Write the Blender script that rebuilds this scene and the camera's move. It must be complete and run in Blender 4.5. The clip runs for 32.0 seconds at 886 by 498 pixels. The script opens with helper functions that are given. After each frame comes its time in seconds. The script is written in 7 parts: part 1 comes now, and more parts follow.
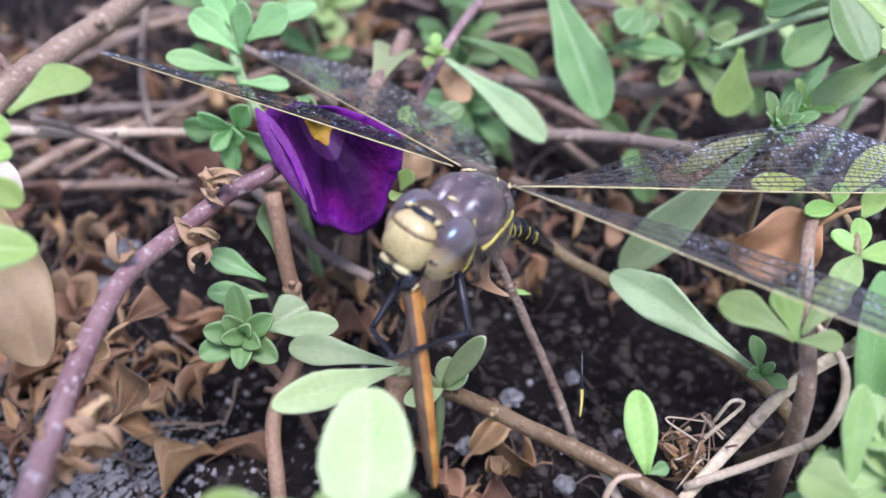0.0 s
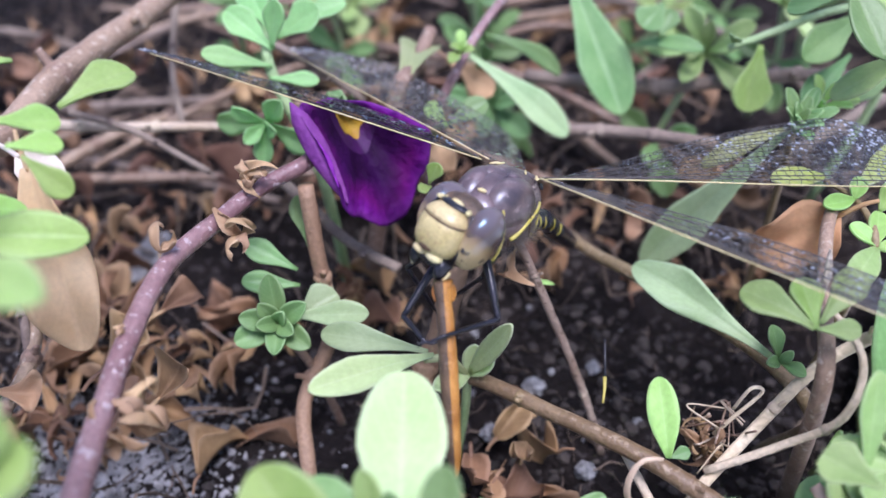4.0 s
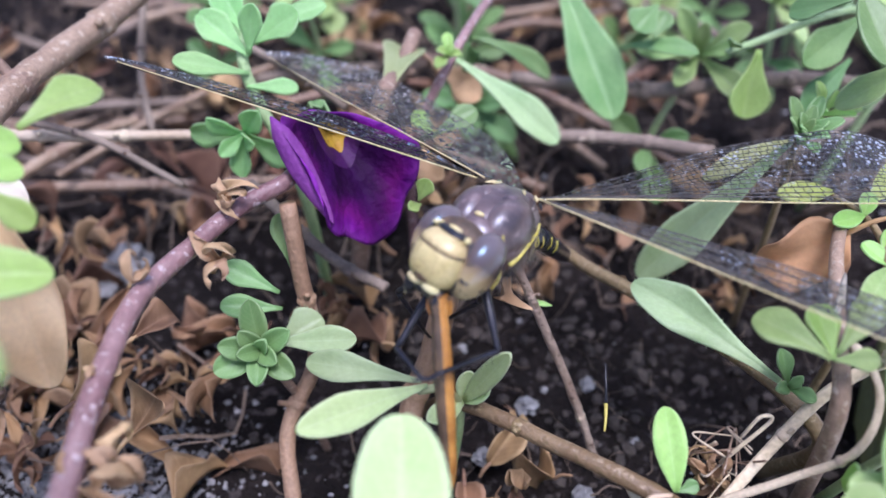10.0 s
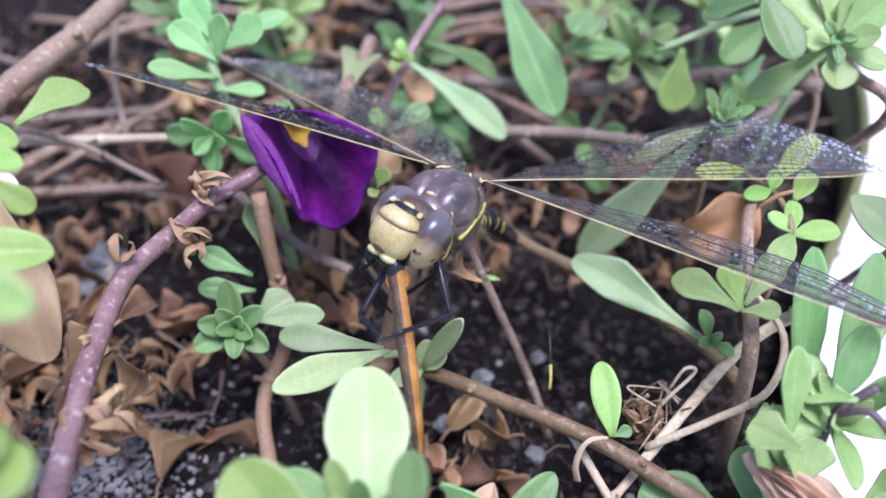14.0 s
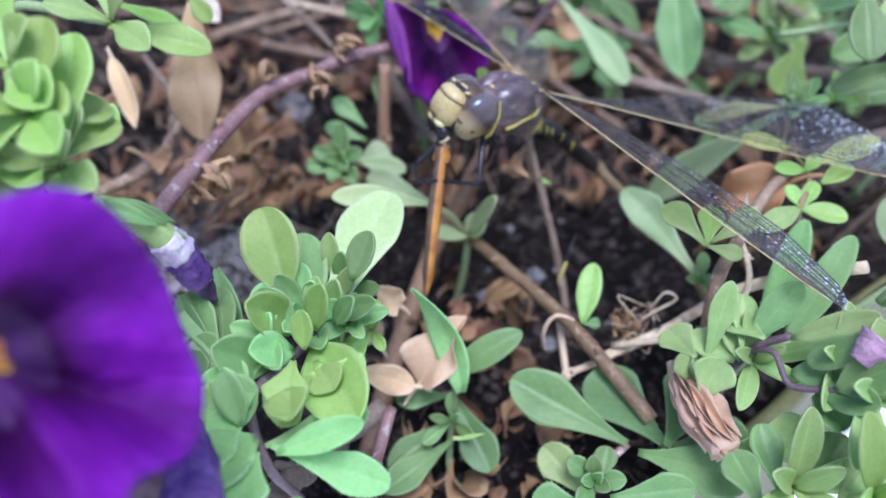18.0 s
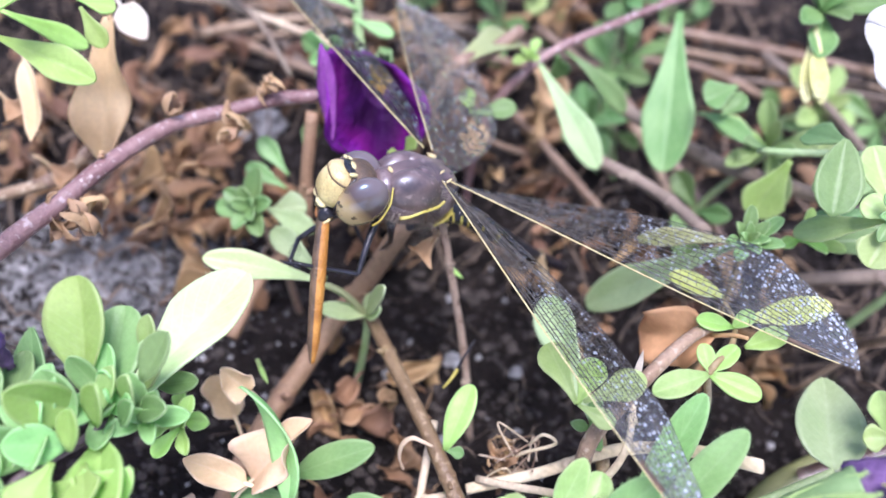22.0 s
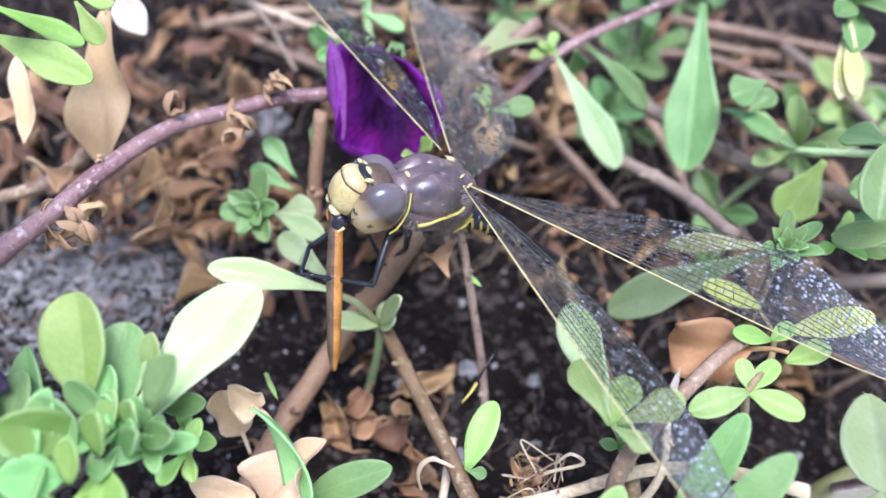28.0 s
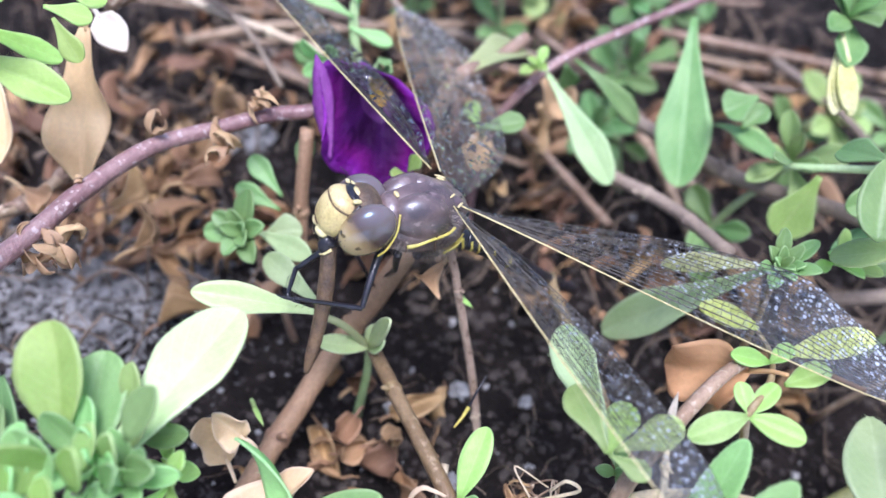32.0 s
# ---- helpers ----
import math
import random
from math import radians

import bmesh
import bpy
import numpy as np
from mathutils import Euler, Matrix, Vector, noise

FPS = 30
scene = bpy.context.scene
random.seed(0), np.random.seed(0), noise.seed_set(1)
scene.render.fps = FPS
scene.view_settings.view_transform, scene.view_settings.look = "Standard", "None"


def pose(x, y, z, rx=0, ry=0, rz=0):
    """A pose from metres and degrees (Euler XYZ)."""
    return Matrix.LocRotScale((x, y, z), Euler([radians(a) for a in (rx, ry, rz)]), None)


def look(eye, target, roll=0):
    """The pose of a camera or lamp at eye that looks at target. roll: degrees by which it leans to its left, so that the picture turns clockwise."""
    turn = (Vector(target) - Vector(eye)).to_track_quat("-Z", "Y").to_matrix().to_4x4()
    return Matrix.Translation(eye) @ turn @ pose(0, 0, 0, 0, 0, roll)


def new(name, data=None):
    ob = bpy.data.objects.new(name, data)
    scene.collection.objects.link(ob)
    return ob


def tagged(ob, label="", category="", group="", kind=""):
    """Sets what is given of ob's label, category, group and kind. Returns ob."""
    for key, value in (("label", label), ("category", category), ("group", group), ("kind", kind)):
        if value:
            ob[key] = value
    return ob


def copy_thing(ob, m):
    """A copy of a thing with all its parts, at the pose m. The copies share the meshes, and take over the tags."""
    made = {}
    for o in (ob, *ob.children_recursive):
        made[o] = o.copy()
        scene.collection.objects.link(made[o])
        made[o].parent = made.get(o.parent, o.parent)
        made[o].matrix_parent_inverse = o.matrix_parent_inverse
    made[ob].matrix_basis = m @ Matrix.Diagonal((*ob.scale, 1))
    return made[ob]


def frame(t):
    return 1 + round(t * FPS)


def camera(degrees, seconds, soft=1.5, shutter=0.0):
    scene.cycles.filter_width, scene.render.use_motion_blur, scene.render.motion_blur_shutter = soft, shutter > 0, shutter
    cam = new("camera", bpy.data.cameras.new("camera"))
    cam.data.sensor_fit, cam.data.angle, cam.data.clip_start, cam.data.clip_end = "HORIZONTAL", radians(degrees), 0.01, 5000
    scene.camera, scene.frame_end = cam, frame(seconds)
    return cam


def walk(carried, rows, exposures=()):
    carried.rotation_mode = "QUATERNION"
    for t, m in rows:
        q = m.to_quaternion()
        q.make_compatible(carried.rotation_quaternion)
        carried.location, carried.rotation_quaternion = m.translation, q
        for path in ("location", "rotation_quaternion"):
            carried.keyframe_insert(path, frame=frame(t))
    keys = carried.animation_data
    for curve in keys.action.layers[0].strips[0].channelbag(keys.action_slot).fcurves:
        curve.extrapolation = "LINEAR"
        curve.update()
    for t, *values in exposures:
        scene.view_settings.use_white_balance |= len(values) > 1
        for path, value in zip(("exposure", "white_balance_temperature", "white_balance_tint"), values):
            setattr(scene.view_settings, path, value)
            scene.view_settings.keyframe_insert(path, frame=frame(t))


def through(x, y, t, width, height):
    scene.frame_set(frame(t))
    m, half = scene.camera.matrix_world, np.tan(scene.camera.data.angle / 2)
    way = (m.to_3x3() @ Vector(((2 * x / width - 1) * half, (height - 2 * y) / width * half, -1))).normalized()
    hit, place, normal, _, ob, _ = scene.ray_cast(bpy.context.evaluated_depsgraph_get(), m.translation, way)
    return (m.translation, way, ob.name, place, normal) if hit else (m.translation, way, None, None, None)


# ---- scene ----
from collections import namedtuple

cam = camera(56.29, 32.0, soft=1.6)
PATH = [
    (0, (-0.01622, -0.07146, 0.10466), (-0.00721, 0.00240, 0.03785), -3.58),
    (0.5, (-0.01793, -0.06859, 0.10301), (-0.00914, 0.00492, 0.03578), -3.82),
    (1, (-0.01955, -0.06785, 0.10283), (-0.01013, 0.00565, 0.03568), -3.86),
    (1.5, (-0.01938, -0.06918, 0.10312), (-0.00884, 0.00409, 0.03588), -3.45),
    (2, (-0.01754, -0.07282, 0.10504), (-0.00723, 0.00039, 0.03771), -3.22),
    (2.5, (-0.01612, -0.07191, 0.10473), (-0.00628, 0.00128, 0.03731), -2.96),
    (3, (-0.01684, -0.06993, 0.10529), (-0.00772, 0.00349, 0.03801), -3.31),
    (3.5, (-0.01937, -0.07172, 0.10586), (-0.01115, 0.00194, 0.03873), -3.87),
    (5.5, (-0.01471, -0.07686, 0.10796), (-0.00851, -0.00309, 0.04073), -3.68),
    (6, (-0.01471, -0.07566, 0.10867), (-0.00925, -0.00212, 0.04113), -3.84),
    (6.5, (-0.01783, -0.07671, 0.11073), (-0.01275, -0.00297, 0.04337), -4.18),
    (7, (-0.01618, -0.07977, 0.11041), (-0.01083, -0.00584, 0.04328), -4.17),
    (7.5, (-0.01317, -0.07902, 0.11010), (-0.00908, -0.00539, 0.04255), -4.51),
    (8, (-0.00948, -0.07530, 0.10915), (-0.00536, -0.00197, 0.04128), -4.14),
    (8.5, (-0.00828, -0.06885, 0.10724), (-0.00375, 0.00437, 0.03928), -4.02),
    (9, (-0.01258, -0.06591, 0.10582), (-0.00616, 0.00711, 0.03780), -3.44),
    (9.5, (-0.01685, -0.06536, 0.10608), (-0.00854, 0.00725, 0.03782), -3.32),
    (10, (-0.02005, -0.06626, 0.10577), (-0.00927, 0.00578, 0.03726), -2.79),
    (10.5, (-0.02263, -0.06444, 0.10476), (-0.00881, 0.00694, 0.03610), -1.84),
    (11, (-0.02262, -0.06658, 0.10469), (-0.00646, 0.00419, 0.03592), -1.15),
    (11.5, (-0.02145, -0.07047, 0.10542), (-0.00614, 0.00110, 0.03728), -1.45),
    (12, (-0.02097, -0.07163, 0.10551), (-0.00720, 0.00099, 0.03816), -1.80),
    (12.5, (-0.02096, -0.07280, 0.10474), (-0.00682, -0.00011, 0.03754), -1.94),
    (13, (-0.02125, -0.07331, 0.10498), (-0.00667, -0.00112, 0.03733), -2.38),
    (13.5, (-0.02115, -0.07626, 0.10782), (-0.00602, -0.00436, 0.03997), -2.38),
    (14, (-0.02088, -0.07751, 0.11014), (-0.00582, -0.00522, 0.04270), -2.21),
    (14.5, (-0.02194, -0.07197, 0.10727), (-0.00821, 0.00072, 0.03998), -2.35),
    (16.5, (-0.01088, -0.08691, 0.10943), (-0.00618, -0.01167, 0.04372), -2.56),
    (17, (-0.00585, -0.09064, 0.11080), (-0.00898, -0.01534, 0.04507), -3.43),
    (17.5, (0.00201, -0.10270, 0.11015), (-0.00560, -0.02852, 0.04352), -2.27),
    (18, (0.00617, -0.10594, 0.11735), (-0.00759, -0.03569, 0.04753), -0.90),
    (18.5, (0.01048, -0.10293, 0.12426), (-0.01070, -0.04178, 0.04803), -0.07),
    (19, (0.01897, -0.09098, 0.12352), (-0.00419, -0.02895, 0.04859), 2.57),
    (19.5, (0.02649, -0.08518, 0.12266), (0.00289, -0.02268, 0.04826), 3.55),
    (20, (0.03172, -0.08590, 0.12655), (0.00867, -0.02222, 0.05297), 4.09),
    (20.5, (0.03100, -0.08700, 0.12787), (0.00761, -0.02193, 0.05563), 3.78),
    (21, (0.02816, -0.08451, 0.12508), (0.00528, -0.01875, 0.05330), 3.95),
    (21.5, (0.02784, -0.08251, 0.12337), (0.00525, -0.01644, 0.05178), 4.13),
    (22, (0.02719, -0.07848, 0.11988), (0.00495, -0.01223, 0.04835), 4.14),
    (22.5, (0.02558, -0.07573, 0.11736), (0.00348, -0.00979, 0.04550), 4.23),
    (23, (0.02549, -0.07436, 0.11747), (0.00359, -0.00843, 0.04554), 4.59),
    (23.5, (0.02458, -0.07451, 0.11892), (0.00143, -0.00852, 0.04744), 3.88),
    (24, (0.02289, -0.07557, 0.11841), (-0.00062, -0.00955, 0.04708), 3.59),
    (24.5, (0.02301, -0.07424, 0.11852), (0.00039, -0.00820, 0.04692), 3.87),
    (26.5, (0.02174, -0.07353, 0.11833), (-0.00098, -0.00757, 0.04668), 4.12),
    (27, (0.02143, -0.07525, 0.11845), (-0.00128, -0.00966, 0.04645), 3.98),
    (27.5, (0.02148, -0.07528, 0.11716), (-0.00077, -0.00976, 0.04496), 3.96),
    (28, (0.02223, -0.07379, 0.11702), (0.00083, -0.00825, 0.04458), 4.25),
    (28.5, (0.02322, -0.07214, 0.11650), (0.00161, -0.00655, 0.04417), 4.01),
    (29, (0.02346, -0.07199, 0.11698), (0.00154, -0.00619, 0.04494), 3.96),
    (29.5, (0.02275, -0.07268, 0.11713), (0.00080, -0.00686, 0.04512), 3.99),
    (30, (0.02247, -0.07336, 0.11823), (0.00049, -0.00752, 0.04624), 3.84),
    (30.5, (0.02217, -0.07353, 0.11757), (0.00029, -0.00757, 0.04566), 3.71),
    (31, (0.02184, -0.07109, 0.11773), (0.00055, -0.00496, 0.04580), 3.95),
    (31.5, (0.02128, -0.06918, 0.11549), (0.00044, -0.00263, 0.04382), 4.29),
    (32, (0.02095, -0.07120, 0.11589), (0.00055, -0.00427, 0.04445), 4.70),
]
walk(cam, [(t, look(eye, target, roll)) for t, eye, target, roll in PATH], exposures=[(0, 0.92, 5500, 27), (15, 0.92, 5450, 26), (17, 0.92, 5350, 22), (18, 0.70, 5300, 22), (18.5, 0.28, 5300, 23), (19, 0.73, 5400, 24), (20.5, 1.34, 5750, 27), (24, 1.24, 5600, 23), (32, 1.24, 5550, 22)])

cam.data.dof.use_dof = True
cam.data.dof.focus_distance, cam.data.dof.aperture_fstop = 0.101, 15.0

# ---- world and light: bright open shade under a pale sky ----
world = bpy.data.worlds.new("sky")
scene.world = world
world.use_nodes = True
wn = world.node_tree.nodes
sky = wn.new("ShaderNodeTexSky")
sky.sky_type = "NISHITA"
sky.sun_disc = False
sky.sun_elevation = radians(74)
sky.sun_rotation = radians(152)
sky.dust_density = 3.0
sky.air_density = 1.0
world.node_tree.links.new(sky.outputs[0], wn["Background"].inputs[0])
wn["Background"].inputs[1].default_value = 0.102
sun = new("sun", bpy.data.lights.new("sun", "SUN"))
sun.data.energy, sun.data.angle, sun.data.color = 2.15, radians(24), (1.0, 0.97, 0.93)
sun.matrix_world = look((0.08, -0.15, 0.6), (0, 0, 0))

# ---- materials ----


def nodes_of(name):
    m = bpy.data.materials.new(name)
    m.use_nodes = True
    return m, m.node_tree.nodes, m.node_tree.links, m.node_tree.nodes["Principled BSDF"]


def mix_rgb(nd, ln, fac, a, b, mode="MIX"):
    x = nd.new("ShaderNodeMix")
    x.data_type, x.blend_type = "RGBA", mode
    for socket, value in ((x.inputs[0], fac), (x.inputs[6], a), (x.inputs[7], b)):
        if hasattr(value, "links"):
            ln.new(value, socket)
        else:
            socket.default_value = value if isinstance(value, float) else (*value, 1.0)
    return x.outputs[2]


def noise_of(nd, ln, scale, detail=4.0, low=0.35, high=0.65, vec="Object"):
    tc = nd.new("ShaderNodeTexCoord")
    n = nd.new("ShaderNodeTexNoise")
    n.inputs["Scale"].default_value, n.inputs["Detail"].default_value = scale, detail
    ln.new(tc.outputs[vec], n.inputs["Vector"])
    r = nd.new("ShaderNodeMapRange")
    r.inputs[1].default_value, r.inputs[2].default_value = low, high
    ln.new(n.outputs[0], r.inputs[0])
    return r.outputs[0]


def vary(nd, ln, colour, amount=0.25, hue=0.02, island=False):
    """Shifts value and hue from object to object, or from island to island of one mesh."""
    info = nd.new("ShaderNodeNewGeometry" if island else "ShaderNodeObjectInfo")
    hs = nd.new("ShaderNodeHueSaturation")
    for low, high, k in ((1 - amount, 1 + amount, "Value"), (0.5 - hue, 0.5 + hue, "Hue")):
        r = nd.new("ShaderNodeMapRange")
        r.inputs[3].default_value, r.inputs[4].default_value = low, high
        ln.new(info.outputs["Random Per Island" if island else "Random"], r.inputs[0])
        ln.new(r.outputs[0], hs.inputs[k])
    ln.new(colour, hs.inputs["Color"])
    return hs.outputs[0]


def bumped(nd, ln, bs, height, strength=0.4, depth=0.0003):
    b = nd.new("ShaderNodeBump")
    b.inputs["Strength"].default_value, b.inputs["Distance"].default_value = strength, depth
    ln.new(height, b.inputs["Height"])
    ln.new(b.outputs[0], bs.inputs["Normal"])


def plain(name, a, b, scale, fine, rough=0.6, bump=0.4, depth=0.0003, amount=0.15, hue=0.01, c=None, spec=0.5, through=0.0):
    """A surface of two colours mottled at a coarse scale, with finer grain in colour and relief."""
    m, nd, ln, bs = nodes_of(name)
    col = mix_rgb(nd, ln, noise_of(nd, ln, scale), a, b)
    grain = noise_of(nd, ln, fine, 6.0, 0.3, 0.7)
    if c:
        col = mix_rgb(nd, ln, noise_of(nd, ln, fine * 0.6, 3.0, 0.58, 0.66), col, c)
    col = mix_rgb(nd, ln, 0.3, col, mix_rgb(nd, ln, grain, (0.4, 0.4, 0.4), (1.4, 1.4, 1.4)), "MULTIPLY")
    col = vary(nd, ln, col, amount, hue)
    ln.new(col, bs.inputs["Base Color"])
    bs.inputs["Roughness"].default_value = rough
    bs.inputs["Specular IOR Level"].default_value = spec
    bumped(nd, ln, bs, grain, bump, depth)
    if through > 0:
        tr = nd.new("ShaderNodeBsdfTranslucent")
        ln.new(col, tr.inputs[0])
        mx = nd.new("ShaderNodeMixShader")
        mx.inputs[0].default_value = through
        ln.new(bs.outputs[0], mx.inputs[1])
        ln.new(tr.outputs[0], mx.inputs[2])
        ln.new(mx.outputs[0], nd["Material Output"].inputs[0])
    return m


def leaf_material(name, a, b, rib, through=0.3, rough=0.45, amount=0.18, hue=0.012, island=False):
    """A leaf with a paler midrib and side veins along its own length."""
    m, nd, ln, bs = nodes_of(name)
    uv = nd.new("ShaderNodeUVMap")
    sep = nd.new("ShaderNodeSeparateXYZ")
    ln.new(uv.outputs[0], sep.inputs[0])
    off = nd.new("ShaderNodeMath")
    off.operation = "SUBTRACT"
    off.inputs[1].default_value = 0.5
    ln.new(sep.outputs[0], off.inputs[0])
    ab = nd.new("ShaderNodeMath")
    ab.operation = "ABSOLUTE"
    ln.new(off.outputs[0], ab.inputs[0])
    r = nd.new("ShaderNodeMapRange")
    r.inputs[1].default_value, r.inputs[2].default_value, r.inputs[3].default_value, r.inputs[4].default_value = 0.0, 0.05, 0.22, 0.0
    ln.new(ab.outputs[0], r.inputs[0])
    wv = nd.new("ShaderNodeTexWave")
    wv.inputs["Scale"].default_value, wv.inputs["Distortion"].default_value = 3.0, 1.2
    wv.bands_direction = "Y"
    mp = nd.new("ShaderNodeCombineXYZ")
    sub = nd.new("ShaderNodeMath")
    sub.operation = "MULTIPLY_ADD"
    sub.inputs[1].default_value = -0.6
    ln.new(ab.outputs[0], sub.inputs[0])
    ln.new(sep.outputs[1], sub.inputs[2])
    ln.new(sub.outputs[0], mp.inputs[1])
    ln.new(mp.outputs[0], wv.inputs["Vector"])
    vr = nd.new("ShaderNodeMapRange")
    vr.inputs[1].default_value, vr.inputs[2].default_value, vr.inputs[3].default_value, vr.inputs[4].default_value = 0.85, 1.0, 0.0, 0.10
    ln.new(wv.outputs[1], vr.inputs[0])
    col = mix_rgb(nd, ln, noise_of(nd, ln, 140, 3.0), a, b)
    col = mix_rgb(nd, ln, vr.outputs[0], col, rib)
    col = mix_rgb(nd, ln, r.outputs[0], col, rib)
    rim = nd.new("ShaderNodeMapRange")
    rim.inputs[1].default_value, rim.inputs[2].default_value, rim.inputs[3].default_value, rim.inputs[4].default_value = 0.40, 0.5, 0.0, 0.55
    ln.new(ab.outputs[0], rim.inputs[0])
    col = mix_rgb(nd, ln, rim.outputs[0], col, rib)
    age = noise_of(nd, ln, 45, 2.0, 0.4, 0.75)
    fade = nd.new("ShaderNodeMath")
    fade.operation = "MULTIPLY"
    fade.inputs[1].default_value = 0.22
    ln.new(age, fade.inputs[0])
    col = mix_rgb(nd, ln, fade.outputs[0], col, (min(1.0, b[0] * 1.35), b[1] * 1.04, b[2] * 0.8))
    speck = noise_of(nd, ln, 1500, 3.0, 0.3, 0.7)
    col = mix_rgb(nd, ln, 0.12, col, mix_rgb(nd, ln, speck, (0.55, 0.55, 0.55), (1.35, 1.35, 1.35)), "MULTIPLY")
    col = vary(nd, ln, col, amount, hue, island)
    ln.new(col, bs.inputs["Base Color"])
    bs.inputs["Roughness"].default_value = rough
    bumped(nd, ln, bs, speck, 0.25, 0.00015)
    tr = nd.new("ShaderNodeBsdfTranslucent")
    ln.new(col, tr.inputs[0])
    mx = nd.new("ShaderNodeMixShader")
    mx.inputs[0].default_value = through
    ln.new(bs.outputs[0], mx.inputs[1])
    ln.new(tr.outputs[0], mx.inputs[2])
    ln.new(mx.outputs[0], nd["Material Output"].inputs[0])
    return m


GREEN = leaf_material("leaf_green", (0.15, 0.30, 0.09), (0.235, 0.395, 0.14), (0.36, 0.52, 0.24))
LIME = leaf_material("leaf_lime", (0.365, 0.59, 0.14), (0.495, 0.72, 0.23), (0.60, 0.78, 0.37), through=0.42)
YELLOWING = leaf_material("leaf_yellowing", (0.57, 0.69, 0.15), (0.70, 0.80, 0.26), (0.78, 0.85, 0.42), through=0.42)
AMBER = leaf_material("leaf_amber", (0.50, 0.29, 0.13), (0.68, 0.44, 0.22), (0.60, 0.38, 0.2), through=0.35, rough=0.7, amount=0.06)
SAGE = leaf_material("leaf_sage", (0.34, 0.48, 0.22), (0.45, 0.58, 0.31), (0.54, 0.66, 0.40))
FRESH = leaf_material("leaf_fresh", (0.30, 0.46, 0.14), (0.43, 0.58, 0.22), (0.55, 0.67, 0.33))
MINT = leaf_material("leaf_mint", (0.31, 0.58, 0.21), (0.425, 0.715, 0.30), (0.55, 0.78, 0.41), through=0.42)
PALE = leaf_material("leaf_pale", (0.52, 0.67, 0.31), (0.62, 0.75, 0.40), (0.74, 0.82, 0.55), through=0.36, rough=0.36)
DEEP = leaf_material("leaf_deep", (0.11, 0.24, 0.075), (0.18, 0.33, 0.12), (0.28, 0.43, 0.2))
OLIVE = leaf_material("leaf_olive", (0.30, 0.36, 0.14), (0.38, 0.42, 0.20), (0.46, 0.48, 0.27))
DRY = leaf_material("leaf_dry", (0.165, 0.093, 0.045), (0.37, 0.228, 0.115), (0.44, 0.29, 0.17), through=0.15, rough=0.75, amount=0.4, hue=0.015)
LITTER = leaf_material("leaf_litter", (0.15, 0.082, 0.042), (0.36, 0.22, 0.12), (0.44, 0.29, 0.17), through=0.15, rough=0.75, amount=0.5, hue=0.02, island=True)
TAN = leaf_material("leaf_tan", (0.40, 0.255, 0.13), (0.56, 0.385, 0.215), (0.61, 0.45, 0.28), through=0.25, rough=0.7, amount=0.2)
PARCHMENT = leaf_material("leaf_parchment", (0.74, 0.54, 0.31), (0.86, 0.68, 0.44), (0.7, 0.5, 0.3), through=0.45, rough=0.7, amount=0.06)
BLUSH = leaf_material("leaf_blush", (0.68, 0.50, 0.28), (0.82, 0.65, 0.41), (0.8, 0.65, 0.5), through=0.25, rough=0.7, amount=0.1)
BLUSH_DRY = leaf_material("leaf_withered", (0.52, 0.33, 0.19), (0.70, 0.49, 0.31), (0.64, 0.5, 0.4), through=0.15, rough=0.7, amount=0.12)
CREAM = leaf_material("leaf_cream", (0.70, 0.62, 0.50), (0.78, 0.72, 0.62), (0.8, 0.75, 0.66), through=0.25, rough=0.7, amount=0.1)
PURPLE_STEM = plain("purple_stem", (0.20, 0.105, 0.10), (0.35, 0.225, 0.205), 160, 1500, rough=0.34, c=(0.50, 0.40, 0.38))
BROWN_STEM = plain("brown_stem", (0.21, 0.135, 0.085), (0.34, 0.24, 0.16), 130, 1600, rough=0.6, c=(0.43, 0.34, 0.25))
GREY_STEM = plain("grey_stem", (0.16, 0.12, 0.09), (0.27, 0.21, 0.16), 130, 1600, rough=0.8)
FIBRE = plain("root_fibre", (0.06, 0.042, 0.03), (0.2, 0.14, 0.10), 90, 1600, rough=0.8)
OLIVE_STEM = plain("olive_stem", (0.18, 0.12, 0.058), (0.27, 0.195, 0.10), 120, 1600, rough=0.45, c=(0.32, 0.24, 0.14))
RUST_STEM = plain("rust_stem", (0.27, 0.165, 0.09), (0.37, 0.24, 0.14), 120, 1600, rough=0.6)
TAN_STEM = plain("tan_stem", (0.33, 0.24, 0.165), (0.46, 0.36, 0.26), 160, 1600, rough=0.75, bump=0.8, c=(0.2, 0.14, 0.09))
DARK_STEM = plain("dark_stem", (0.085, 0.055, 0.07), (0.15, 0.105, 0.12), 160, 1600, rough=0.5)
STRAW = plain("straw", (0.52, 0.41, 0.27), (0.63, 0.53, 0.38), 150, 1500, rough=0.6)
GREEN_STEM = plain("green_stem", (0.26, 0.38, 0.15), (0.36, 0.46, 0.22), 150, 1500, rough=0.5)
SOIL = plain("soil", (0.010, 0.008, 0.007), (0.034, 0.027, 0.023), 70, 900, rough=0.95, bump=1.0, depth=0.002, c=(0.09, 0.077, 0.07), amount=0.0, spec=0.15)
PERLITE = plain("perlite", (0.16, 0.155, 0.15), (0.36, 0.35, 0.34), 400, 2500, rough=0.9, amount=0.2)
CRUMB = plain("soil_crumb", (0.015, 0.012, 0.010), (0.055, 0.043, 0.036), 300, 2500, rough=0.95, amount=0.4)
GRIT = plain("grit", (0.08, 0.077, 0.074), (0.36, 0.35, 0.34), 250, 2500, rough=0.9, amount=0.1)
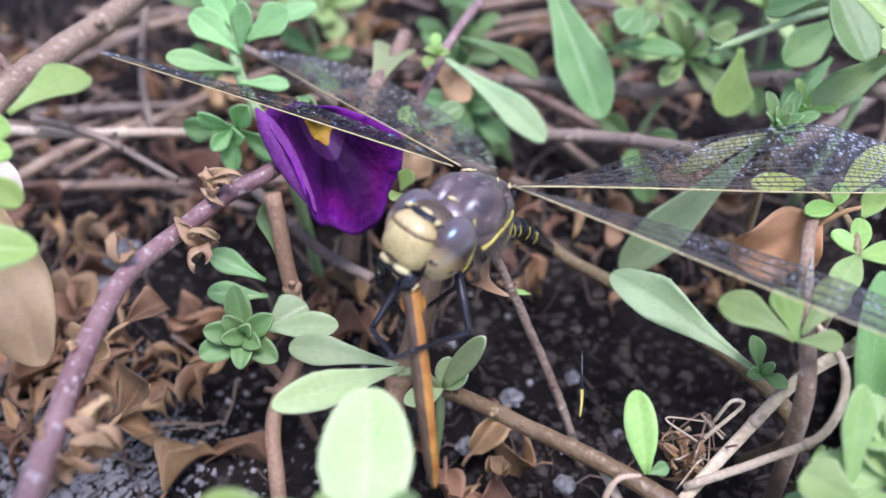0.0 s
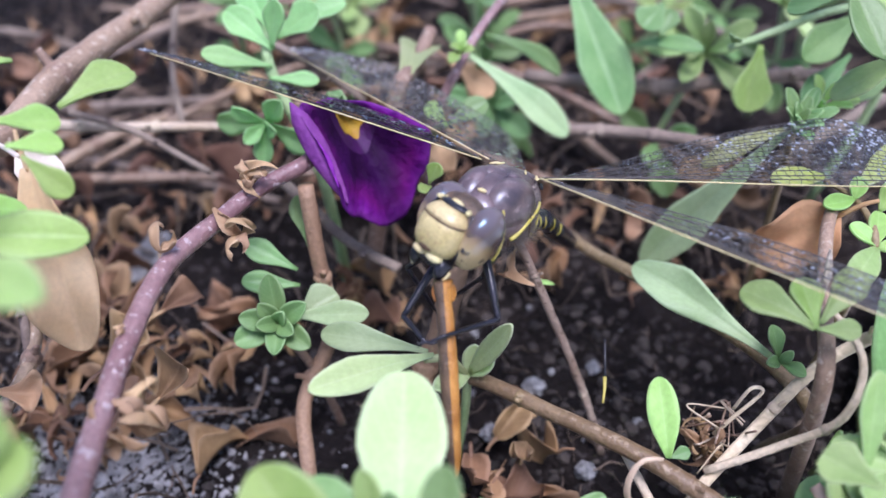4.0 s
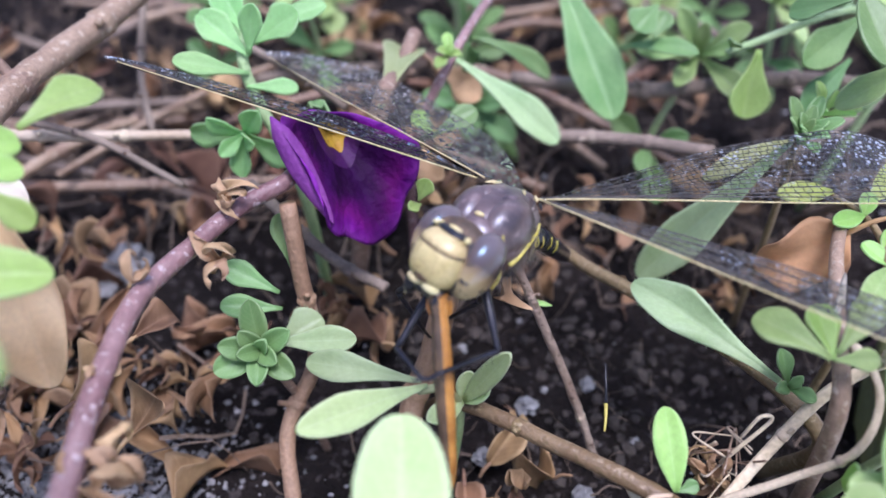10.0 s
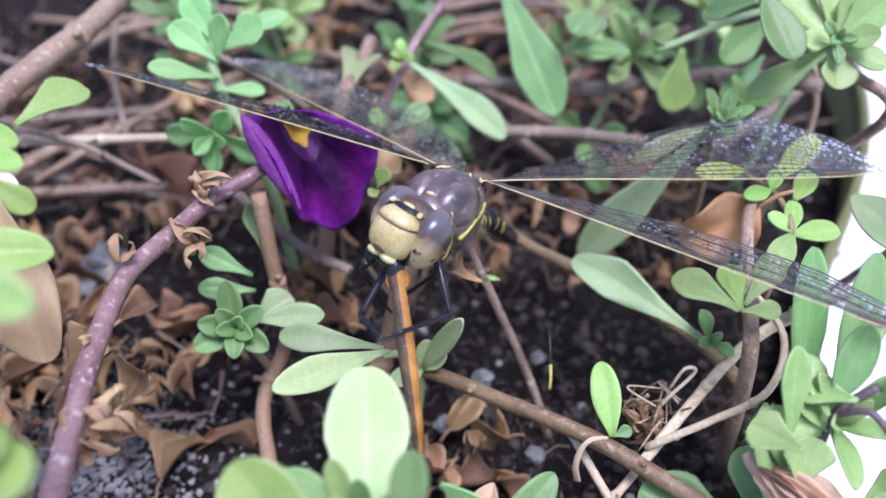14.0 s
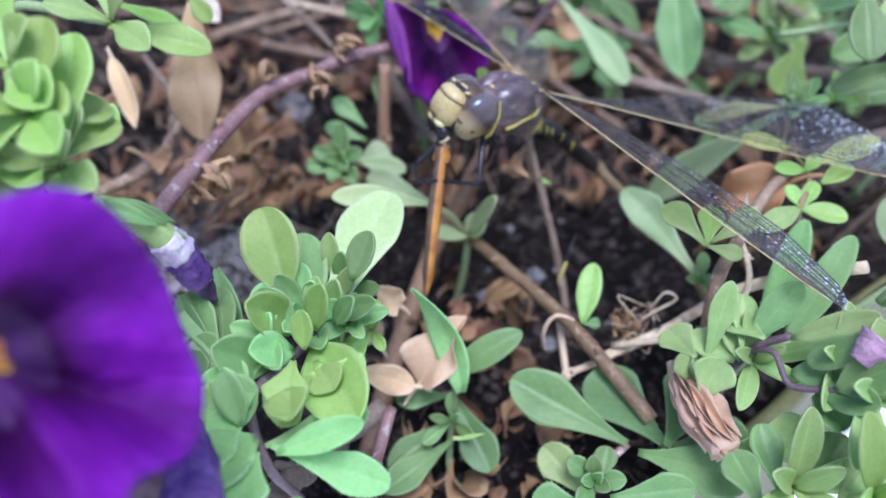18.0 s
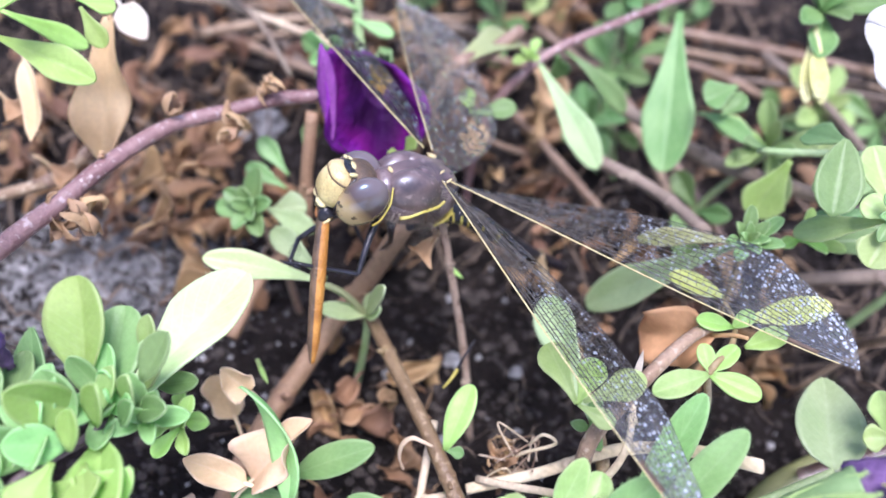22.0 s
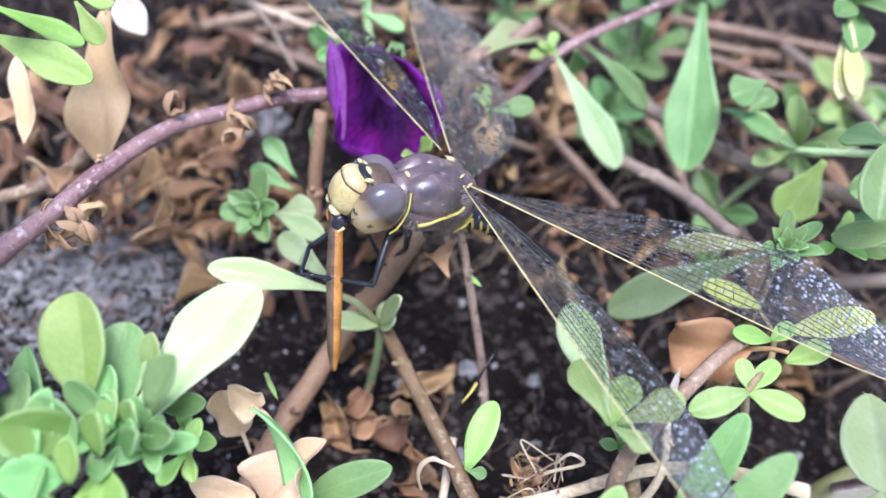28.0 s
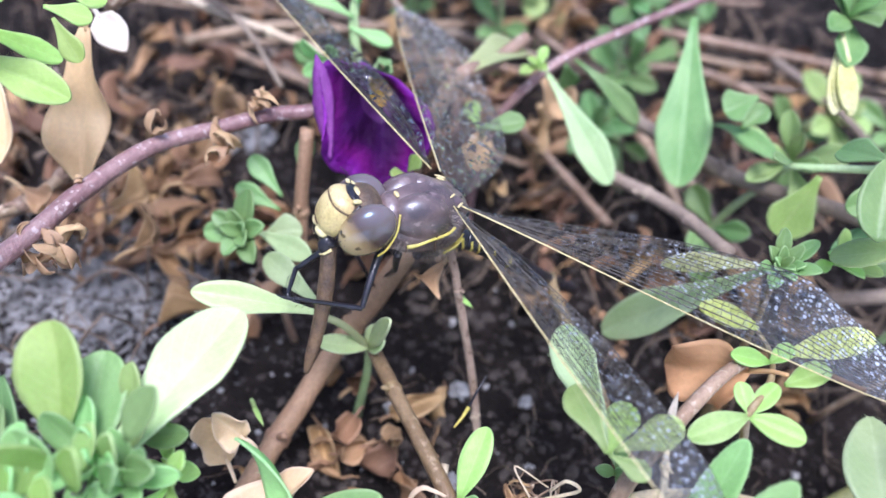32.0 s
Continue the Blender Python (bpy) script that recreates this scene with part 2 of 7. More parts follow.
PEBBLE = plain("pebble", (0.24, 0.237, 0.235), (0.52, 0.515, 0.51), 250, 1200, rough=0.9, bump=0.9, depth=0.001)
POT = plain("olive_pot", (0.135, 0.14, 0.045), (0.18, 0.185, 0.065), 30, 900, rough=0.5, bump=0.1)
PAVE = plain("pale_paving", (0.72, 0.72, 0.69), (0.82, 0.82, 0.79), 20, 700, rough=0.9)


def petal_material(name, rim, outer, middle, deep=0.5):
    """A velvety violet petal, darker and veined toward the throat."""
    m, nd, ln, bs = nodes_of(name)
    uv = nd.new("ShaderNodeUVMap")
    sep = nd.new("ShaderNodeSeparateXYZ")
    ln.new(uv.outputs[0], sep.inputs[0])
    ramp = nd.new("ShaderNodeValToRGB")
    e = ramp.color_ramp.elements
    e[0].position, e[0].color = 0.22, (0.018, 0.002, 0.03, 1)
    e[1].position, e[1].color = 0.97, (*rim, 1)
    for pos, c in ((deep, (0.040, 0.002, 0.06, 1)), (deep + 0.2, (*middle, 1)), (0.87, (*outer, 1))):
        x = e.new(pos)
        x.color = c
    wob = nd.new("ShaderNodeMath")
    wob.operation = "MULTIPLY_ADD"
    wob.inputs[1].default_value = 0.22
    ln.new(noise_of(nd, ln, 180, 4.0, 0.2, 0.8), wob.inputs[0])
    sh = nd.new("ShaderNodeMath")
    sh.operation = "SUBTRACT"
    sh.inputs[1].default_value = 0.11
    ln.new(sep.outputs[1], sh.inputs[0])
    ln.new(sh.outputs[0], wob.inputs[2])
    ln.new(wob.outputs[0], ramp.inputs[0])
    wv = nd.new("ShaderNodeTexWave")
    wv.inputs["Scale"].default_value, wv.inputs["Distortion"].default_value = 2.4, 1.0
    ln.new(uv.outputs[0], wv.inputs["Vector"])
    mid = nd.new("ShaderNodeMath")
    mid.operation = "SUBTRACT"
    mid.inputs[1].default_value = 0.5
    ln.new(sep.outputs[0], mid.inputs[0])
    far = nd.new("ShaderNodeMath")
    far.operation = "ABSOLUTE"
    ln.new(mid.outputs[0], far.inputs[0])
    seam = nd.new("ShaderNodeMapRange")
    seam.interpolation_type = "SMOOTHSTEP"
    seam.inputs[1].default_value, seam.inputs[2].default_value, seam.inputs[3].default_value, seam.inputs[4].default_value = 0.16, 0.5, 0.0, 0.62
    ln.new(far.outputs[0], seam.inputs[0])
    tint = mix_rgb(nd, ln, seam.outputs[0], ramp.outputs[0], (0.05, 0.003, 0.085))
    col = mix_rgb(nd, ln, 0.22, tint, mix_rgb(nd, ln, wv.outputs[1], (0.55, 0.5, 0.6), (1.25, 1.2, 1.2)), "MULTIPLY")
    col = mix_rgb(nd, ln, 0.5, col, mix_rgb(nd, ln, noise_of(nd, ln, 150, 5.0, 0.3, 0.7), (0.62, 0.55, 0.55), (1.35, 1.5, 1.45)), "MULTIPLY")
    ln.new(col, bs.inputs["Base Color"])
    bs.inputs["Roughness"].default_value = 0.65
    bs.inputs["Specular IOR Level"].default_value = 0.2
    bumped(nd, ln, bs, noise_of(nd, ln, 420, 6.0), 0.6, 0.0006)
    tr = nd.new("ShaderNodeBsdfTranslucent")
    ln.new(col, tr.inputs[0])
    mx = nd.new("ShaderNodeMixShader")
    mx.inputs[0].default_value = 0.25
    ln.new(bs.outputs[0], mx.inputs[1])
    ln.new(tr.outputs[0], mx.inputs[2])
    ln.new(mx.outputs[0], nd["Material Output"].inputs[0])
    return m


PETAL = petal_material("purple_petal", (0.25, 0.035, 0.34), (0.17, 0.008, 0.235), (0.145, 0.005, 0.155), deep=0.56)
VIOLET_PETAL = petal_material("violet_petal", (0.23, 0.022, 0.44), (0.20, 0.010, 0.38), (0.15, 0.006, 0.28), deep=0.38)
PETAL_BACK = plain("petal_outside", (0.20, 0.045, 0.24), (0.29, 0.075, 0.32), 180, 1400, rough=0.6, through=0.2, amount=0.0, spec=0.3)
THROAT = plain("dark_throat", (0.03, 0.004, 0.05), (0.07, 0.008, 0.11), 220, 1400, rough=0.6, through=0.15, amount=0.0)
ORANGE_EYE = plain("orange_throat", (0.30, 0.10, 0.01), (0.56, 0.30, 0.03), 500, 2000, rough=0.6, amount=0.0)
YELLOW_EYE = plain("yellow_throat", (0.36, 0.17, 0.02), (0.60, 0.38, 0.035), 400, 2000, rough=0.6, amount=0.0)
WILTED = plain("wilted_petal", (0.10, 0.03, 0.24), (0.26, 0.14, 0.42), 420, 1600, rough=0.6, through=0.2, amount=0.05)
WILTED_DARK = plain("wilted_dark_petal", (0.05, 0.02, 0.09), (0.22, 0.12, 0.28), 420, 1600, rough=0.7, amount=0.05)
WILTED_BROWN = plain("wilted_brown_petal", (0.06, 0.025, 0.06), (0.34, 0.24, 0.22), 380, 1600, rough=0.7, amount=0.05)
WHITE_PETAL = plain("white_petal", (0.72, 0.70, 0.62), (0.82, 0.81, 0.76), 260, 1600, rough=0.6, through=0.25, amount=0.03)
WILTED_PALE = plain("wilted_pale_petal", (0.46, 0.36, 0.56), (0.80, 0.76, 0.80), 420, 1600, rough=0.6, through=0.2, amount=0.05)
LEMON = plain("lemon_petal", (0.62, 0.60, 0.22), (0.74, 0.72, 0.42), 260, 1600, rough=0.6, through=0.25, amount=0.03)
PINK_BUD = plain("pink_bud", (0.36, 0.2, 0.3), (0.48, 0.3, 0.4), 260, 1600, rough=0.6, amount=0.05)

CHITIN = plain("thorax_chitin", (0.05, 0.032, 0.028), (0.155, 0.105, 0.095), 260, 1500, c=(0.19, 0.14, 0.13), rough=0.4, spec=0.8, bump=0.15, depth=0.0001, amount=0.0)
CHITIN.node_tree.nodes["Principled BSDF"].inputs["Coat Weight"].default_value = 0.4
CHITIN.node_tree.nodes["Principled BSDF"].inputs["Specular Tint"].default_value = (0.75, 0.83, 1.0, 1)
CHITIN.node_tree.nodes["Principled BSDF"].inputs["Coat Roughness"].default_value = 0.22
YELLOW = plain("yellow_chitin", (0.42, 0.35, 0.05), (0.55, 0.47, 0.11), 400, 3000, rough=0.45, bump=0.2, depth=0.0001, amount=0.0)
FACE = plain("face_chitin", (0.42, 0.33, 0.13), (0.60, 0.50, 0.24), 260, 3000, rough=0.34, c=(0.40, 0.29, 0.13), bump=0.2, depth=0.0001, amount=0.03)
LIP = plain("lip_chitin", (0.60, 0.50, 0.20), (0.68, 0.60, 0.32), 420, 3000, rough=0.4, amount=0.0)
BLACK = plain("black_chitin", (0.008, 0.008, 0.01), (0.02, 0.02, 0.028), 420, 3000, rough=0.3, bump=0.2, depth=0.0001, amount=0.0)
ORANGE = plain("orange_chitin", (0.30, 0.11, 0.015), (0.48, 0.21, 0.04), 420, 3000, rough=0.4, amount=0.03)
RUSTY = plain("dark_chitin", (0.07, 0.045, 0.03), (0.15, 0.09, 0.05), 420, 3000, rough=0.45, amount=0.05)
COSTA = plain("costa_vein", (0.55, 0.45, 0.2), (0.65, 0.56, 0.3), 400, 3000, rough=0.45, amount=0.0)
VEIN = plain("wing_vein", (0.014, 0.011, 0.01), (0.05, 0.04, 0.03), 600, 3000, rough=0.4, amount=0.0)
HAIR = plain("hair", (0.40, 0.35, 0.29), (0.55, 0.49, 0.42), 600, 3000, rough=0.7, amount=0.1)


def eye_material():
    m, nd, ln, bs = nodes_of("compound_eye")
    tc = nd.new("ShaderNodeTexCoord")
    sep = nd.new("ShaderNodeSeparateXYZ")
    ln.new(tc.outputs["Object"], sep.inputs[0])
    ramp = nd.new("ShaderNodeValToRGB")
    rng = nd.new("ShaderNodeMapRange")
    rng.inputs[1].default_value, rng.inputs[2].default_value = -0.0042, 0.0044
    slope = nd.new("ShaderNodeVectorMath")
    slope.operation = "DOT_PRODUCT"
    slope.inputs[1].default_value = (-0.50, 0.0, 0.87)
    ln.new(tc.outputs["Object"], slope.inputs[0])
    ln.new(slope.outputs["Value"], rng.inputs[0])
    ln.new(rng.outputs[0], ramp.inputs[0])
    e = ramp.color_ramp.elements
    e[0].position, e[0].color = 0.0, (0.50, 0.40, 0.21, 1)
    e[1].position, e[1].color = 1.0, (0.17, 0.13, 0.125, 1)
    for pos, c in ((0.24, (0.40, 0.30, 0.145, 1)), (0.35, (0.26, 0.18, 0.085, 1)), (0.46, (0.085, 0.055, 0.040, 1)), (0.68, (0.115, 0.09, 0.085, 1))):
        x = e.new(pos)
        x.color = c
    v = nd.new("ShaderNodeTexVoronoi")
    v.inputs["Scale"].default_value = 900
    ln.new(tc.outputs["Object"], v.inputs["Vector"])
    sp = noise_of(nd, ln, 620, 2.0, 0.60, 0.66)
    low = nd.new("ShaderNodeMapRange")
    low.inputs[1].default_value, low.inputs[2].default_value, low.inputs[3].default_value, low.inputs[4].default_value = 0.35, 0.55, 0.8, 0.0
    ln.new(rng.outputs[0], low.inputs[0])
    mu = nd.new("ShaderNodeMath")
    mu.operation = "MULTIPLY"
    ln.new(sp, mu.inputs[0])
    ln.new(low.outputs[0], mu.inputs[1])
    col = mix_rgb(nd, ln, mu.outputs[0], ramp.outputs[0], (0.05, 0.035, 0.02))
    ln.new(col, bs.inputs["Base Color"])
    bs.inputs["Roughness"].default_value = 0.24
    bs.inputs["Specular IOR Level"].default_value = 0.85
    bs.inputs["Specular Tint"].default_value = (0.35, 0.68, 1.0, 1)
    bs.inputs["Coat Weight"].default_value = 0.3
    bs.inputs["Coat Roughness"].default_value = 0.16
    bumped(nd, ln, bs, v.outputs[0], 0.12, 0.0001)
    return m


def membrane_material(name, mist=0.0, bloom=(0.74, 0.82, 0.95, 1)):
    """Clear wing skin in small cells, each tilted a little; sky glints and tip sheen painted as pale flecks and haze.
    """
    m, nd, ln, bs = nodes_of(name)
    clear = nd.new("ShaderNodeBsdfTransparent")
    clear.inputs[0].default_value = (0.90, 0.91, 0.85, 1)
    gloss = nd.new("ShaderNodeBsdfGlossy")
    gloss.inputs["Roughness"].default_value = 0.17
    gloss.inputs[0].default_value = (0.93, 0.94, 1.0, 1)
    tc = nd.new("ShaderNodeTexCoord")
    cells = nd.new("ShaderNodeTexVoronoi")
    cells.inputs["Scale"].default_value = 1650
    ln.new(tc.outputs["Object"], cells.inputs["Vector"])
    geo = nd.new("ShaderNodeNewGeometry")
    lean = nd.new("ShaderNodeVectorMath")
    lean.operation = "MULTIPLY_ADD"
    lean.inputs[1].default_value = (1.3, 1.3, 1.3)
    ln.new(cells.outputs["Color"], lean.inputs[0])
    ln.new(geo.outputs["Normal"], lean.inputs[2])
    back = nd.new("ShaderNodeVectorMath")
    back.operation = "SUBTRACT"
    back.inputs[1].default_value = (0.65, 0.65, 0.65)
    ln.new(lean.outputs[0], back.inputs[0])
    unit = nd.new("ShaderNodeVectorMath")
    unit.operation = "NORMALIZE"
    ln.new(back.outputs[0], unit.inputs[0])
    ln.new(unit.outputs[0], gloss.inputs["Normal"])
    lw = nd.new("ShaderNodeLayerWeight")
    lw.inputs[0].default_value = 0.25
    r = nd.new("ShaderNodeMapRange")
    r.inputs[3].default_value, r.inputs[4].default_value = 0.026, 0.30
    ln.new(lw.outputs[0], r.inputs[0])
    mx = nd.new("ShaderNodeMixShader")
    pick = nd.new("ShaderNodeSeparateXYZ")
    ln.new(cells.outputs["Color"], pick.inputs[0])
    glint = nd.new("ShaderNodeMapRange")
    glint.inputs[1].default_value, glint.inputs[2].default_value, glint.inputs[3].default_value, glint.inputs[4].default_value = 0.60, 1.0, 0.10, 6.5
    ln.new(pick.outputs[1], glint.inputs[0])
    shine = nd.new("ShaderNodeMath")
    shine.operation = "MULTIPLY"
    ln.new(r.outputs[0], shine.inputs[0])
    ln.new(glint.outputs[0], shine.inputs[1])
    ln.new(shine.outputs[0], mx.inputs[0])
    ln.new(clear.outputs[0], mx.inputs[1])
    ln.new(gloss.outputs[0], mx.inputs[2])
    # matt pale colour stands in for sky glints on the cells
    sheen_lucent = nd.new("ShaderNodeBsdfTranslucent")
    sheen_lucent.inputs[0].default_value = bloom
    sheen_matt = nd.new("ShaderNodeBsdfDiffuse")
    sheen_matt.inputs[0].default_value = bloom
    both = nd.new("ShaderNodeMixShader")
    ln.new(sheen_lucent.outputs[0], both.inputs[1])
    ln.new(sheen_matt.outputs[0], both.inputs[2])
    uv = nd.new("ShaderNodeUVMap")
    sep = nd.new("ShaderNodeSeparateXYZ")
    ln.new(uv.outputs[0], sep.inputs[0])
    # sky sheen toward the wing tip, put in as colour
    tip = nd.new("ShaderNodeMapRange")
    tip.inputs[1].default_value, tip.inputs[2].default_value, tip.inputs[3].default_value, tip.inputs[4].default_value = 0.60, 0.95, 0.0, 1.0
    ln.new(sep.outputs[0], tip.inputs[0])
    patch = noise_of(nd, ln, 110, 3.0, 0.44, 0.74)
    most = nd.new("ShaderNodeMath")
    most.operation = "MAXIMUM"
    ln.new(tip.outputs[0], most.inputs[0])
    faint = nd.new("ShaderNodeMath")
    faint.operation = "MULTIPLY"
    faint.inputs[1].default_value = 0.5
    ln.new(patch, faint.inputs[0])
    ln.new(faint.outputs[0], most.inputs[1])
    sepc = nd.new("ShaderNodeSeparateXYZ")
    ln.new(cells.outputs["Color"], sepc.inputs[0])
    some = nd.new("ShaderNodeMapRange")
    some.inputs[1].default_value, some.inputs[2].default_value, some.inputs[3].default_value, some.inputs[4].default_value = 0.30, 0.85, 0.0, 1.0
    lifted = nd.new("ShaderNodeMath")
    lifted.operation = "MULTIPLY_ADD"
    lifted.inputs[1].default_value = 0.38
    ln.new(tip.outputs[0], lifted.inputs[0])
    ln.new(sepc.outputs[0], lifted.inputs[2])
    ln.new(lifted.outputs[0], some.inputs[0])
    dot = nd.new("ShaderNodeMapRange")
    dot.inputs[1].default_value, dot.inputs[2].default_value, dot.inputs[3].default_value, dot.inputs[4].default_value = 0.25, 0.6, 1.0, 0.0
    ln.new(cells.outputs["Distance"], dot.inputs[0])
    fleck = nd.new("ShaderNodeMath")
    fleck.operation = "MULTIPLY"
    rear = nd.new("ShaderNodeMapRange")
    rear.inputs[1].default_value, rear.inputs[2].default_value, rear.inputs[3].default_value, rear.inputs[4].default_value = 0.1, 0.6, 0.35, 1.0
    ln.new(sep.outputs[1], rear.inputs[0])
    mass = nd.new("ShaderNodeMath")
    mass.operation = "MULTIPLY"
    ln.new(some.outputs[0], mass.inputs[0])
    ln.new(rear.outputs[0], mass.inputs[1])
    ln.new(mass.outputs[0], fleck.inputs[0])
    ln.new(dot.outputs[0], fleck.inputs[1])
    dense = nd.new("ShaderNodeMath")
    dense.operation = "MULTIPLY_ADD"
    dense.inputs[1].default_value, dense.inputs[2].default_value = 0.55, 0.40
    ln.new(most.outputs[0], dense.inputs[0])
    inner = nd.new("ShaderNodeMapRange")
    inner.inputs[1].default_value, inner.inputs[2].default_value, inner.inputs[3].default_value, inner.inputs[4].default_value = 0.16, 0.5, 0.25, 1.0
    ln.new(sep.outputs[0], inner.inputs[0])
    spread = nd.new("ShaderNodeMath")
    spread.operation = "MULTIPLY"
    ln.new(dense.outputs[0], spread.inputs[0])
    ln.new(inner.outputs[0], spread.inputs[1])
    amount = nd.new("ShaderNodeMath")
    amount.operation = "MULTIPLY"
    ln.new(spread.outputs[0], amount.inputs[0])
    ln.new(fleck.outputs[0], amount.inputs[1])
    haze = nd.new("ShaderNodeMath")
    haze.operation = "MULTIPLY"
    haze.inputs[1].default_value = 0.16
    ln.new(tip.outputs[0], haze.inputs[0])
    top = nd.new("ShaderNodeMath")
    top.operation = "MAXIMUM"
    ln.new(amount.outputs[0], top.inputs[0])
    # mist lays a pale veil over the whole wing, thicker in patches
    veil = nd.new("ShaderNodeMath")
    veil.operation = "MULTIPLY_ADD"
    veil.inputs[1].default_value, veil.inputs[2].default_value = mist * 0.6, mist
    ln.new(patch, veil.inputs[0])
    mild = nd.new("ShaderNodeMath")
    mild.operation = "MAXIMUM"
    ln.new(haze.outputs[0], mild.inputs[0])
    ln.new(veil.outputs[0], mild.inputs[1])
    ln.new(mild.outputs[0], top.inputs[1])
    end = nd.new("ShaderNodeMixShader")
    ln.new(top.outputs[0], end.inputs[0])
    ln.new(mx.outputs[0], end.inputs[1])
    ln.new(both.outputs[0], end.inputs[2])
    ln.new(end.outputs[0], nd["Material Output"].inputs[0])
    return m


EYE = eye_material()
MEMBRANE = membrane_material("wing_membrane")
# the same skin with a warmer, paler veil, for one hind wing
DULL_MEMBRANE = membrane_material("pale_wing_membrane", 0.055, (0.86, 0.83, 0.80, 1))

# ---- shared building functions; shapes are written in millimetres ----
MM = 0.001
INVERSE = {}


def thing(name, base, label, category, group="", kind="", turn=None):
    """An empty at a thing's base. turn: its pose, where it is more than a shift."""
    ob = new(name)
    ob.empty_display_size = 0.005
    ob.matrix_world = turn if turn is not None else Matrix.Translation(Vector(base) * MM)
    INVERSE[ob.name] = ob.matrix_world.inverted()
    return tagged(ob, label, category, group, kind)


def part(name, bm, material, parent, label="", pivot=None, smooth=True, kind=""):
    """Links a bmesh in world millimetres as one mesh under a thing or part. pivot: its own origin."""
    bm.transform(Matrix.Scale(MM, 4))
    inv = INVERSE[parent.name]
    bm.transform(inv)
    at = None
    if pivot is not None:
        at = inv @ (Vector(pivot) * MM)
        bm.transform(Matrix.Translation(-at))
    me = bpy.data.meshes.new(name)
    bm.normal_update()
    bm.to_mesh(me)
    bm.free()
    if smooth:
        me.polygons.foreach_set("use_smooth", [True] * len(me.polygons))
    me.materials.append(material)
    ob = new(name, me)
    ob.parent = parent
    if at is not None:
        ob.location = at
        inv = Matrix.Translation(-at) @ inv
    INVERSE[ob.name] = inv
    return tagged(ob, label, kind=kind)


def curve_points(pts, steps=6):
    """A smooth line through the given points."""
    p = [Vector(q) for q in pts]
    if len(p) < 3:
        return [p[0].lerp(p[-1], i / steps) for i in range(steps + 1)]
    p = [2 * p[0] - p[1]] + p + [2 * p[-1] - p[-2]]
    out = []
    for i in range(1, len(p) - 2):
        a, b, c, d = p[i - 1 : i + 3]
        for k in range(steps):
            t = k / steps
            out.append(0.5 * (2 * b + (c - a) * t + (2 * a - 5 * b + 4 * c - d) * t * t + (3 * b - a - 3 * c + d) * t**3))
    return out + [p[-2]]


def tube(bm, pts, r0, r1=None, sides=8, steps=6, rough=0.0, flat=1.0, rng=None, pleat=0.0):
    """A round or flattened stalk along a smooth line, from radius r0 to r1."""
    r1 = r0 if r1 is None else r1
    line = curve_points(pts, steps)
    rng = rng or random.Random(len(line) + int(abs(line[0].x) * 10))
    side, rings = None, []
    for i, p in enumerate(line):
        d = (line[min(i + 1, len(line) - 1)] - line[max(i - 1, 0)]).normalized()
        if side is None:
            side = d.orthogonal().normalized()
        side = (side - d * side.dot(d)).normalized()
        up = d.cross(side)
        r = r0 + (r1 - r0) * i / (len(line) - 1)
        ring = []
        for k in range(sides):
            a = 2 * math.pi * k / sides
            q = r * (1 + rough * (rng.random() - 0.5) + pleat * (k % 2))
            ring.append(bm.verts.new(p + side * math.cos(a) * q + up * math.sin(a) * q * flat))
        rings.append(ring)
    for a, b in zip(rings, rings[1:]):
        for k in range(sides):
            bm.faces.new((a[k], a[(k + 1) % sides], b[(k + 1) % sides], b[k]))
    bm.faces.new(rings[0][::-1])
    bm.faces.new(rings[-1])


def ball(bm, centre, radii, turn=None, u=16, v=10, lump=0.0):
    """An ellipsoid, lumpy if asked."""
    got = bmesh.ops.create_uvsphere(bm, u_segments=u, v_segments=v, radius=1.0)["verts"]
    m = Matrix.Translation(centre) @ (turn or Matrix.Identity(4)) @ Matrix.Diagonal((*radii, 1))
    for x in got:
        if lump:
            x.co *= 1 + lump * noise.noise(x.co * 1.7 + Vector(centre))
        x.co = m @ x.co
    return got


def leaf_profile(v, kind):
    if kind == "spoon":
        return max(0.09, (0.12 + 0.88 * min(1, v / 0.66) ** 1.5) * math.sqrt(max(0.0, 1 - max(0.0, (v - 0.5) / 0.5) ** 2.6)))
    if kind == "obovate":
        return 0.16 + 0.84 * math.sin(math.pi / 2 * v / 0.56) ** 1.15 if v < 0.56 else max(0.07, math.sqrt(max(0.0, 1 - ((v - 0.56) / 0.44) ** 2.2)))
    if kind == "lance":
        return max(0.07, math.sin(math.pi * min(1, v * 0.97 + 0.03) ** 0.8) ** 0.9)
    return max(0.08, math.sin(math.pi * v**0.75) ** 0.65)


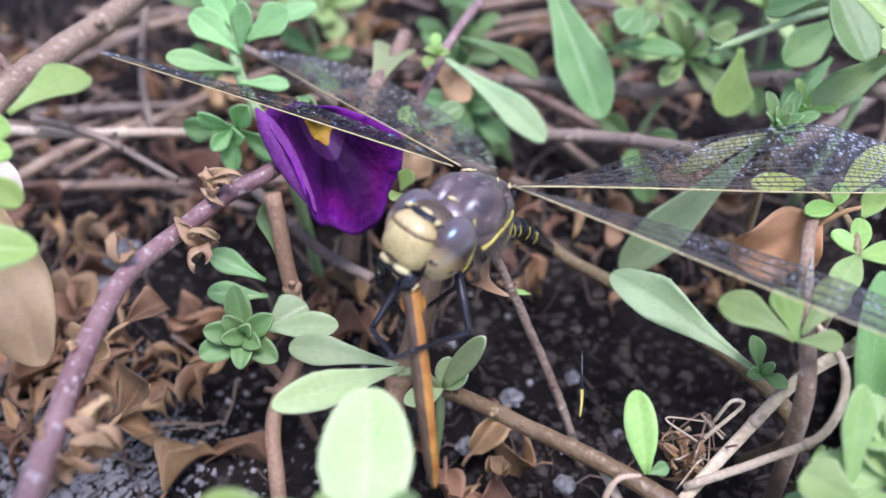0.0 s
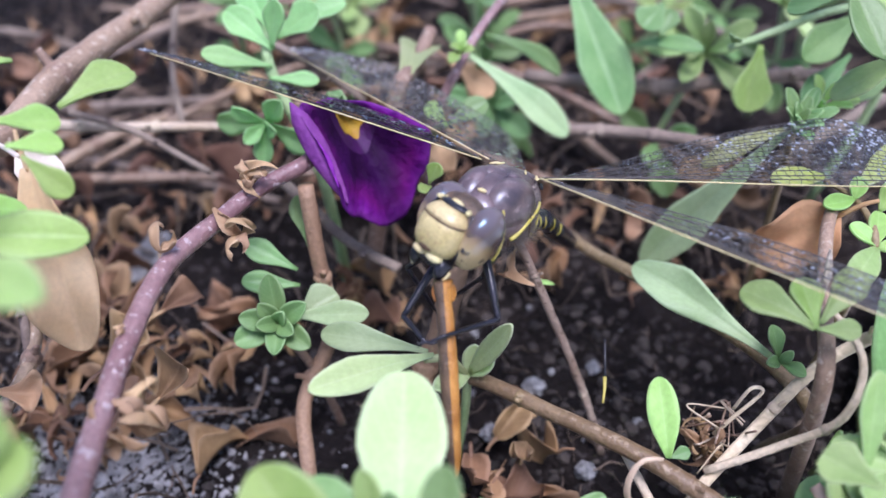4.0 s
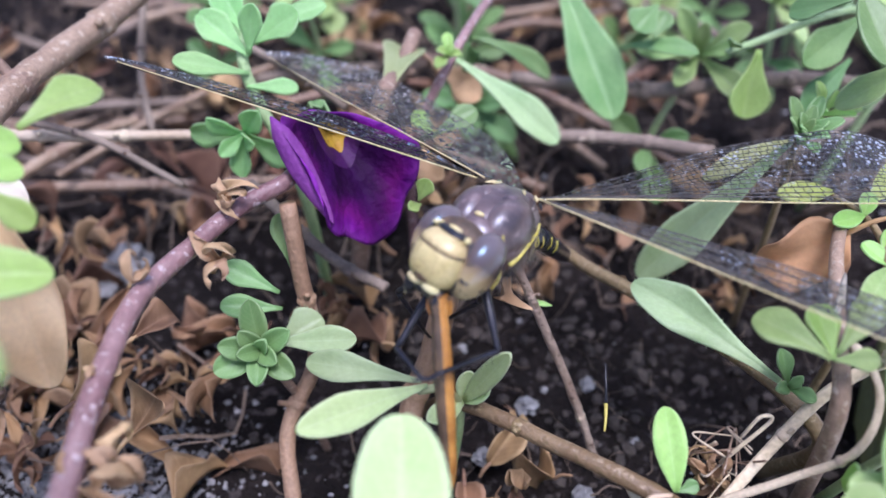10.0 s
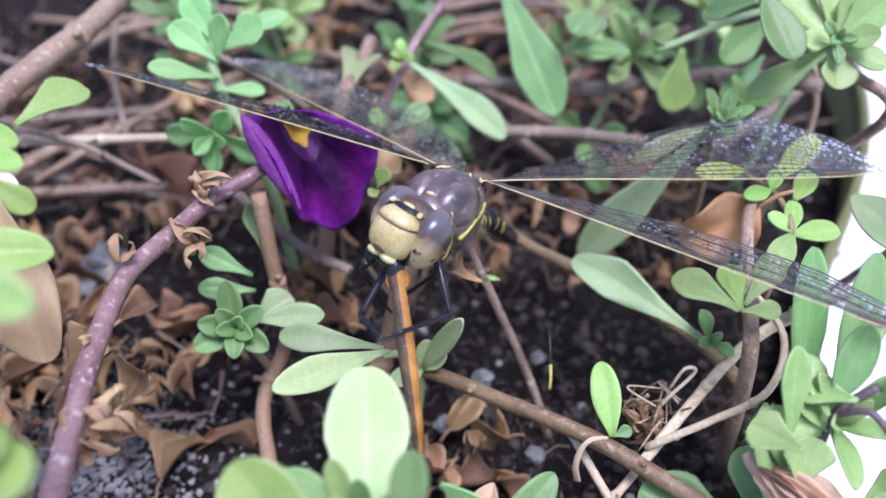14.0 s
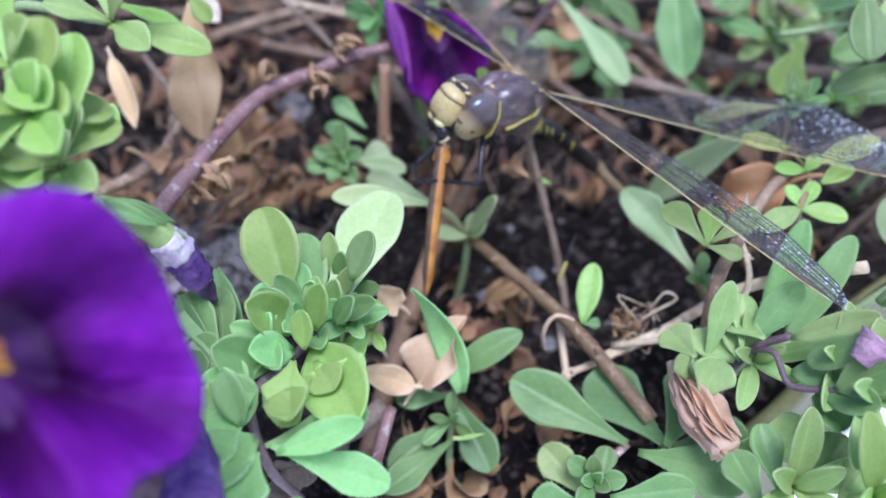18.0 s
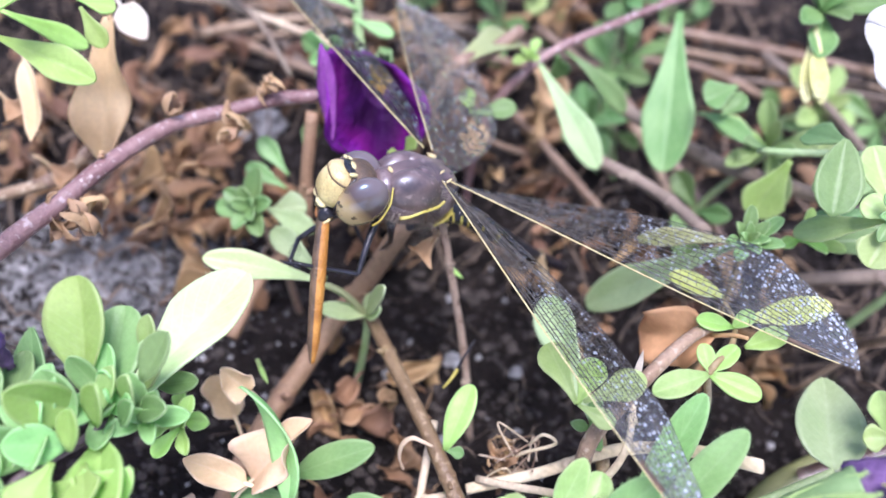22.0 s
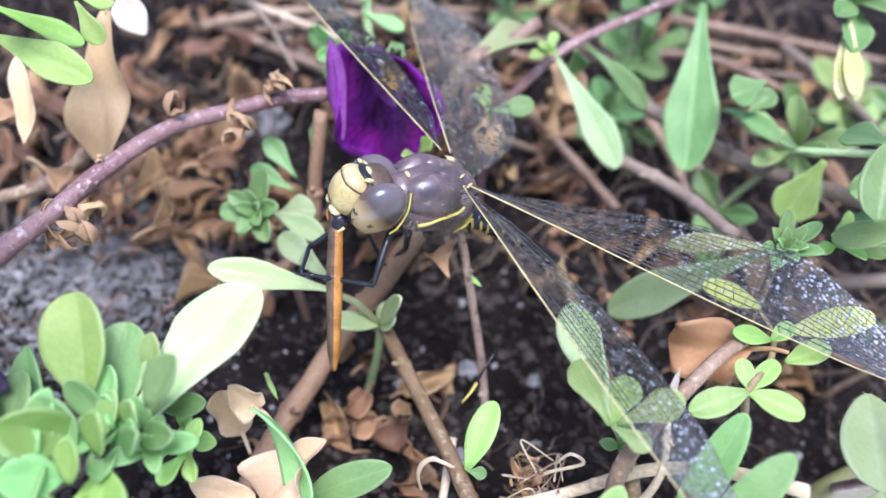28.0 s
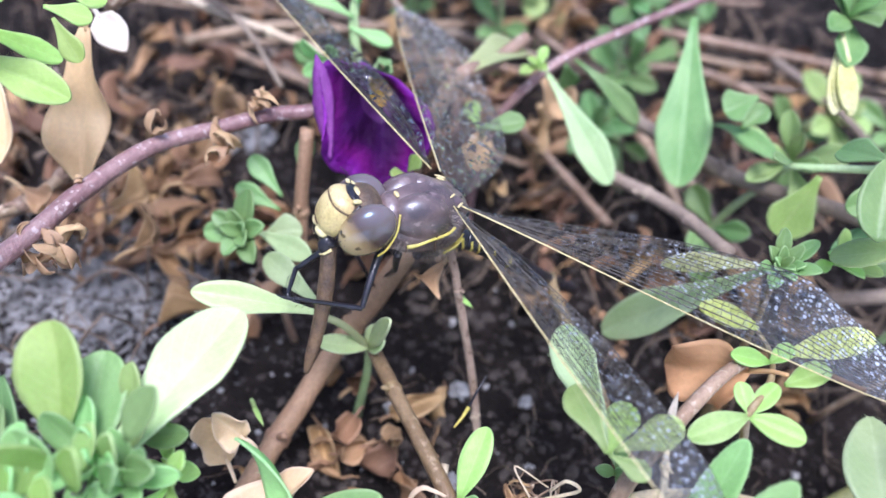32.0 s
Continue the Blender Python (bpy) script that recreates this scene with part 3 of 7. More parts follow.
def leaf_mesh(bm, base, tip, width, up=(0, -0.5, 0.85), bend=0.0, cup=0.12, kind="spoon", thick=0.35, nu=6, nv=10, wave=0.0, curl=0.0, twist=0.0, seed=0, hairs=0):
    """A thick leaf with a groove along its midrib. bend: arch in mm; curl: how far its end rolls; wave: ripple of its edges."""
    rng = random.Random(seed * 7 + int(base[0] * 13 + tip[1] * 17))
    ph = rng.random() * 6
    base, tip = Vector(base), Vector(tip)
    y = tip - base
    length = y.length
    y.normalize()
    z = Vector(up) - y * Vector(up).dot(y)
    z = z.normalized() if z.length > 1e-3 else y.orthogonal().normalized()
    x = y.cross(z)
    uv = bm.loops.layers.uv.verify()
    top, low, coords = [], [], []
    ang, py, pz = 0.0, 0.0, 0.0
    past = 0.0
    for j in range(nv + 1):
        v = math.sin(math.pi / 2 * j / nv)
        half = 0.5 * width * leaf_profile(v, kind) if j < nv else 0.03 * width
        if j:
            ang = curl * v * v
            py += math.cos(ang) * length * (v - past)
            pz += math.sin(ang) * length * (v - past)
            past = v
        tw = twist * v
        ra, rb, rc = [], [], []
        for i in range(nu + 1):
            u = 2 * i / nu - 1
            h = cup * abs(u) ** 1.4 * half * 2 + wave * half * math.sin(v * 9 + ph + u) * u * u - 0.10 * half * math.exp(-((u / 0.18) ** 2))
            wx, wz = u * half * math.cos(tw) - h * math.sin(tw), u * half * math.sin(tw) + h * math.cos(tw)
            p = base + y * py + x * wx + z * (pz + wz + bend * 4 * v * (1 - v))
            ra.append(bm.verts.new(p + z * thick * 0.5))
            rb.append(bm.verts.new(p - z * thick * 0.5))
            rc.append(((u + 1) / 2, v))
        top.append(ra), low.append(rb), coords.append(rc)

    def face(vs, cs):
        f = bm.faces.new(vs)
        for lp, c in zip(f.loops, cs):
            lp[uv].uv = c

    for j in range(nv):
        for i in range(nu):
            c = (coords[j][i], coords[j][i + 1], coords[j + 1][i + 1], coords[j + 1][i])
            face((top[j][i], top[j][i + 1], top[j + 1][i + 1], top[j + 1][i]), c)
            face((low[j][i], low[j + 1][i], low[j + 1][i + 1], low[j][i + 1]), (c[0], c[3], c[2], c[1]))
        for i in (0, nu):
            c = (coords[j][i], coords[j + 1][i], coords[j + 1][i], coords[j][i])
            face((top[j][i], top[j + 1][i], low[j + 1][i], low[j][i]) if i == 0 else (top[j][i], low[j][i], low[j + 1][i], top[j + 1][i]), c)
    for _ in range(hairs):
        j, i = rng.randrange(2, nv), rng.choice((0, nu))
        p = top[j][i].co.lerp(top[j + 1][i].co, rng.random())
        out = (x if i else -x) * rng.uniform(0.18, 0.45) + y * rng.uniform(-0.2, 0.4) + z * rng.uniform(-0.3, 0.4)
        face([bm.verts.new(q) for q in (p + y * 0.022, p - y * 0.022, p + out)], (coords[j][i],) * 3)
    for j in (0, nv):
        for i in range(nu):
            c = (coords[j][i], coords[j][i + 1], coords[j][i + 1], coords[j][i])
            face((top[j][i], low[j][i], low[j][i + 1], top[j][i + 1]) if j == 0 else (top[j][i], top[j][i + 1], low[j][i + 1], low[j][i]), c)


def leaf(owner, base, tip, width, mat=None, label="", name="leaf", **shape):
    bm = bmesh.new()
    if width > 4.5:
        shape.setdefault("nu", 10)
        shape.setdefault("nv", 18)
        shape.setdefault("hairs", 90)
    leaf_mesh(bm, base, tip, width, **shape)
    return part(name, bm, mat or GREEN, owner, label)


def stalk(owner, pts, r0, r1, mat, name="stem", label="", **shape):
    bm = bmesh.new()
    tube(bm, pts, r0, r1, **shape)
    return part(name, bm, mat, owner, label)


# ---- ground: potting soil inside a round planter ----
POT_AT = (-15.0, 27.0)


def pot_radius(a):
    """The planter's inner radius along the angle a: round at its front right, wider behind."""
    w = (math.degrees(a) - 308 + 180) % 360 - 180
    k = max(0.0, min(1.0, (w - 28) / 95 if w > 0 else (-w - 38) / 85))
    return 80 - 5 * max(0.0, min(1.0, (w + 32) / 40)) + 135 * k * k * (3 - 2 * k)


def in_pot(x, y, gap=4.0):
    """Whether a place lies on the planter's soil."""
    dx, dy = x - POT_AT[0], y - POT_AT[1]
    return math.hypot(dx, dy) < pot_radius(math.atan2(dy, dx)) - gap


def soil_height(x, y):
    """The soil's relief in millimetres."""
    p = Vector((x, y, 0))
    h = 3.2 * noise.noise(p * 0.035) + 1.6 * noise.noise(p * 0.12) + 0.9 * noise.noise(p * 0.35) + 0.5 * noise.noise(p * 0.8)
    return h - 2.5 * max(0.0, min(1.0, (x + 5) / 40)) - 6.0 * max(0.0, min(1.0, (x - 42) / 22))


def build_soil():
    bm = bmesh.new()
    rings, spokes = 150, 260
    prev = None
    for i in range(rings + 1):
        s = (i / rings) ** 0.8
        ring = []
        for k in range(spokes):
            a = 2 * math.pi * k / spokes
            r = pot_radius(a)
            x, y = POT_AT[0] + r * s * math.cos(a), POT_AT[1] + r * s * math.sin(a)
            if i == 0 and k:
                continue
            ring.append(bm.verts.new((x * MM, y * MM, soil_height(x, y) * MM)))
        if prev is not None:
            for k in range(spokes):
                n = (k + 1) % spokes
                if len(prev) == 1:
                    bm.faces.new((prev[0], ring[k], ring[n]))
                else:
                    bm.faces.new((prev[k], ring[k], ring[n], prev[n]))
        prev = ring
    me = bpy.data.meshes.new("soil")
    bm.to_mesh(me)
    bm.free()
    me.polygons.foreach_set("use_smooth", [True] * len(me.polygons))
    me.materials.append(SOIL)
    return tagged(new("soil", me), "dark crumbly potting soil filling a planter", "soil", kind="structure")


def build_pot():
    pot = thing("planter", (0, 0, -90), "olive green plastic planter with a rolled rim", "planter")
    n = 160
    for name, prof in (("wall", [(0.0, -16), (0.0, 3.5), (1.5, 3.5), (1.5, 0), (-4, -88), (-6, -90), (-60, -90)]), ("rim", [(-0.6, 3.2), (-0.6, 6.8), (0.2, 8.0), (1.6, 8.0), (2.4, 6.8), (2.6, 1.0), (1.6, 0.4)])):
        bm = bmesh.new()
        rows = []
        for off, z in prof:
            rows.append([bm.verts.new((POT_AT[0] + (pot_radius(2 * math.pi * k / n) + off) * math.cos(2 * math.pi * k / n), POT_AT[1] + (pot_radius(2 * math.pi * k / n) + off) * math.sin(2 * math.pi * k / n), z)) for k in range(n)])
        for a, b in zip(rows, rows[1:]):
            for k in range(n):
                bm.faces.new((a[k], a[(k + 1) % n], b[(k + 1) % n], b[k]))
        part(name, bm, POT, pot)
    bm = bmesh.new()
    for x, y in ((-1.2, -1.2), (1.2, -1.2), (1.2, 1.2), (-1.2, 1.2)):
        bm.verts.new((x, y, -0.09))
    bm.faces.new(bm.verts[:])
    bmesh.ops.subdivide_edges(bm, edges=bm.edges[:], cuts=30, use_grid_fill=True)
    for v in bm.verts:
        v.co.z -= 0.0015 * abs(noise.noise(v.co * 3))
    me = bpy.data.meshes.new("ground")
    bm.to_mesh(me)
    bm.free()
    me.materials.append(PAVE)
    tagged(new("ground", me), "pale concrete paving under the planter", "paving", kind="structure")


def build_crumbs():
    """Crumbs of soil and bits of perlite, too many to count."""
    rng = random.Random(5)
    for name, mat, count, lo, hi, label in (("soil_crumbs", CRUMB, 2600, 0.3, 1.3, "dark crumbs of soil and bark"), ("perlite", PERLITE, 130, 0.25, 0.9, "white and grey perlite grains on soil"), ("grit", GRIT, 8000, 0.12, 0.62, "pale grey grit lying thick on the soil")):
        verts, faces = [], []
        ico = bmesh.new()
        bmesh.ops.create_icosphere(ico, subdivisions=1, radius=1.0)
        ico.verts.ensure_lookup_table()
        base_v, base_f = [v.co.copy() for v in ico.verts], [[v.index for v in f.verts] for f in ico.faces]
        ico.free()
        for _ in range(count):
            a, s = rng.random() * 6.283, math.sqrt(rng.random())
            reach = min(pot_radius(a) * 0.96, 120)
            x, y = POT_AT[0] + reach * s * math.cos(a), POT_AT[1] + reach * s * math.sin(a)
            if name == "grit":
                x, y = -69 + rng.gauss(0, 12), 1 + rng.gauss(0, 12)
            r = lo + (hi - lo) * rng.random() ** 2
            n0, sh = len(verts), Vector((rng.uniform(0.7, 1.3), rng.uniform(0.7, 1.3), rng.uniform(0.5, 0.9)))
            at = Vector((x, y, soil_height(x, y) + r * 0.3))
            rot = Euler((rng.random() * 6, rng.random() * 6, 0)).to_matrix()
            for v in base_v:
                q = rot @ (v * rng.uniform(0.75, 1.2))
                verts.append((at + Vector((q.x * sh.x, q.y * sh.y, q.z * sh.z)) * r) * MM)
            faces += [[n0 + i for i in f] for f in base_f]
        me = bpy.data.meshes.new(name)
        me.from_pydata(verts, [], faces)
        me.materials.append(mat)
        tagged(new(name, me), label, "soil grains", kind="stuff")


def build_fibres():
    """Fine dead roots and fibres on the soil, too many to count."""
    rng = random.Random(61)
    bm = bmesh.new()
    for k in range(400, 1900):
        a, s = rng.random() * 6.283, math.sqrt(rng.random())
        reach = min(pot_radius(a) * 0.9, 95 if k < 750 else 150)
        x, y = POT_AT[0] + reach * s * math.cos(a), POT_AT[1] + (-12 if k < 750 else 6) + reach * s * math.sin(a)
        if not in_pot(x, y, 6) or (k >= 750 and y < 30 and x > -50):
            continue
        p, d, line = Vector((x, y, soil_height(x, y) + 0.3)), rng.random() * 6.283, []
        for _ in range(4):
            line.append(Vector((p.x, p.y, soil_height(p.x, p.y) + rng.uniform(0.2, 1.6 if k < 750 else 11.0))))
            d += rng.uniform(-0.9, 0.9)
            p = p + Vector((math.cos(d), math.sin(d), 0)) * rng.uniform(0.8, 2.6) * (1 if k < 750 else 3)
        r = rng.uniform(0.05, 0.2) * (1 if k < 750 else 2.2)
        tube(bm, line, r, r * 0.6, sides=3, steps=2)
    bm.transform(Matrix.Scale(MM, 4))
    me = bpy.data.meshes.new("root_fibres")
    bm.to_mesh(me)
    bm.free()
    me.materials.append(FIBRE)
    tagged(new("root_fibres", me), "fine brown dead roots on the soil", "soil fibres", kind="stuff")


build_soil()
build_pot()
build_crumbs()
build_fibres()


# ---- the dragonfly ----
DF = pose(-0.0022, 0.0024, 0.048, 0, -28, 226)
LEVEL = pose(0, 0, 0, 0, 0, 218.5)
HEAD_AT = (10.0, 0.8, -5.5)
HEAD_SIZE = 1.1


def body(x, y, z):
    """From the dragonfly's own millimetres (ahead, left, up) to the world's."""
    p = DF @ (Vector((x, y, z)) * MM)
    return p / MM


def body_ball(bm, c, r, turn=(0, 0, 0), **k):
    rot = DF.to_3x3().to_4x4() @ Euler([radians(a) for a in turn]).to_matrix().to_4x4()
    return ball(bm, body(*c), r, rot, **k)


def head_turn():
    return Matrix.Translation(HEAD_AT) @ Euler((radians(0), radians(-8), radians(0))).to_matrix().to_4x4()


def head_ball(bm, c, r, turn=(0, 0, 0), **k):
    rot = DF.to_3x3().to_4x4() @ head_turn().to_3x3().to_4x4() @ Euler([radians(a) for a in turn]).to_matrix().to_4x4()
    return ball(bm, body(*(head_turn() @ (Vector(c) * HEAD_SIZE))), [q * HEAD_SIZE for q in r], rot, **k)


def head_pt(x, y, z):
    return body(*(head_turn() @ (Vector((x, y, z)) * HEAD_SIZE)))


FACE_AT, FACE_SIZE, FACE_POWER = (1.45, 0.0, -0.4), (2.5, 2.62, 2.72), 2.8


def face_x(y, z):
    """How far the face stands out at a place of its front."""
    k = 1 - abs((y - FACE_AT[1]) / FACE_SIZE[1]) ** FACE_POWER - abs((z - FACE_AT[2]) / FACE_SIZE[2]) ** FACE_POWER
    return FACE_AT[0] + FACE_SIZE[0] * max(0.0, k) ** (1 / FACE_POWER)


def face_plate(bm, z0, z1, puff=0.26):
    """A slightly domed plate across the front of the face, between two heights."""
    rows = []
    for i in range(13):
        z = z0 + (z1 - z0) * i / 12
        half = FACE_SIZE[1] * max(0.02, 1 - abs((z - FACE_AT[2]) / FACE_SIZE[2]) ** FACE_POWER) ** (1 / FACE_POWER) * 0.995
        row = []
        for j in range(25):
            u = math.sin(math.pi / 2 * (j / 12 - 1))
            dome = puff * (1 - (2 * i / 12 - 1) ** 4) * (1 - u**6)
            row.append(bm.verts.new(head_pt(face_x(half * u, z) + dome, half * u, z)))
        rows.append(row)
    for p, q in zip(rows, rows[1:]):
        for j in range(24):
            bm.faces.new((p[j], p[j + 1], q[j + 1], q[j]))


Wing = namedtuple("Wing", "name base tip droop end_droop chord peak seed root lobe vein")


def wing_shape(s, w):
    """Chord at a part s of the span: narrow at the root, widest past the middle, with a blunt oblique end."""
    k = w.peak
    start = w.root
    grow = start + (1 - start) * math.sin(math.pi / 2 * min(1, s / k)) if s < k else 1.0 - 0.10 * (s - k) / (1 - k)
    grow *= min(1.0, 0.15 + s / 0.15) if w.root < 0.5 else 0.1 + 0.9 * (1 - (1 - min(1.0, s / 0.34)) ** 2.6)
    end = (1 - 0.56 * max(0.0, (s - 0.76) / 0.24) ** 1.1) * math.sqrt(max(0.0, 1 - max(0.0, (s - 0.92) / 0.08) ** 2))
    return w.chord * grow * end


def build_wing(owner, w):
    base, tip = Vector(w.base), Vector(w.tip)
    span = tip - base
    length = span.length
    ax = span.normalized()
    back = -(LEVEL.to_3x3() @ Vector((1, 0, 0)))
    back = (back - ax * back.dot(ax)).normalized()
    up = ax.cross(back)
    if up.z < 0:
        up = -up
    rng = random.Random(w.seed)

    def at(s, c):
        """s along the span, c from the leading edge (0) to the trailing edge (1)."""
        ch = wing_shape(s, w)
        lead = 1.2 * math.sin(math.pi * min(1, s * 1.02)) * -0.6 + 0.6 * max(0, (s - 0.85) / 0.15) ** 2
        pleat = 0.22 * math.sin(c * 22) * (1 - s * 0.5) + 0.9 * math.sin(s * 2.6) * (c - 0.3) * 0.5
        sag = -1.6 * s * s
        d = radians(w.droop + (w.end_droop - w.droop) * min(1.0, s / 0.7))
        across = back * math.cos(d) - up * math.sin(d)
        lobe = w.lobe * c * c * max(0.0, 1 - s / 0.3) ** 1.5
        return base + ax * (s * length - lobe) + across * (lead + c * ch) + up * (pleat + sag)

    main = bmesh.new()
    uv = main.loops.layers.uv.verify()
    rows = [[main.verts.new(at(i / 60, j / 12)) for j in range(13)] for i in range(61)]
    for i in range(60):
        for j in range(12):
            f = main.faces.new((rows[i][j], rows[i + 1][j], rows[i + 1][j + 1], rows[i][j + 1]))
            for lp, q in zip(f.loops, ((i, j), (i + 1, j), (i + 1, j + 1), (i, j + 1))):
                lp[uv].uv = (q[0] / 60, q[1] / 12)
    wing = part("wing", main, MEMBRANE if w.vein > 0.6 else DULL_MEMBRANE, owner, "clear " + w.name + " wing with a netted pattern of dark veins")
    verts, faces = [], []

    def rib(a, b, r):
        d = b - a
        if d.length < 1e-4:
            return
        d.normalize()
        r *= w.vein
        s1 = d.cross(up).normalized() * r
        n0 = len(verts)
        for p in (a, b):
            verts.extend([p + s1, p - s1 * 0.5 + up * r * 0.9, p - s1 * 0.5 - up * r * 0.9])
        faces.extend([(n0, n0 + 1, n0 + 4, n0 + 3), (n0 + 1, n0 + 2, n0 + 5, n0 + 4), (n0 + 2, n0, n0 + 3, n0 + 5)])

    def run(cs, s0, s1, r, steps=44):
        pts = []
        for i in range(steps + 1):
            s = s0 + (s1 - s0) * i / steps
            pts.append(at(s, cs(s)))
        for a, b in zip(pts, pts[1:]):
            rib(a, b, r)

    # long veins, closer together toward the leading edge
    lines = [0.07, 0.15, 0.24, 0.35, 0.48, 0.62, 0.76, 0.88, 1.0]
    bend = [0.0, 0.0, 0.01, 0.03, 0.06, 0.06, 0.04, 0.02, 0.0]
    flow = [lambda s, c=c, b=b: min(1.0, c * (0.55 + 0.45 * min(1, s / 0.4)) + b * math.sin(s * 5)) if c < 1 else 1.0 for c, b in zip(lines, bend)]
    for k, f in enumerate(flow):
        run(f, 0.02, 0.985 - 0.02 * (k % 3), 0.085 if k < 3 else 0.06)
    # cross veins: a ladder in front, net-like cells behind
    for k in range(len(flow)):
        f0 = flow[k - 1] if k else (lambda s: 0.0)
        f1 = flow[k]
        cell = (1.7, 1.5, 1.2, 0.95, 0.8, 0.75, 0.7, 0.7, 0.7)[k]
        rowsplit = 1 if k < 3 else 2
        for q in range(rowsplit):
            a0, a1 = q / rowsplit, (q + 1) / rowsplit
            s = 0.04 + rng.random() * 0.02
            while s < 0.97:
                ds = cell / length * rng.uniform(0.75, 1.3)
                c0, c1 = f0(s) + (f1(s) - f0(s)) * a0, f0(s) + (f1(s) - f0(s)) * a1
                s2 = s + rng.uniform(-0.3, 0.3) * cell / length
                rib(at(s, c0), at(min(0.985, s2), c1), 0.048)
                if q == 0 and rowsplit == 2:
                    sn = min(0.98, s + ds)
                    cm0 = f0(s2) + (f1(s2) - f0(s2)) * (0.5 + rng.uniform(-0.12, 0.12))
                    cm1 = f0(sn) + (f1(sn) - f0(sn)) * 0.5
                    rib(at(min(0.985, s2), cm0), at(sn, cm1), 0.048)
                s += ds
    me = bpy.data.meshes.new("vein_net")
    inv = INVERSE[wing.name]
    me.from_pydata([inv @ (v * MM) for v in verts], [], faces)
    me.materials.append(VEIN)
    veins = new("vein_net", me)
    veins.parent = wing
    tagged(veins, "dark net of wing veins")
    edge = bmesh.new()
    tube(edge, [at(i / 24, 0.0) for i in range(24)], 0.105, 0.07, sides=6, steps=2)
    part("costa", edge, COSTA, wing, "pale yellow leading edge")
    spot = bmesh.new()
    tube(spot, [at(0.84 + 0.01 * i, 0.04) for i in range(8)], 0.32, 0.3, sides=6, steps=2, flat=0.5)
    part("wing_spot", spot, RUSTY, wing, "brown spot near the wing tip")
    return wing


def build_dragonfly():
    df = thing("dragonfly", (0, 0, 0), "brown and yellow hawker dragonfly with clear wings, eating", "dragonfly", turn=DF)
    # thorax
    bm = bmesh.new()
    body_ball(bm, (1.7, 0.1, -4.9), (5.7, 4.3, 4.7), (0, 8, 0), u=32, v=20)
    body_ball(bm, (-2.2, 0, -4.6), (3.6, 3.8, 4.4), u=24, v=16)
    body_ball(bm, (0.2, 0, -1.4), (3.6, 3.2, 1.6), u=24, v=12)
    thorax = part("thorax", bm, CHITIN, df, "glossy purplish brown thorax")
    bm = bmesh.new()
    body_ball(bm, (6.3, 0.5, -5.0), (1.9, 2.8, 2.9), (0, 0, 0))
    part("neck", bm, CHITIN, df)
    for side in (1, -1):
        for pts, r in (([(3.6, 3.95, -6.9), (2.4, 4.3, -6.0), (1.2, 4.42, -5.0), (-0.8, 4.3, -3.9), (-1.6, 4.05, -2.9)], 0.27), ([(-3.0, 3.3, -7.7), (-4.2, 3.2, -6.6), (-5.2, 2.8, -5.4)], 0.28)):
            bm = bmesh.new()
            tube(bm, [body(x, y * side, z) for x, y, z in pts], r, r * 0.6, sides=8, flat=0.6, rough=0.25)
            part("side_stripe", bm, YELLOW, thorax, "yellow stripe along the side")
        for pts in ([(4.6, 2.4, -2.2), (4.4, 3.2, -4.2), (3.8, 3.7, -6.2), (3.0, 3.6, -8.0)], [(0.6, 3.3, -1.4), (0.9, 4.1, -3.0), (0.4, 4.45, -5.2), (-0.6, 4.2, -7.0)], [(3.4, 0.25, -0.75), (4.8, 0.9, -1.4), (5.6, 1.9, -2.6)]):
            bm = bmesh.new()
            tube(bm, [body(x, y * side, z) for x, y, z in pts], 0.13, 0.1, sides=6)
            part("thorax_seam", bm, RUSTY, thorax, "dark seam between plates")
        bm = bmesh.new()
        body_ball(bm, (2.5, 2.05 * side, -3.7), (4.3, 2.5, 3.5), (0, 8, side * -6), u=28, v=18)
        part("shoulder_plate", bm, CHITIN, thorax)
        for x, y, z, r in ((-3.2, 3.0, -1.5, 0.34), (-1.4, 2.9, -0.3, 0.30), (-2.4, 1.2, -0.5, 0.36), (-0.6, 1.7, 0.1, 0.24)):
            bm = bmesh.new()
            body_ball(bm, (x, y * side, z), (r * 2.6, r * 0.6, r * 0.5), (0, 12, 35 * side), u=10, v=6)
            part("wing_joint", bm, LIP if r < 0.33 else BLACK, thorax, "small pale plate at the wing root")
        for x, z in ((1.6, -1.0), (-1.6, -1.2)):
            bm = bmesh.new()
            body_ball(bm, (x, 1.5 * side, z), (1.9, 1.3, 1.1), u=16, v=10)
            part("back_plate", bm, CHITIN, thorax)
    bm = bmesh.new()
    body_ball(bm, (6.1, 0.2, -1.95), (0.3, 0.62, 0.22), (0, 30, 0), u=10, v=6)
    part("pale_spot", bm, LIP, thorax, "pale cream spot behind the eyes")
    # down of fine hair round the thorax
    rng = random.Random(11)
    verts, faces = [], []
    for _ in range(5200):
        a, b = rng.uniform(-2.6, 2.6), rng.uniform(-1, 1)
        d = Vector((b * 0.9, math.sin(a), -math.cos(a) * 0.95)).normalized()
        p = Vector((0.6 + d.x * 5.4, d.y * 4.1, -4.9 + d.z * 4.5))
        q = p + d * rng.uniform(0.5, 1.3) * (1.6 if d.z < -0.2 else 0.7) + Vector([rng.uniform(-0.4, 0.4) for _ in range(3)])
        s = d.orthogonal().normalized() * 0.045
        n0 = len(verts)
        verts += [p * MM + s * MM, p * MM - s * MM, q * MM]
        faces.append((n0, n0 + 1, n0 + 2))
    me = bpy.data.meshes.new("hair")
    me.from_pydata(verts, [], faces)
    me.materials.append(HAIR)
    hair = new("hair", me)
    hair.parent = df
    tagged(hair, "fine pale hair round the thorax", kind="stuff")
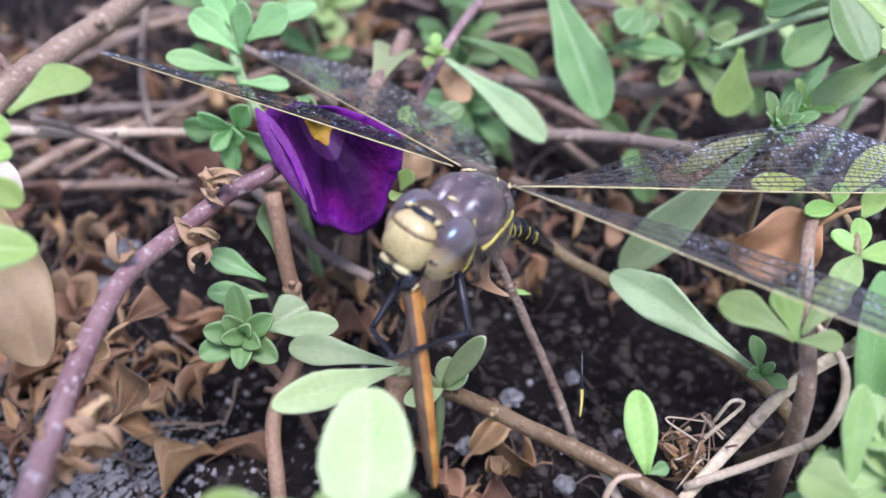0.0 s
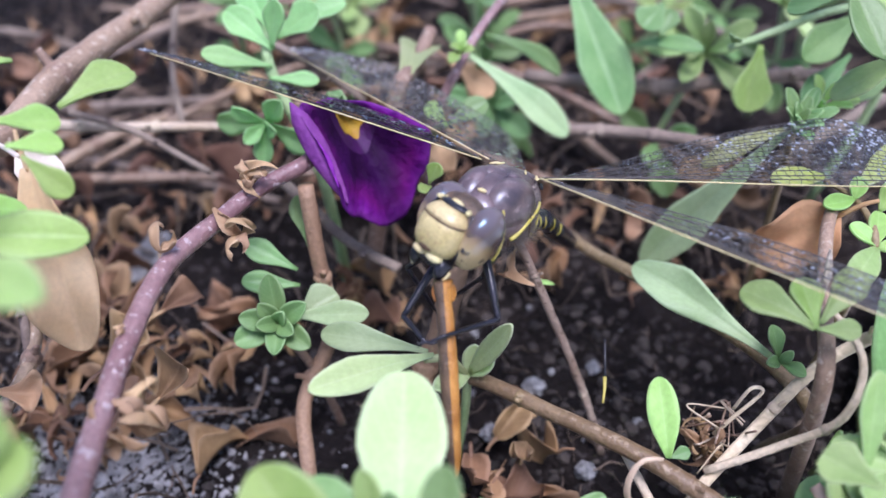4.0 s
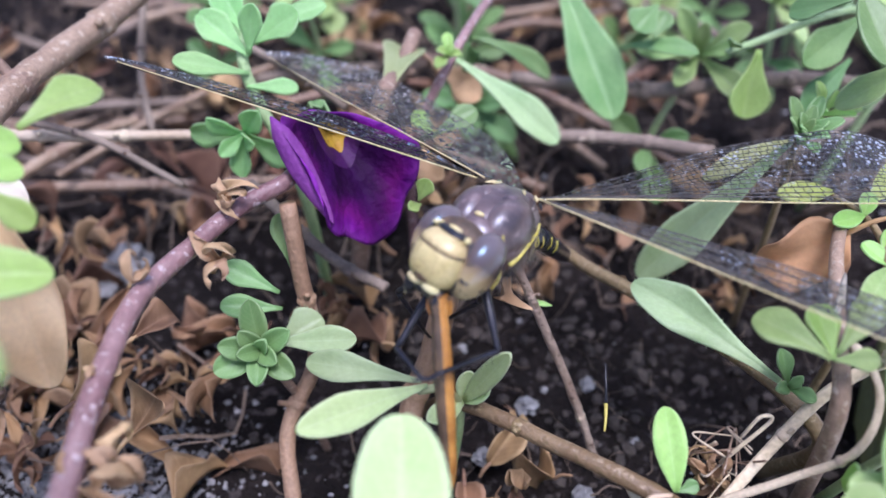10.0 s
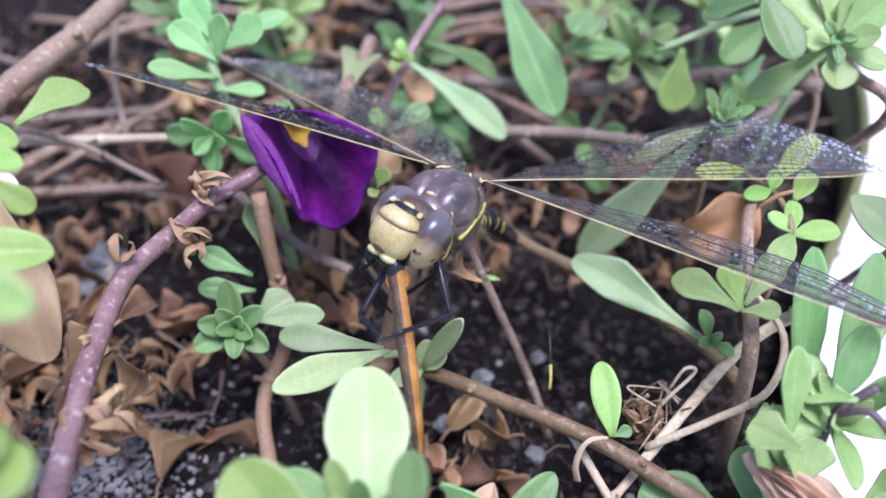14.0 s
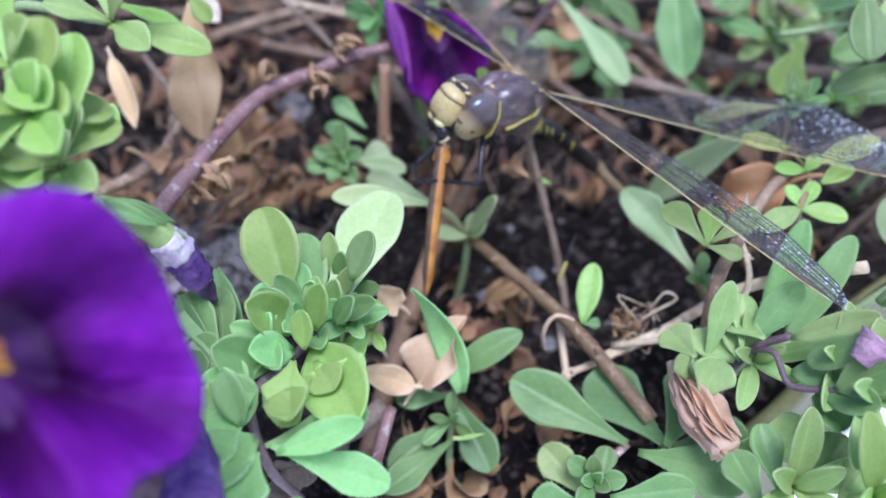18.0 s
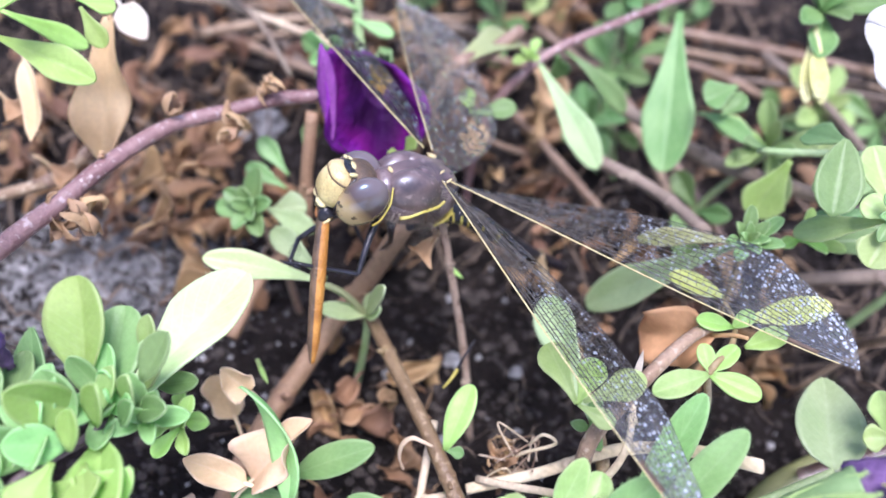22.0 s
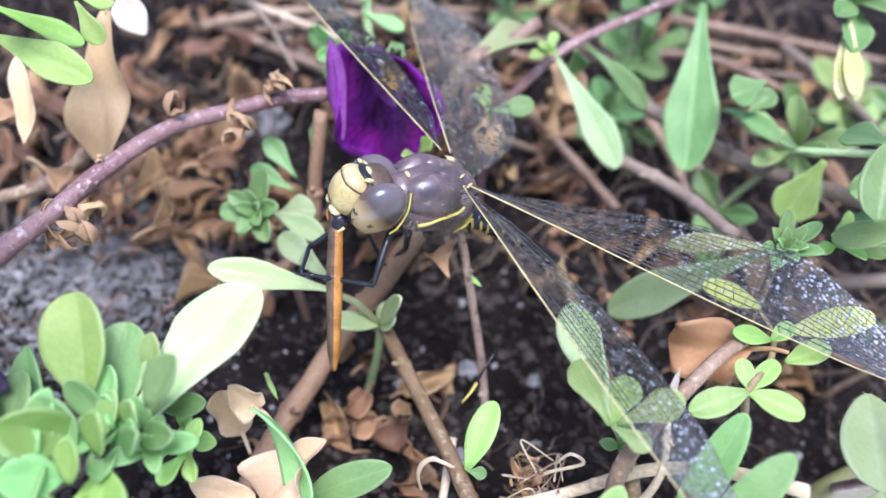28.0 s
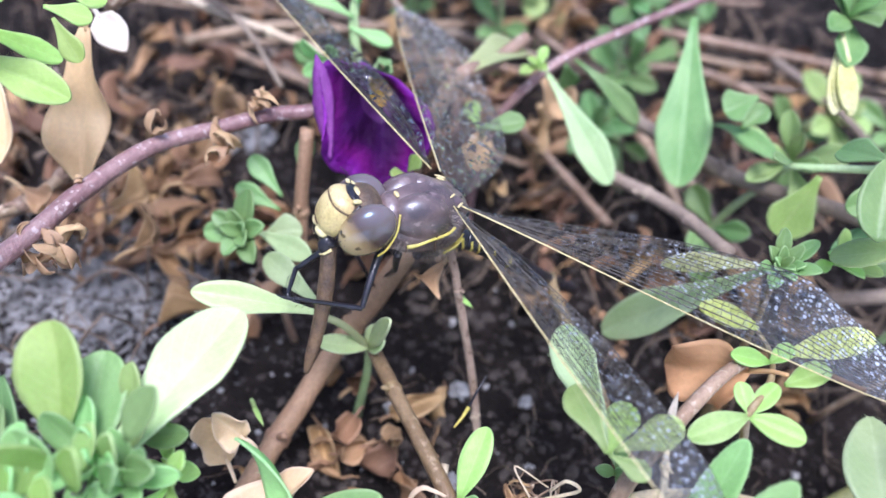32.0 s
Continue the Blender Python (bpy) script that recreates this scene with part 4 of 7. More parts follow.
    # abdomen: ten banded segments that hang down behind
    line = curve_points([body(-3.6, 0, -5.6), body(-6.0, 0, -7.0), (2.6, 6.0, 36.5), (6.2, 12.0, 29.0), (10.5, 18.5, 20.5), (15.0, 26.0, 12.0)], 8)
    per = (len(line) - 1) / 10
    for k in range(10):
        a, b = int(k * per), int((k + 1) * per)
        r = (2.9, 2.3, 1.45, 1.35, 1.4, 1.4, 1.4, 1.3, 1.2, 1.0)[k]
        bm = bmesh.new()
        tube(bm, line[a : b + 1], r, (2.3, 1.5, 1.4)[k] if k < 3 else r * 0.94, sides=14, steps=2)
        seg = part("abdomen_segment", bm, BLACK if k > 1 else RUSTY, df, "dark abdomen segment with yellow marks")
        d = (line[b] - line[a]).normalized()
        for f in ((0.25, 0.7) if k < 4 else (0.5,) if k < 6 else ()):
            p = line[a].lerp(line[b], f)
            low = -(DF.to_3x3() @ Vector((0, 0, 1)))
            low = (low - d * low.dot(d)).normalized()
            across = d.cross(low)
            for sd in (1, -1):
                bm = bmesh.new()
                tube(bm, [p + (across * sd * math.cos(a) + low * math.sin(a)) * r * 0.98 + d * 0.5 * math.sin(a * 2) for a in (-0.5, -0.1, 0.3, 0.7)], 0.22, 0.14, sides=6, steps=3)
                part("yellow_mark", bm, YELLOW, seg, "yellow crescent on the side")
    # head: capsule, eyes, face
    bm = bmesh.new()
    head_ball(bm, (0.0, 0, -0.3), (2.7, 4.0, 3.7), u=20, v=14)
    head = part("head", bm, RUSTY, df, "rounded head with two large eyes", pivot=body(6.8, 0.6, -5.2))
    for side in (1, -1):
        bm = bmesh.new()
        head_ball(bm, (-0.85, 2.35 * side, -0.1), (3.15, 2.12, 3.6), (side * -9, 8, side * 12), u=36, v=26)
        part("eye", bm, EYE, head, "large brown compound eye, olive and dark-spotted below", pivot=head_pt(-0.75, 2.75 * side, 0.35))
        bm = bmesh.new()
        tube(bm, [head_pt(x, y * side, z) for x, y, z in ((-3.2, 2.2, 3.0), (-3.7, 3.0, 1.2), (-3.55, 3.5, -0.9), (-3.05, 3.58, -2.0))], 0.12, 0.14, sides=8)
        part("eye_rim", bm, YELLOW, head, "yellow rim behind the eye")
        for y, z, r in ((3.25, -0.9, 0.42), (3.9, -1.35, 0.26), (3.35, -2.0, 0.22), (4.3, -1.0, 0.16), (3.8, -2.2, 0.13)):
            y = 2.35 + (y - 2.5) * 0.84
            x = -0.85 + 3.15 * math.sqrt(1 - ((y - 2.35) / 2.12) ** 2 - ((z + 0.1) / 3.6) ** 2)
            bm = bmesh.new()
            head_ball(bm, (x - 0.10, y * side, z), (r * 0.45, r * 0.7, r * 0.95), u=12, v=8)
            part("eye_spot", bm, BLACK, head, "small dark spot on the eye")
    for name, z0, z1, label in (("forehead", 0.85, 2.27, "olive yellow forehead"), ("face_plate", -3.0, 0.72, "olive yellow face plate")):
        bm = bmesh.new()
        face_plate(bm, z0, z1)
        part(name, bm, FACE, head, label)
    for z in (0.78,):
        bm = bmesh.new()
        ys = [2.5 * math.sin(math.pi / 2 * (j / 6 - 1)) for j in range(13)]
        tube(bm, [head_pt(face_x(y, z) + 0.02, y, z + 0.1 * (y / 2.5) ** 2) for y in ys], 0.12, sides=6, steps=2)
        part("face_groove", bm, RUSTY, head, "dark groove across the face")
    bm = bmesh.new()
    tube(bm, [head_pt(x, y, z) for x, y, z in ((1.4, 2.1, 2.25), (1.8, 2.5, 1.4), (2.0, 2.65, 0.2), (1.95, 2.62, -1.2), (1.7, 2.45, -2.2), (1.4, 2.2, -3.0))], 0.17, 0.15, sides=8)
    part("face_edge", bm, BLACK, head, "black line between face and eye")
    bm = bmesh.new()
    tube(bm, [head_pt(x, -y, z) for x, y, z in ((1.4, 2.1, 2.25), (1.8, 2.5, 1.4), (2.0, 2.65, 0.2), (1.95, 2.62, -1.2), (1.7, 2.45, -2.2), (1.4, 2.2, -3.0))], 0.17, 0.15, sides=8)
    part("face_edge", bm, BLACK, head, "black line between face and eye")
    bm = bmesh.new()
    head_ball(bm, (1.7, 0, 2.3), (1.0, 1.75, 0.36), u=16, v=10)
    part("crown", bm, BLACK, head, "black crown between the eyes")
    bm = bmesh.new()
    head_ball(bm, (1.55, 0, 2.62), (0.42, 0.8, 0.24), u=12, v=8)
    part("crown_spot", bm, LIP, head, "small cream plate on the crown")
    for y in (1.75, -1.75):
        bm = bmesh.new()
        head_ball(bm, (1.75, y, 2.36), (0.75, 0.3, 0.26), (0, 0, 14 * y), u=12, v=8)
        part("brow_spot", bm, LIP, head, "small cream plate beside the crown")
    bm = bmesh.new()
    head_ball(bm, (face_x(0.0, -2.0) - 0.22, 0.0, -2.0), (0.5, 1.15, 0.62), u=18, v=12)
    part("face_patch", bm, RUSTY, head, "brown patch on the face")
    for y in (1.05, -1.05):
        bm = bmesh.new()
        head_ball(bm, (2.85, y * 0.86, -2.95), (0.8, 0.98, 0.5), u=14, v=8)
        part("lip", bm, LIP, head, "pale yellow lip")
        bm = bmesh.new()
        head_ball(bm, (1.9, y * 1.6, -4.0), (0.9, 0.75, 1.2), (0, 20, 0), u=12, v=8)
        part("jaw", bm, BLACK, head, "black jaw")
        bm = bmesh.new()
        tube(bm, [head_pt(1.4, y * 2.2, -3.9), head_pt(1.8, y * 2.2, -4.7), head_pt(2.0, y * 1.7, -5.3)], 0.26, 0.08, sides=6)
        part("mouth_feeler", bm, LIP, head, "pale mouthpart")
        bm = bmesh.new()
        tube(bm, [head_pt(1.9, y * 1.2, 2.5), head_pt(2.8, y * 1.5, 3.3), head_pt(3.8, y * 2.0, 3.5)], 0.05, 0.02, sides=4)
        part("antenna", bm, BLACK, head, "short bristle-like antenna")
    bm = bmesh.new()
    head_ball(bm, (1.7, 0, -3.45), (1.4, 2.5, 0.75), u=16, v=10)
    part("mouth", bm, BLACK, head, "black edge of the mouth")
    # wings
    for w in (
        Wing("front", (0.5, -1.1, 48.8), (40.0, -34.4, 45.4), 30, 20, 8.6, 0.58, 3, 0.2, 0.0, 1.0),
        Wing("hind", (0.2, 1.6, 46.7), (56.3, -3.5, 41.5), 46, 0, 13.0, 0.5, 4, 0.42, 0.0, 1.0),
        Wing("front", (-5.0, 5.8, 47.4), (-47.8, 34.5, 54.1), 27, 36, 9.0, 0.58, 5, 0.2, 0.0, 0.9),
        Wing("hind", (-4.0, 6.6, 46.7), (-29.6, 51.7, 42.6), 30, 20, 14.5, 0.3, 6, 0.72, 6.0, 0.45),
    ):
        build_wing(df, w)
    # legs: thigh, shin and foot, black and bristly
    for name, pts in (
        ("fore", [body(5.6, 2.2, -8.8), (-6.7, -12.1, 38.5), (-13.5, -16.0, 41.4), (-16.1, -15.7, 40.6)]),
        ("fore", [body(5.8, -1.8, -8.8), (-17.0, -9.5, 38.5), (-15.3, -14.7, 39.7), (-13.6, -14.9, 39.4)]),
        ("middle", [body(3.2, 2.6, -9.0), (-6.5, -2.0, 35.5), (-9.5, 2.0, 29.0), (-10.0, 4.0, 27.5)]),
        ("middle", [body(3.2, -2.6, -9.0), (-15.5, 2.0, 35.0), (-12.5, 3.0, 26.0), (-11.5, 3.5, 24.0)]),
        ("hind", [body(0.2, 2.6, -9.0), (-2.5, 3.0, 35.5), (-6.5, 6.5, 31.5), (-8.0, 7.0, 30.0)]),
        ("hind", [body(0.2, -2.6, -9.0), (-12.0, 8.0, 34.0), (-10.0, 7.0, 29.0), (-9.0, 7.0, 28.0)]),
    ):
        a, b, c, d = [Vector(p) for p in pts]
        bm = bmesh.new()
        tube(bm, [a, a.lerp(b, 0.5) + Vector((0, 0, 0.4)), b], 0.62, 0.36, sides=8)
        leg = part("leg", bm, BLACK, df, "black " + name + " leg", pivot=a)
        bm = bmesh.new()
        tube(bm, [b, b.lerp(c, 0.5), c], 0.34, 0.24, sides=8)
        part("shin", bm, BLACK, leg)
        bm = bmesh.new()
        tube(bm, [c, c.lerp(d, 0.5) + Vector((0, 0, -0.3)), d], 0.22, 0.1, sides=6)
        part("foot", bm, BLACK, leg)
        bm = bmesh.new()
        for k in range(9):
            p = b.lerp(c, 0.1 + 0.1 * k)
            for s in (1, -1):
                q = p + (c - b).normalized() * 0.9 + (c - b).cross(Vector((0, 0, 1))).normalized() * s * 0.9 + Vector((0, 0, -0.5))
                tube(bm, [p, q], 0.05, 0.02, sides=3, steps=1)
        part("bristles", bm, BLACK, leg, kind="stuff")
    return df, head


DRAGONFLY, HEAD = build_dragonfly()


ORANGE_ARC = 2.3


def build_prey():
    """The slim abdomen of the prey, orange on one flank and dark on the other; it hangs down from its origin."""
    ob = thing("prey", (0, 0, 0), "slim orange and dark abdomen of the insect being eaten", "insect")
    for name, mat, a0, wide, label in (("orange_plate", ORANGE, 0.0, ORANGE_ARC, "orange flank"), ("dark_plate", RUSTY, ORANGE_ARC, 2 * math.pi - ORANGE_ARC, "dark brown flank")):
        bm = bmesh.new()
        rows = []
        for i in range(49):
            z = -21.6 * i / 48
            seg = (i % 6) / 6
            r = (0.84 + 0.2 * math.sin(i * 0.075) ** 2) * (1.0 - 0.05 * max(0.0, 1 - 6 * seg))
            r *= 1.0 + 0.35 * max(0.0, 1 - i / 5) - 0.6 * max(0.0, (i - 42) / 6)
            bow = 0.9 * math.sin(math.pi * i / 48)
            rows.append([bm.verts.new((r * math.cos(a0 + wide * j / 10) + bow, r * math.sin(a0 + wide * j / 10), z)) for j in range(11)])
        for p, q in zip(rows, rows[1:]):
            for j in range(10):
                bm.faces.new((p[j], p[j + 1], q[j + 1], q[j]))
        for p in (rows[0], rows[-1]):
            bm.faces.new(p)
        part(name, bm, mat, ob, label)
    for y in (0.6, -0.5):
        bm = bmesh.new()
        leaf_mesh(bm, (0, y, -2.5), (1.5 * y, y * 2.0, -0.6), 1.0, up=(1, 0, 0), thick=0.1, kind="oval")
        part("torn_flap", bm, ORANGE, ob, "torn orange shred")
    return ob


PREY = build_prey()


# ---- the flowering branch behind the dragonfly ----
def corolla(owner, centre, face, radius, depth, lobes=5, spin=0.0, mat=None, rim=None, lip=0, throat=None, eye=0.13, eye_mat=None, crease=0.0):
    """A funnel flower: five petals, a dark throat with a yellow eye, and a green calyx."""
    c, n = Vector(centre), Vector(face).normalized()
    side = n.orthogonal().normalized()
    side = Matrix.Rotation(spin, 3, n) @ side
    up = n.cross(side)

    ring = [Vector(p) for p in rim] if rim else []
    deep = c - n * depth

    def edge(a):
        """The point of a free-form rim at the angle a."""
        u = (a / (2 * math.pi)) % 1.0 * len(ring)
        i, t = int(u), u - int(u)
        p0, p1, p2, p3 = [ring[(i + q) % len(ring)] for q in (-1, 0, 1, 2)]
        return 0.5 * (2 * p1 + (p2 - p0) * t + (2 * p0 - 5 * p1 + 4 * p2 - p3) * t * t + (3 * p1 - p0 - 3 * p2 + p3) * t**3)

    def at(a, s, k):
        if ring:
            v = edge(a) - deep
            along = n * v.dot(n)
            flat = v - along
            curl = max(0.0, math.cos(a - lip)) ** 3 * max(0.0, (s - 0.64) / 0.36) if lip else 0.0
            ruffle = 0.35 * math.sin(a * 11) * s * s - crease * abs(math.cos(2.5 * a)) ** 5 * math.sin(math.pi * s)
            return deep + flat * (0.08 + 0.92 * s**1.15) * (1 + 0.30 * math.sin(curl * 1.9) - 0.55 * curl) + along * (1 - (1 - s) ** 1.6) + n * (ruffle + 3.0 * math.sin(curl * 1.6))
        r = radius * (0.09 + 0.91 * s**1.25) * (1 + 0.09 * math.cos(lobes * a) * s * s)
        z = -depth * (1 - s) ** 1.5 + 0.7 * math.sin(a * 10 + k) * s * s * 0.5
        rib = 0.35 * math.cos(lobes * a) * s
        return c + side * math.cos(a) * r + up * math.sin(a) * r + n * (z + rib)

    bm = bmesh.new()
    rows = [[bm.verts.new(at(2 * math.pi * j / 40, 0.31 * (1 - i / 6), 0) + n * 0.03) for j in range(40)] for i in range(7)]
    for p, q in zip(rows, rows[1:]):
        for j in range(40):
            bm.faces.new((p[j], p[(j + 1) % 40], q[(j + 1) % 40], q[j]))
    flower = part("flower", bm, throat or THROAT, owner, "open violet flower with a dark throat" if throat is None else "open white flower with a pale throat")
    for k in range(lobes):
        bm = bmesh.new()
        uv = bm.loops.layers.uv.verify()
        rows = []
        for i in range(17):
            s = 0.28 + 0.72 * i / 16
            rows.append([at(2 * math.pi * (k + j / 12) / lobes, s, k) for j in range(13)])
        top = [[bm.verts.new(p) for p in row] for row in rows]
        low = [[bm.verts.new(p - n * 0.22) for p in row] for row in rows]
        for i in range(16):
            for j in range(12):
                v0, v1 = 0.28 + 0.72 * i / 16, 0.28 + 0.72 * (i + 1) / 16
                f = bm.faces.new((top[i][j], top[i + 1][j], top[i + 1][j + 1], top[i][j + 1]))
                for lp, q in zip(f.loops, ((j / 12, v0), (j / 12, v1), ((j + 1) / 12, v1), ((j + 1) / 12, v0))):
                    lp[uv].uv = q
                f = bm.faces.new((low[i][j], low[i][j + 1], low[i + 1][j + 1], low[i + 1][j]))
                for lp, q in zip(f.loops, ((j / 12, v0), ((j + 1) / 12, v0), ((j + 1) / 12, v1), (j / 12, v1))):
                    lp[uv].uv = q
        for j in range(12):
            f = bm.faces.new((top[16][j], low[16][j], low[16][j + 1], top[16][j + 1]))
            for lp in f.loops:
                lp[uv].uv = (j / 12, 1.0)
        part("petal", bm, mat or PETAL, flower)
    bm = bmesh.new()
    rows = [[bm.verts.new(at(2 * math.pi * j / 40, (eye + 0.015 * math.cos(j * math.pi / 4)) * (1 - 0.95 * i / 5), 0) + n * 0.25) for j in range(40)] for i in range(6)]
    for p, q in zip(rows, rows[1:]):
        for j in range(40):
            bm.faces.new((p[j], p[(j + 1) % 40], q[(j + 1) % 40], q[j]))
    bm.faces.new(rows[-1])
    part("flower_eye", bm, eye_mat or YELLOW_EYE, flower, "yellow eye in the flower" if eye_mat is None else "dark orange eye in the flower")
    back = c - n * depth * 1.0
    for k in range(5):
        a = 2 * math.pi * k / 5
        d = side * math.cos(a) + up * math.sin(a)
        leaf(flower, back - n * (4 if ring else 2) + d * 0.8, back + n * depth * (-0.15 if ring else 0.45) + d * radius * (0.12 if ring else 0.42), 2.2, GREEN, up=d, kind="lance", name="sepal")
    return back


def dry_tuft(owner, at, size, count, seed, mat=None, lean=(0, -0.6, 0.8)):
    """Shrivelled bracts and sepals on a node."""
    rng = random.Random(seed)
    for k in range(count):
        d = (Vector(lean) + Vector([rng.uniform(-1, 1) for _ in range(3)]) * 0.9).normalized()
        leaf(owner, at, Vector(at) + d * size * rng.uniform(0.9, 1.5), size * 0.34, mat or TAN, name="dry_bract", up=[rng.uniform(-1, 1) for _ in range(3)], kind="lance", curl=rng.choice((-1, 1)) * rng.uniform(2.0, 4.5), wave=0.8, cup=0.7, twist=rng.uniform(-3.5, 3.5), thick=0.18, nu=6, nv=18, seed=k)


def sprig(owner, at, aim, count, length, width, mat, seed, spread=0.9, kind="spoon", bend=0.4):
    """A whorl of small leaves round a growing tip."""
    rng = random.Random(seed)
    aim = Vector(aim).normalized()
    s = aim.orthogonal().normalized()
    for k in range(count):
        a = 2.4 * k + rng.uniform(-0.3, 0.3)
        out = s * math.cos(a) + aim.cross(s) * math.sin(a)
        f = spread * (0.35 + 0.65 * (k + 1) / count)
        d = (aim * (1.25 - f) + out * f).normalized()
        sz = 0.55 + 0.45 * (k + 1) / count
        leaf(owner, at, Vector(at) + d * length * sz * rng.uniform(0.9, 1.1), width * sz, mat, up=aim - out * 0.5, kind=kind, bend=bend, cup=0.2)


branch = thing("petunia_branch", (-52.0, -62.0, 1.0), "purple-brown petunia branch carrying an open violet flower", "plant")
stalk(branch, [(-50.0, -61.0, -1.0), (-51.0, -57.0, 16.0), (-50.6, -49.0, 33.0), (-49.8, -39.0, 40.4), (-48.9, -28.0, 41.4), (-48.0, -19.0, 41.2), (-46.2, -10.7, 42.4), (-43.2, 0.0, 42.6), (-37.5, 8.0, 42.0), (-32.5, 12.6, 42.6), (-26.0, 16.4, 43.2), (-25.6, 23.0, 42.0), (-24.4, 32.0, 40.5)], 1.5, 0.95, PURPLE_STEM, sides=12, rough=0.10)
corolla(branch, (-17.6, 18.0, 42.5), (0.34, -0.93, -0.05), 11.0, 10.0, lip=3.15, eye=0.17, rim=((-9.4, 20.0, 42.2), (-13.4, 23.2, 44.4), (-20.0, 24.6, 46.4), (-24.6, 22.6, 48.0), (-27.2, 19.0, 50.0), (-26.4, 14.6, 46.5), (-23.6, 11.4, 40.6), (-20.6, 13.0, 35.0), (-15.6, 15.5, 31.1), (-11.4, 19.5, 35.4)))
leaf(branch, (-27.2, 18.2, 51.0), (-21.8, 10.6, 39.6), 3.0, PETAL_BACK, name="petal", label="petal edge folded inward", kind="oval", up=(0.1, -1, 0.25), cup=-0.35, bend=0.8, wave=0.25, thick=0.2, hairs=0)
for p, size, n, s in (((-46.4, -10.9, 43.6), 1.4, 3, 1), ((-43.4, 0.4, 44.3), 4.0, 2, 2), ((-35.2, 5.6, 40.8), 4.5, 5, 3), ((-33.3, 12.4, 43.8), 4.2, 5, 4), ((-46.4, -18.5, 37.6), 6.0, 7, 5)):
    dry_tuft(branch, p, size, n, s)

# ---- shoots behind ----
back_shoot = thing("petunia_shoot", (-9.0, 40.0, 1.0), "petunia shoot with long pale green leaves on a purple stem", "plant")
stalk(back_shoot, [(-9.0, 40.0, -1.0), (-8.0, 44.0, 23.0), (0.0, 48.3, 37.8), (10.2, 64.5, 39.5), (24.0, 84.0, 40.0), (44.0, 110.0, 36.0)], 0.9, 0.7, PURPLE_STEM)
leaf(back_shoot, (0.5, 47.5, 38.0), (15.6, 39.6, 25.0), 6.0, SAGE, bend=1.0, label="pale green leaf")
leaf(back_shoot, (21.0, 66.0, 44.0), (26.6, 44.0, 24.8), 9.8, GREEN, bend=0.8, up=(0, -0.8, 0.5))
leaf(back_shoot, (3.0, 50.0, 39.0), (3.6, 52.6, 33.1), 4.5, GREEN)
leaf(back_shoot, (4.0, 52.0, 39.0), (17.0, 50.7, 30.3), 4.0, GREEN, bend=2.0)
leaf(back_shoot, (34.1, 49.5, 42.0), (29.8, 47.2, 39.3), 6.0, GREEN)
leaf(back_shoot, (33.0, 47.2, 37.0), (36.1, 50.2, 40.2), 4.0, GREEN)
sprig(back_shoot, (-1.0, 46.5, 39.0), (0, -0.4, 1), 5, 4.0, 2.2, LIME, 3)
leaf(back_shoot, (-13.0, 35.0, 39.0), (-5.0, 56.6, 38.6), 7.0, OLIVE, bend=2.0, curl=-0.4, label="yellowing olive leaf")
leaf(back_shoot, (-6.0, 31.0, 36.0), (0.8, 33.4, 37.7), 4.0, GREEN)
leaf(back_shoot, (-6.0, 31.0, 36.0), (-8.5, 33.4, 38.7), 3.0, LIME)
stalk(back_shoot, [(-8.0, 44.0, 23.0), (-7.0, 36.0, 32.0), (-6.0, 31.0, 36.0)], 0.6, 0.5, GREEN_STEM)
stalk(back_shoot, [(-20.0, 30.0, 10.0), (-13.3, 35.7, 37.7), (-8.7, 45.4, 38.6), (-5.0, 53.0, 40.4)], 1.5, 1.2, BROWN_STEM, label="woody brown stem")

right_shoot = thing("petunia_shoot", (66.0, 42.0, 1.0), "petunia shoot with oval leaves on a pale green stem", "plant")
stalk(right_shoot, [(66.0, 42.0, -1.0), (72.0, 40.0, 28.0), (62.0, 37.0, 43.8), (39.4, 35.0, 40.8)], 0.8, 0.55, GREEN_STEM)
leaf(right_shoot, (44.6, 35.0, 40.6), (41.9, 30.6, 31.6), 7.2, LIME, up=(0, -0.9, 0.4))
leaf(right_shoot, (61.0, 35.5, 44.0), (48.1, 28.5, 41.2), 6.0, GREEN, up=(0, -0.7, 0.7))
leaf(right_shoot, (59.0, 33.0, 38.0), (49.0, 26.5, 34.0), 5.0, DEEP)
leaf(right_shoot, (68.0, 29.0, 39.0), (52.3, 24.4, 35.6), 5.0, GREEN)
leaf(right_shoot, (48.3, 11.2, 50.6), (47.5, 20.4, 56.0), 6.0, GREEN, kind="oval")
leaf(right_shoot, (40.5, 36.0, 41.0), (36.7, 28.6, 46.2), 2.4, GREEN)
leaf(right_shoot, (29.5, 52.2, 33.2), (39.4, 43.1, 36.0), 3.6, GREEN, bend=1.5)
leaf(right_shoot, (48.8, 23.5, 53.6), (44.2, 29.2, 49.6), 5.0, DEEP)
sprig(right_shoot, (43.2, 59.8, 52.7), (0.1, -0.4, 0.8), 8, 11, 5.0, GREEN, 8, spread=1.0)
for k in range(4):
    leaf(right_shoot, (42.2, 55.8, 53.5), Vector((45.6, 43.9, 45.4)) + Vector((0.8 * (k - 1.5), 0.7 * (k % 2), 0.6 * (k % 3))), 3.0, LEMON, name="petal", label="pale lemon bud petal")

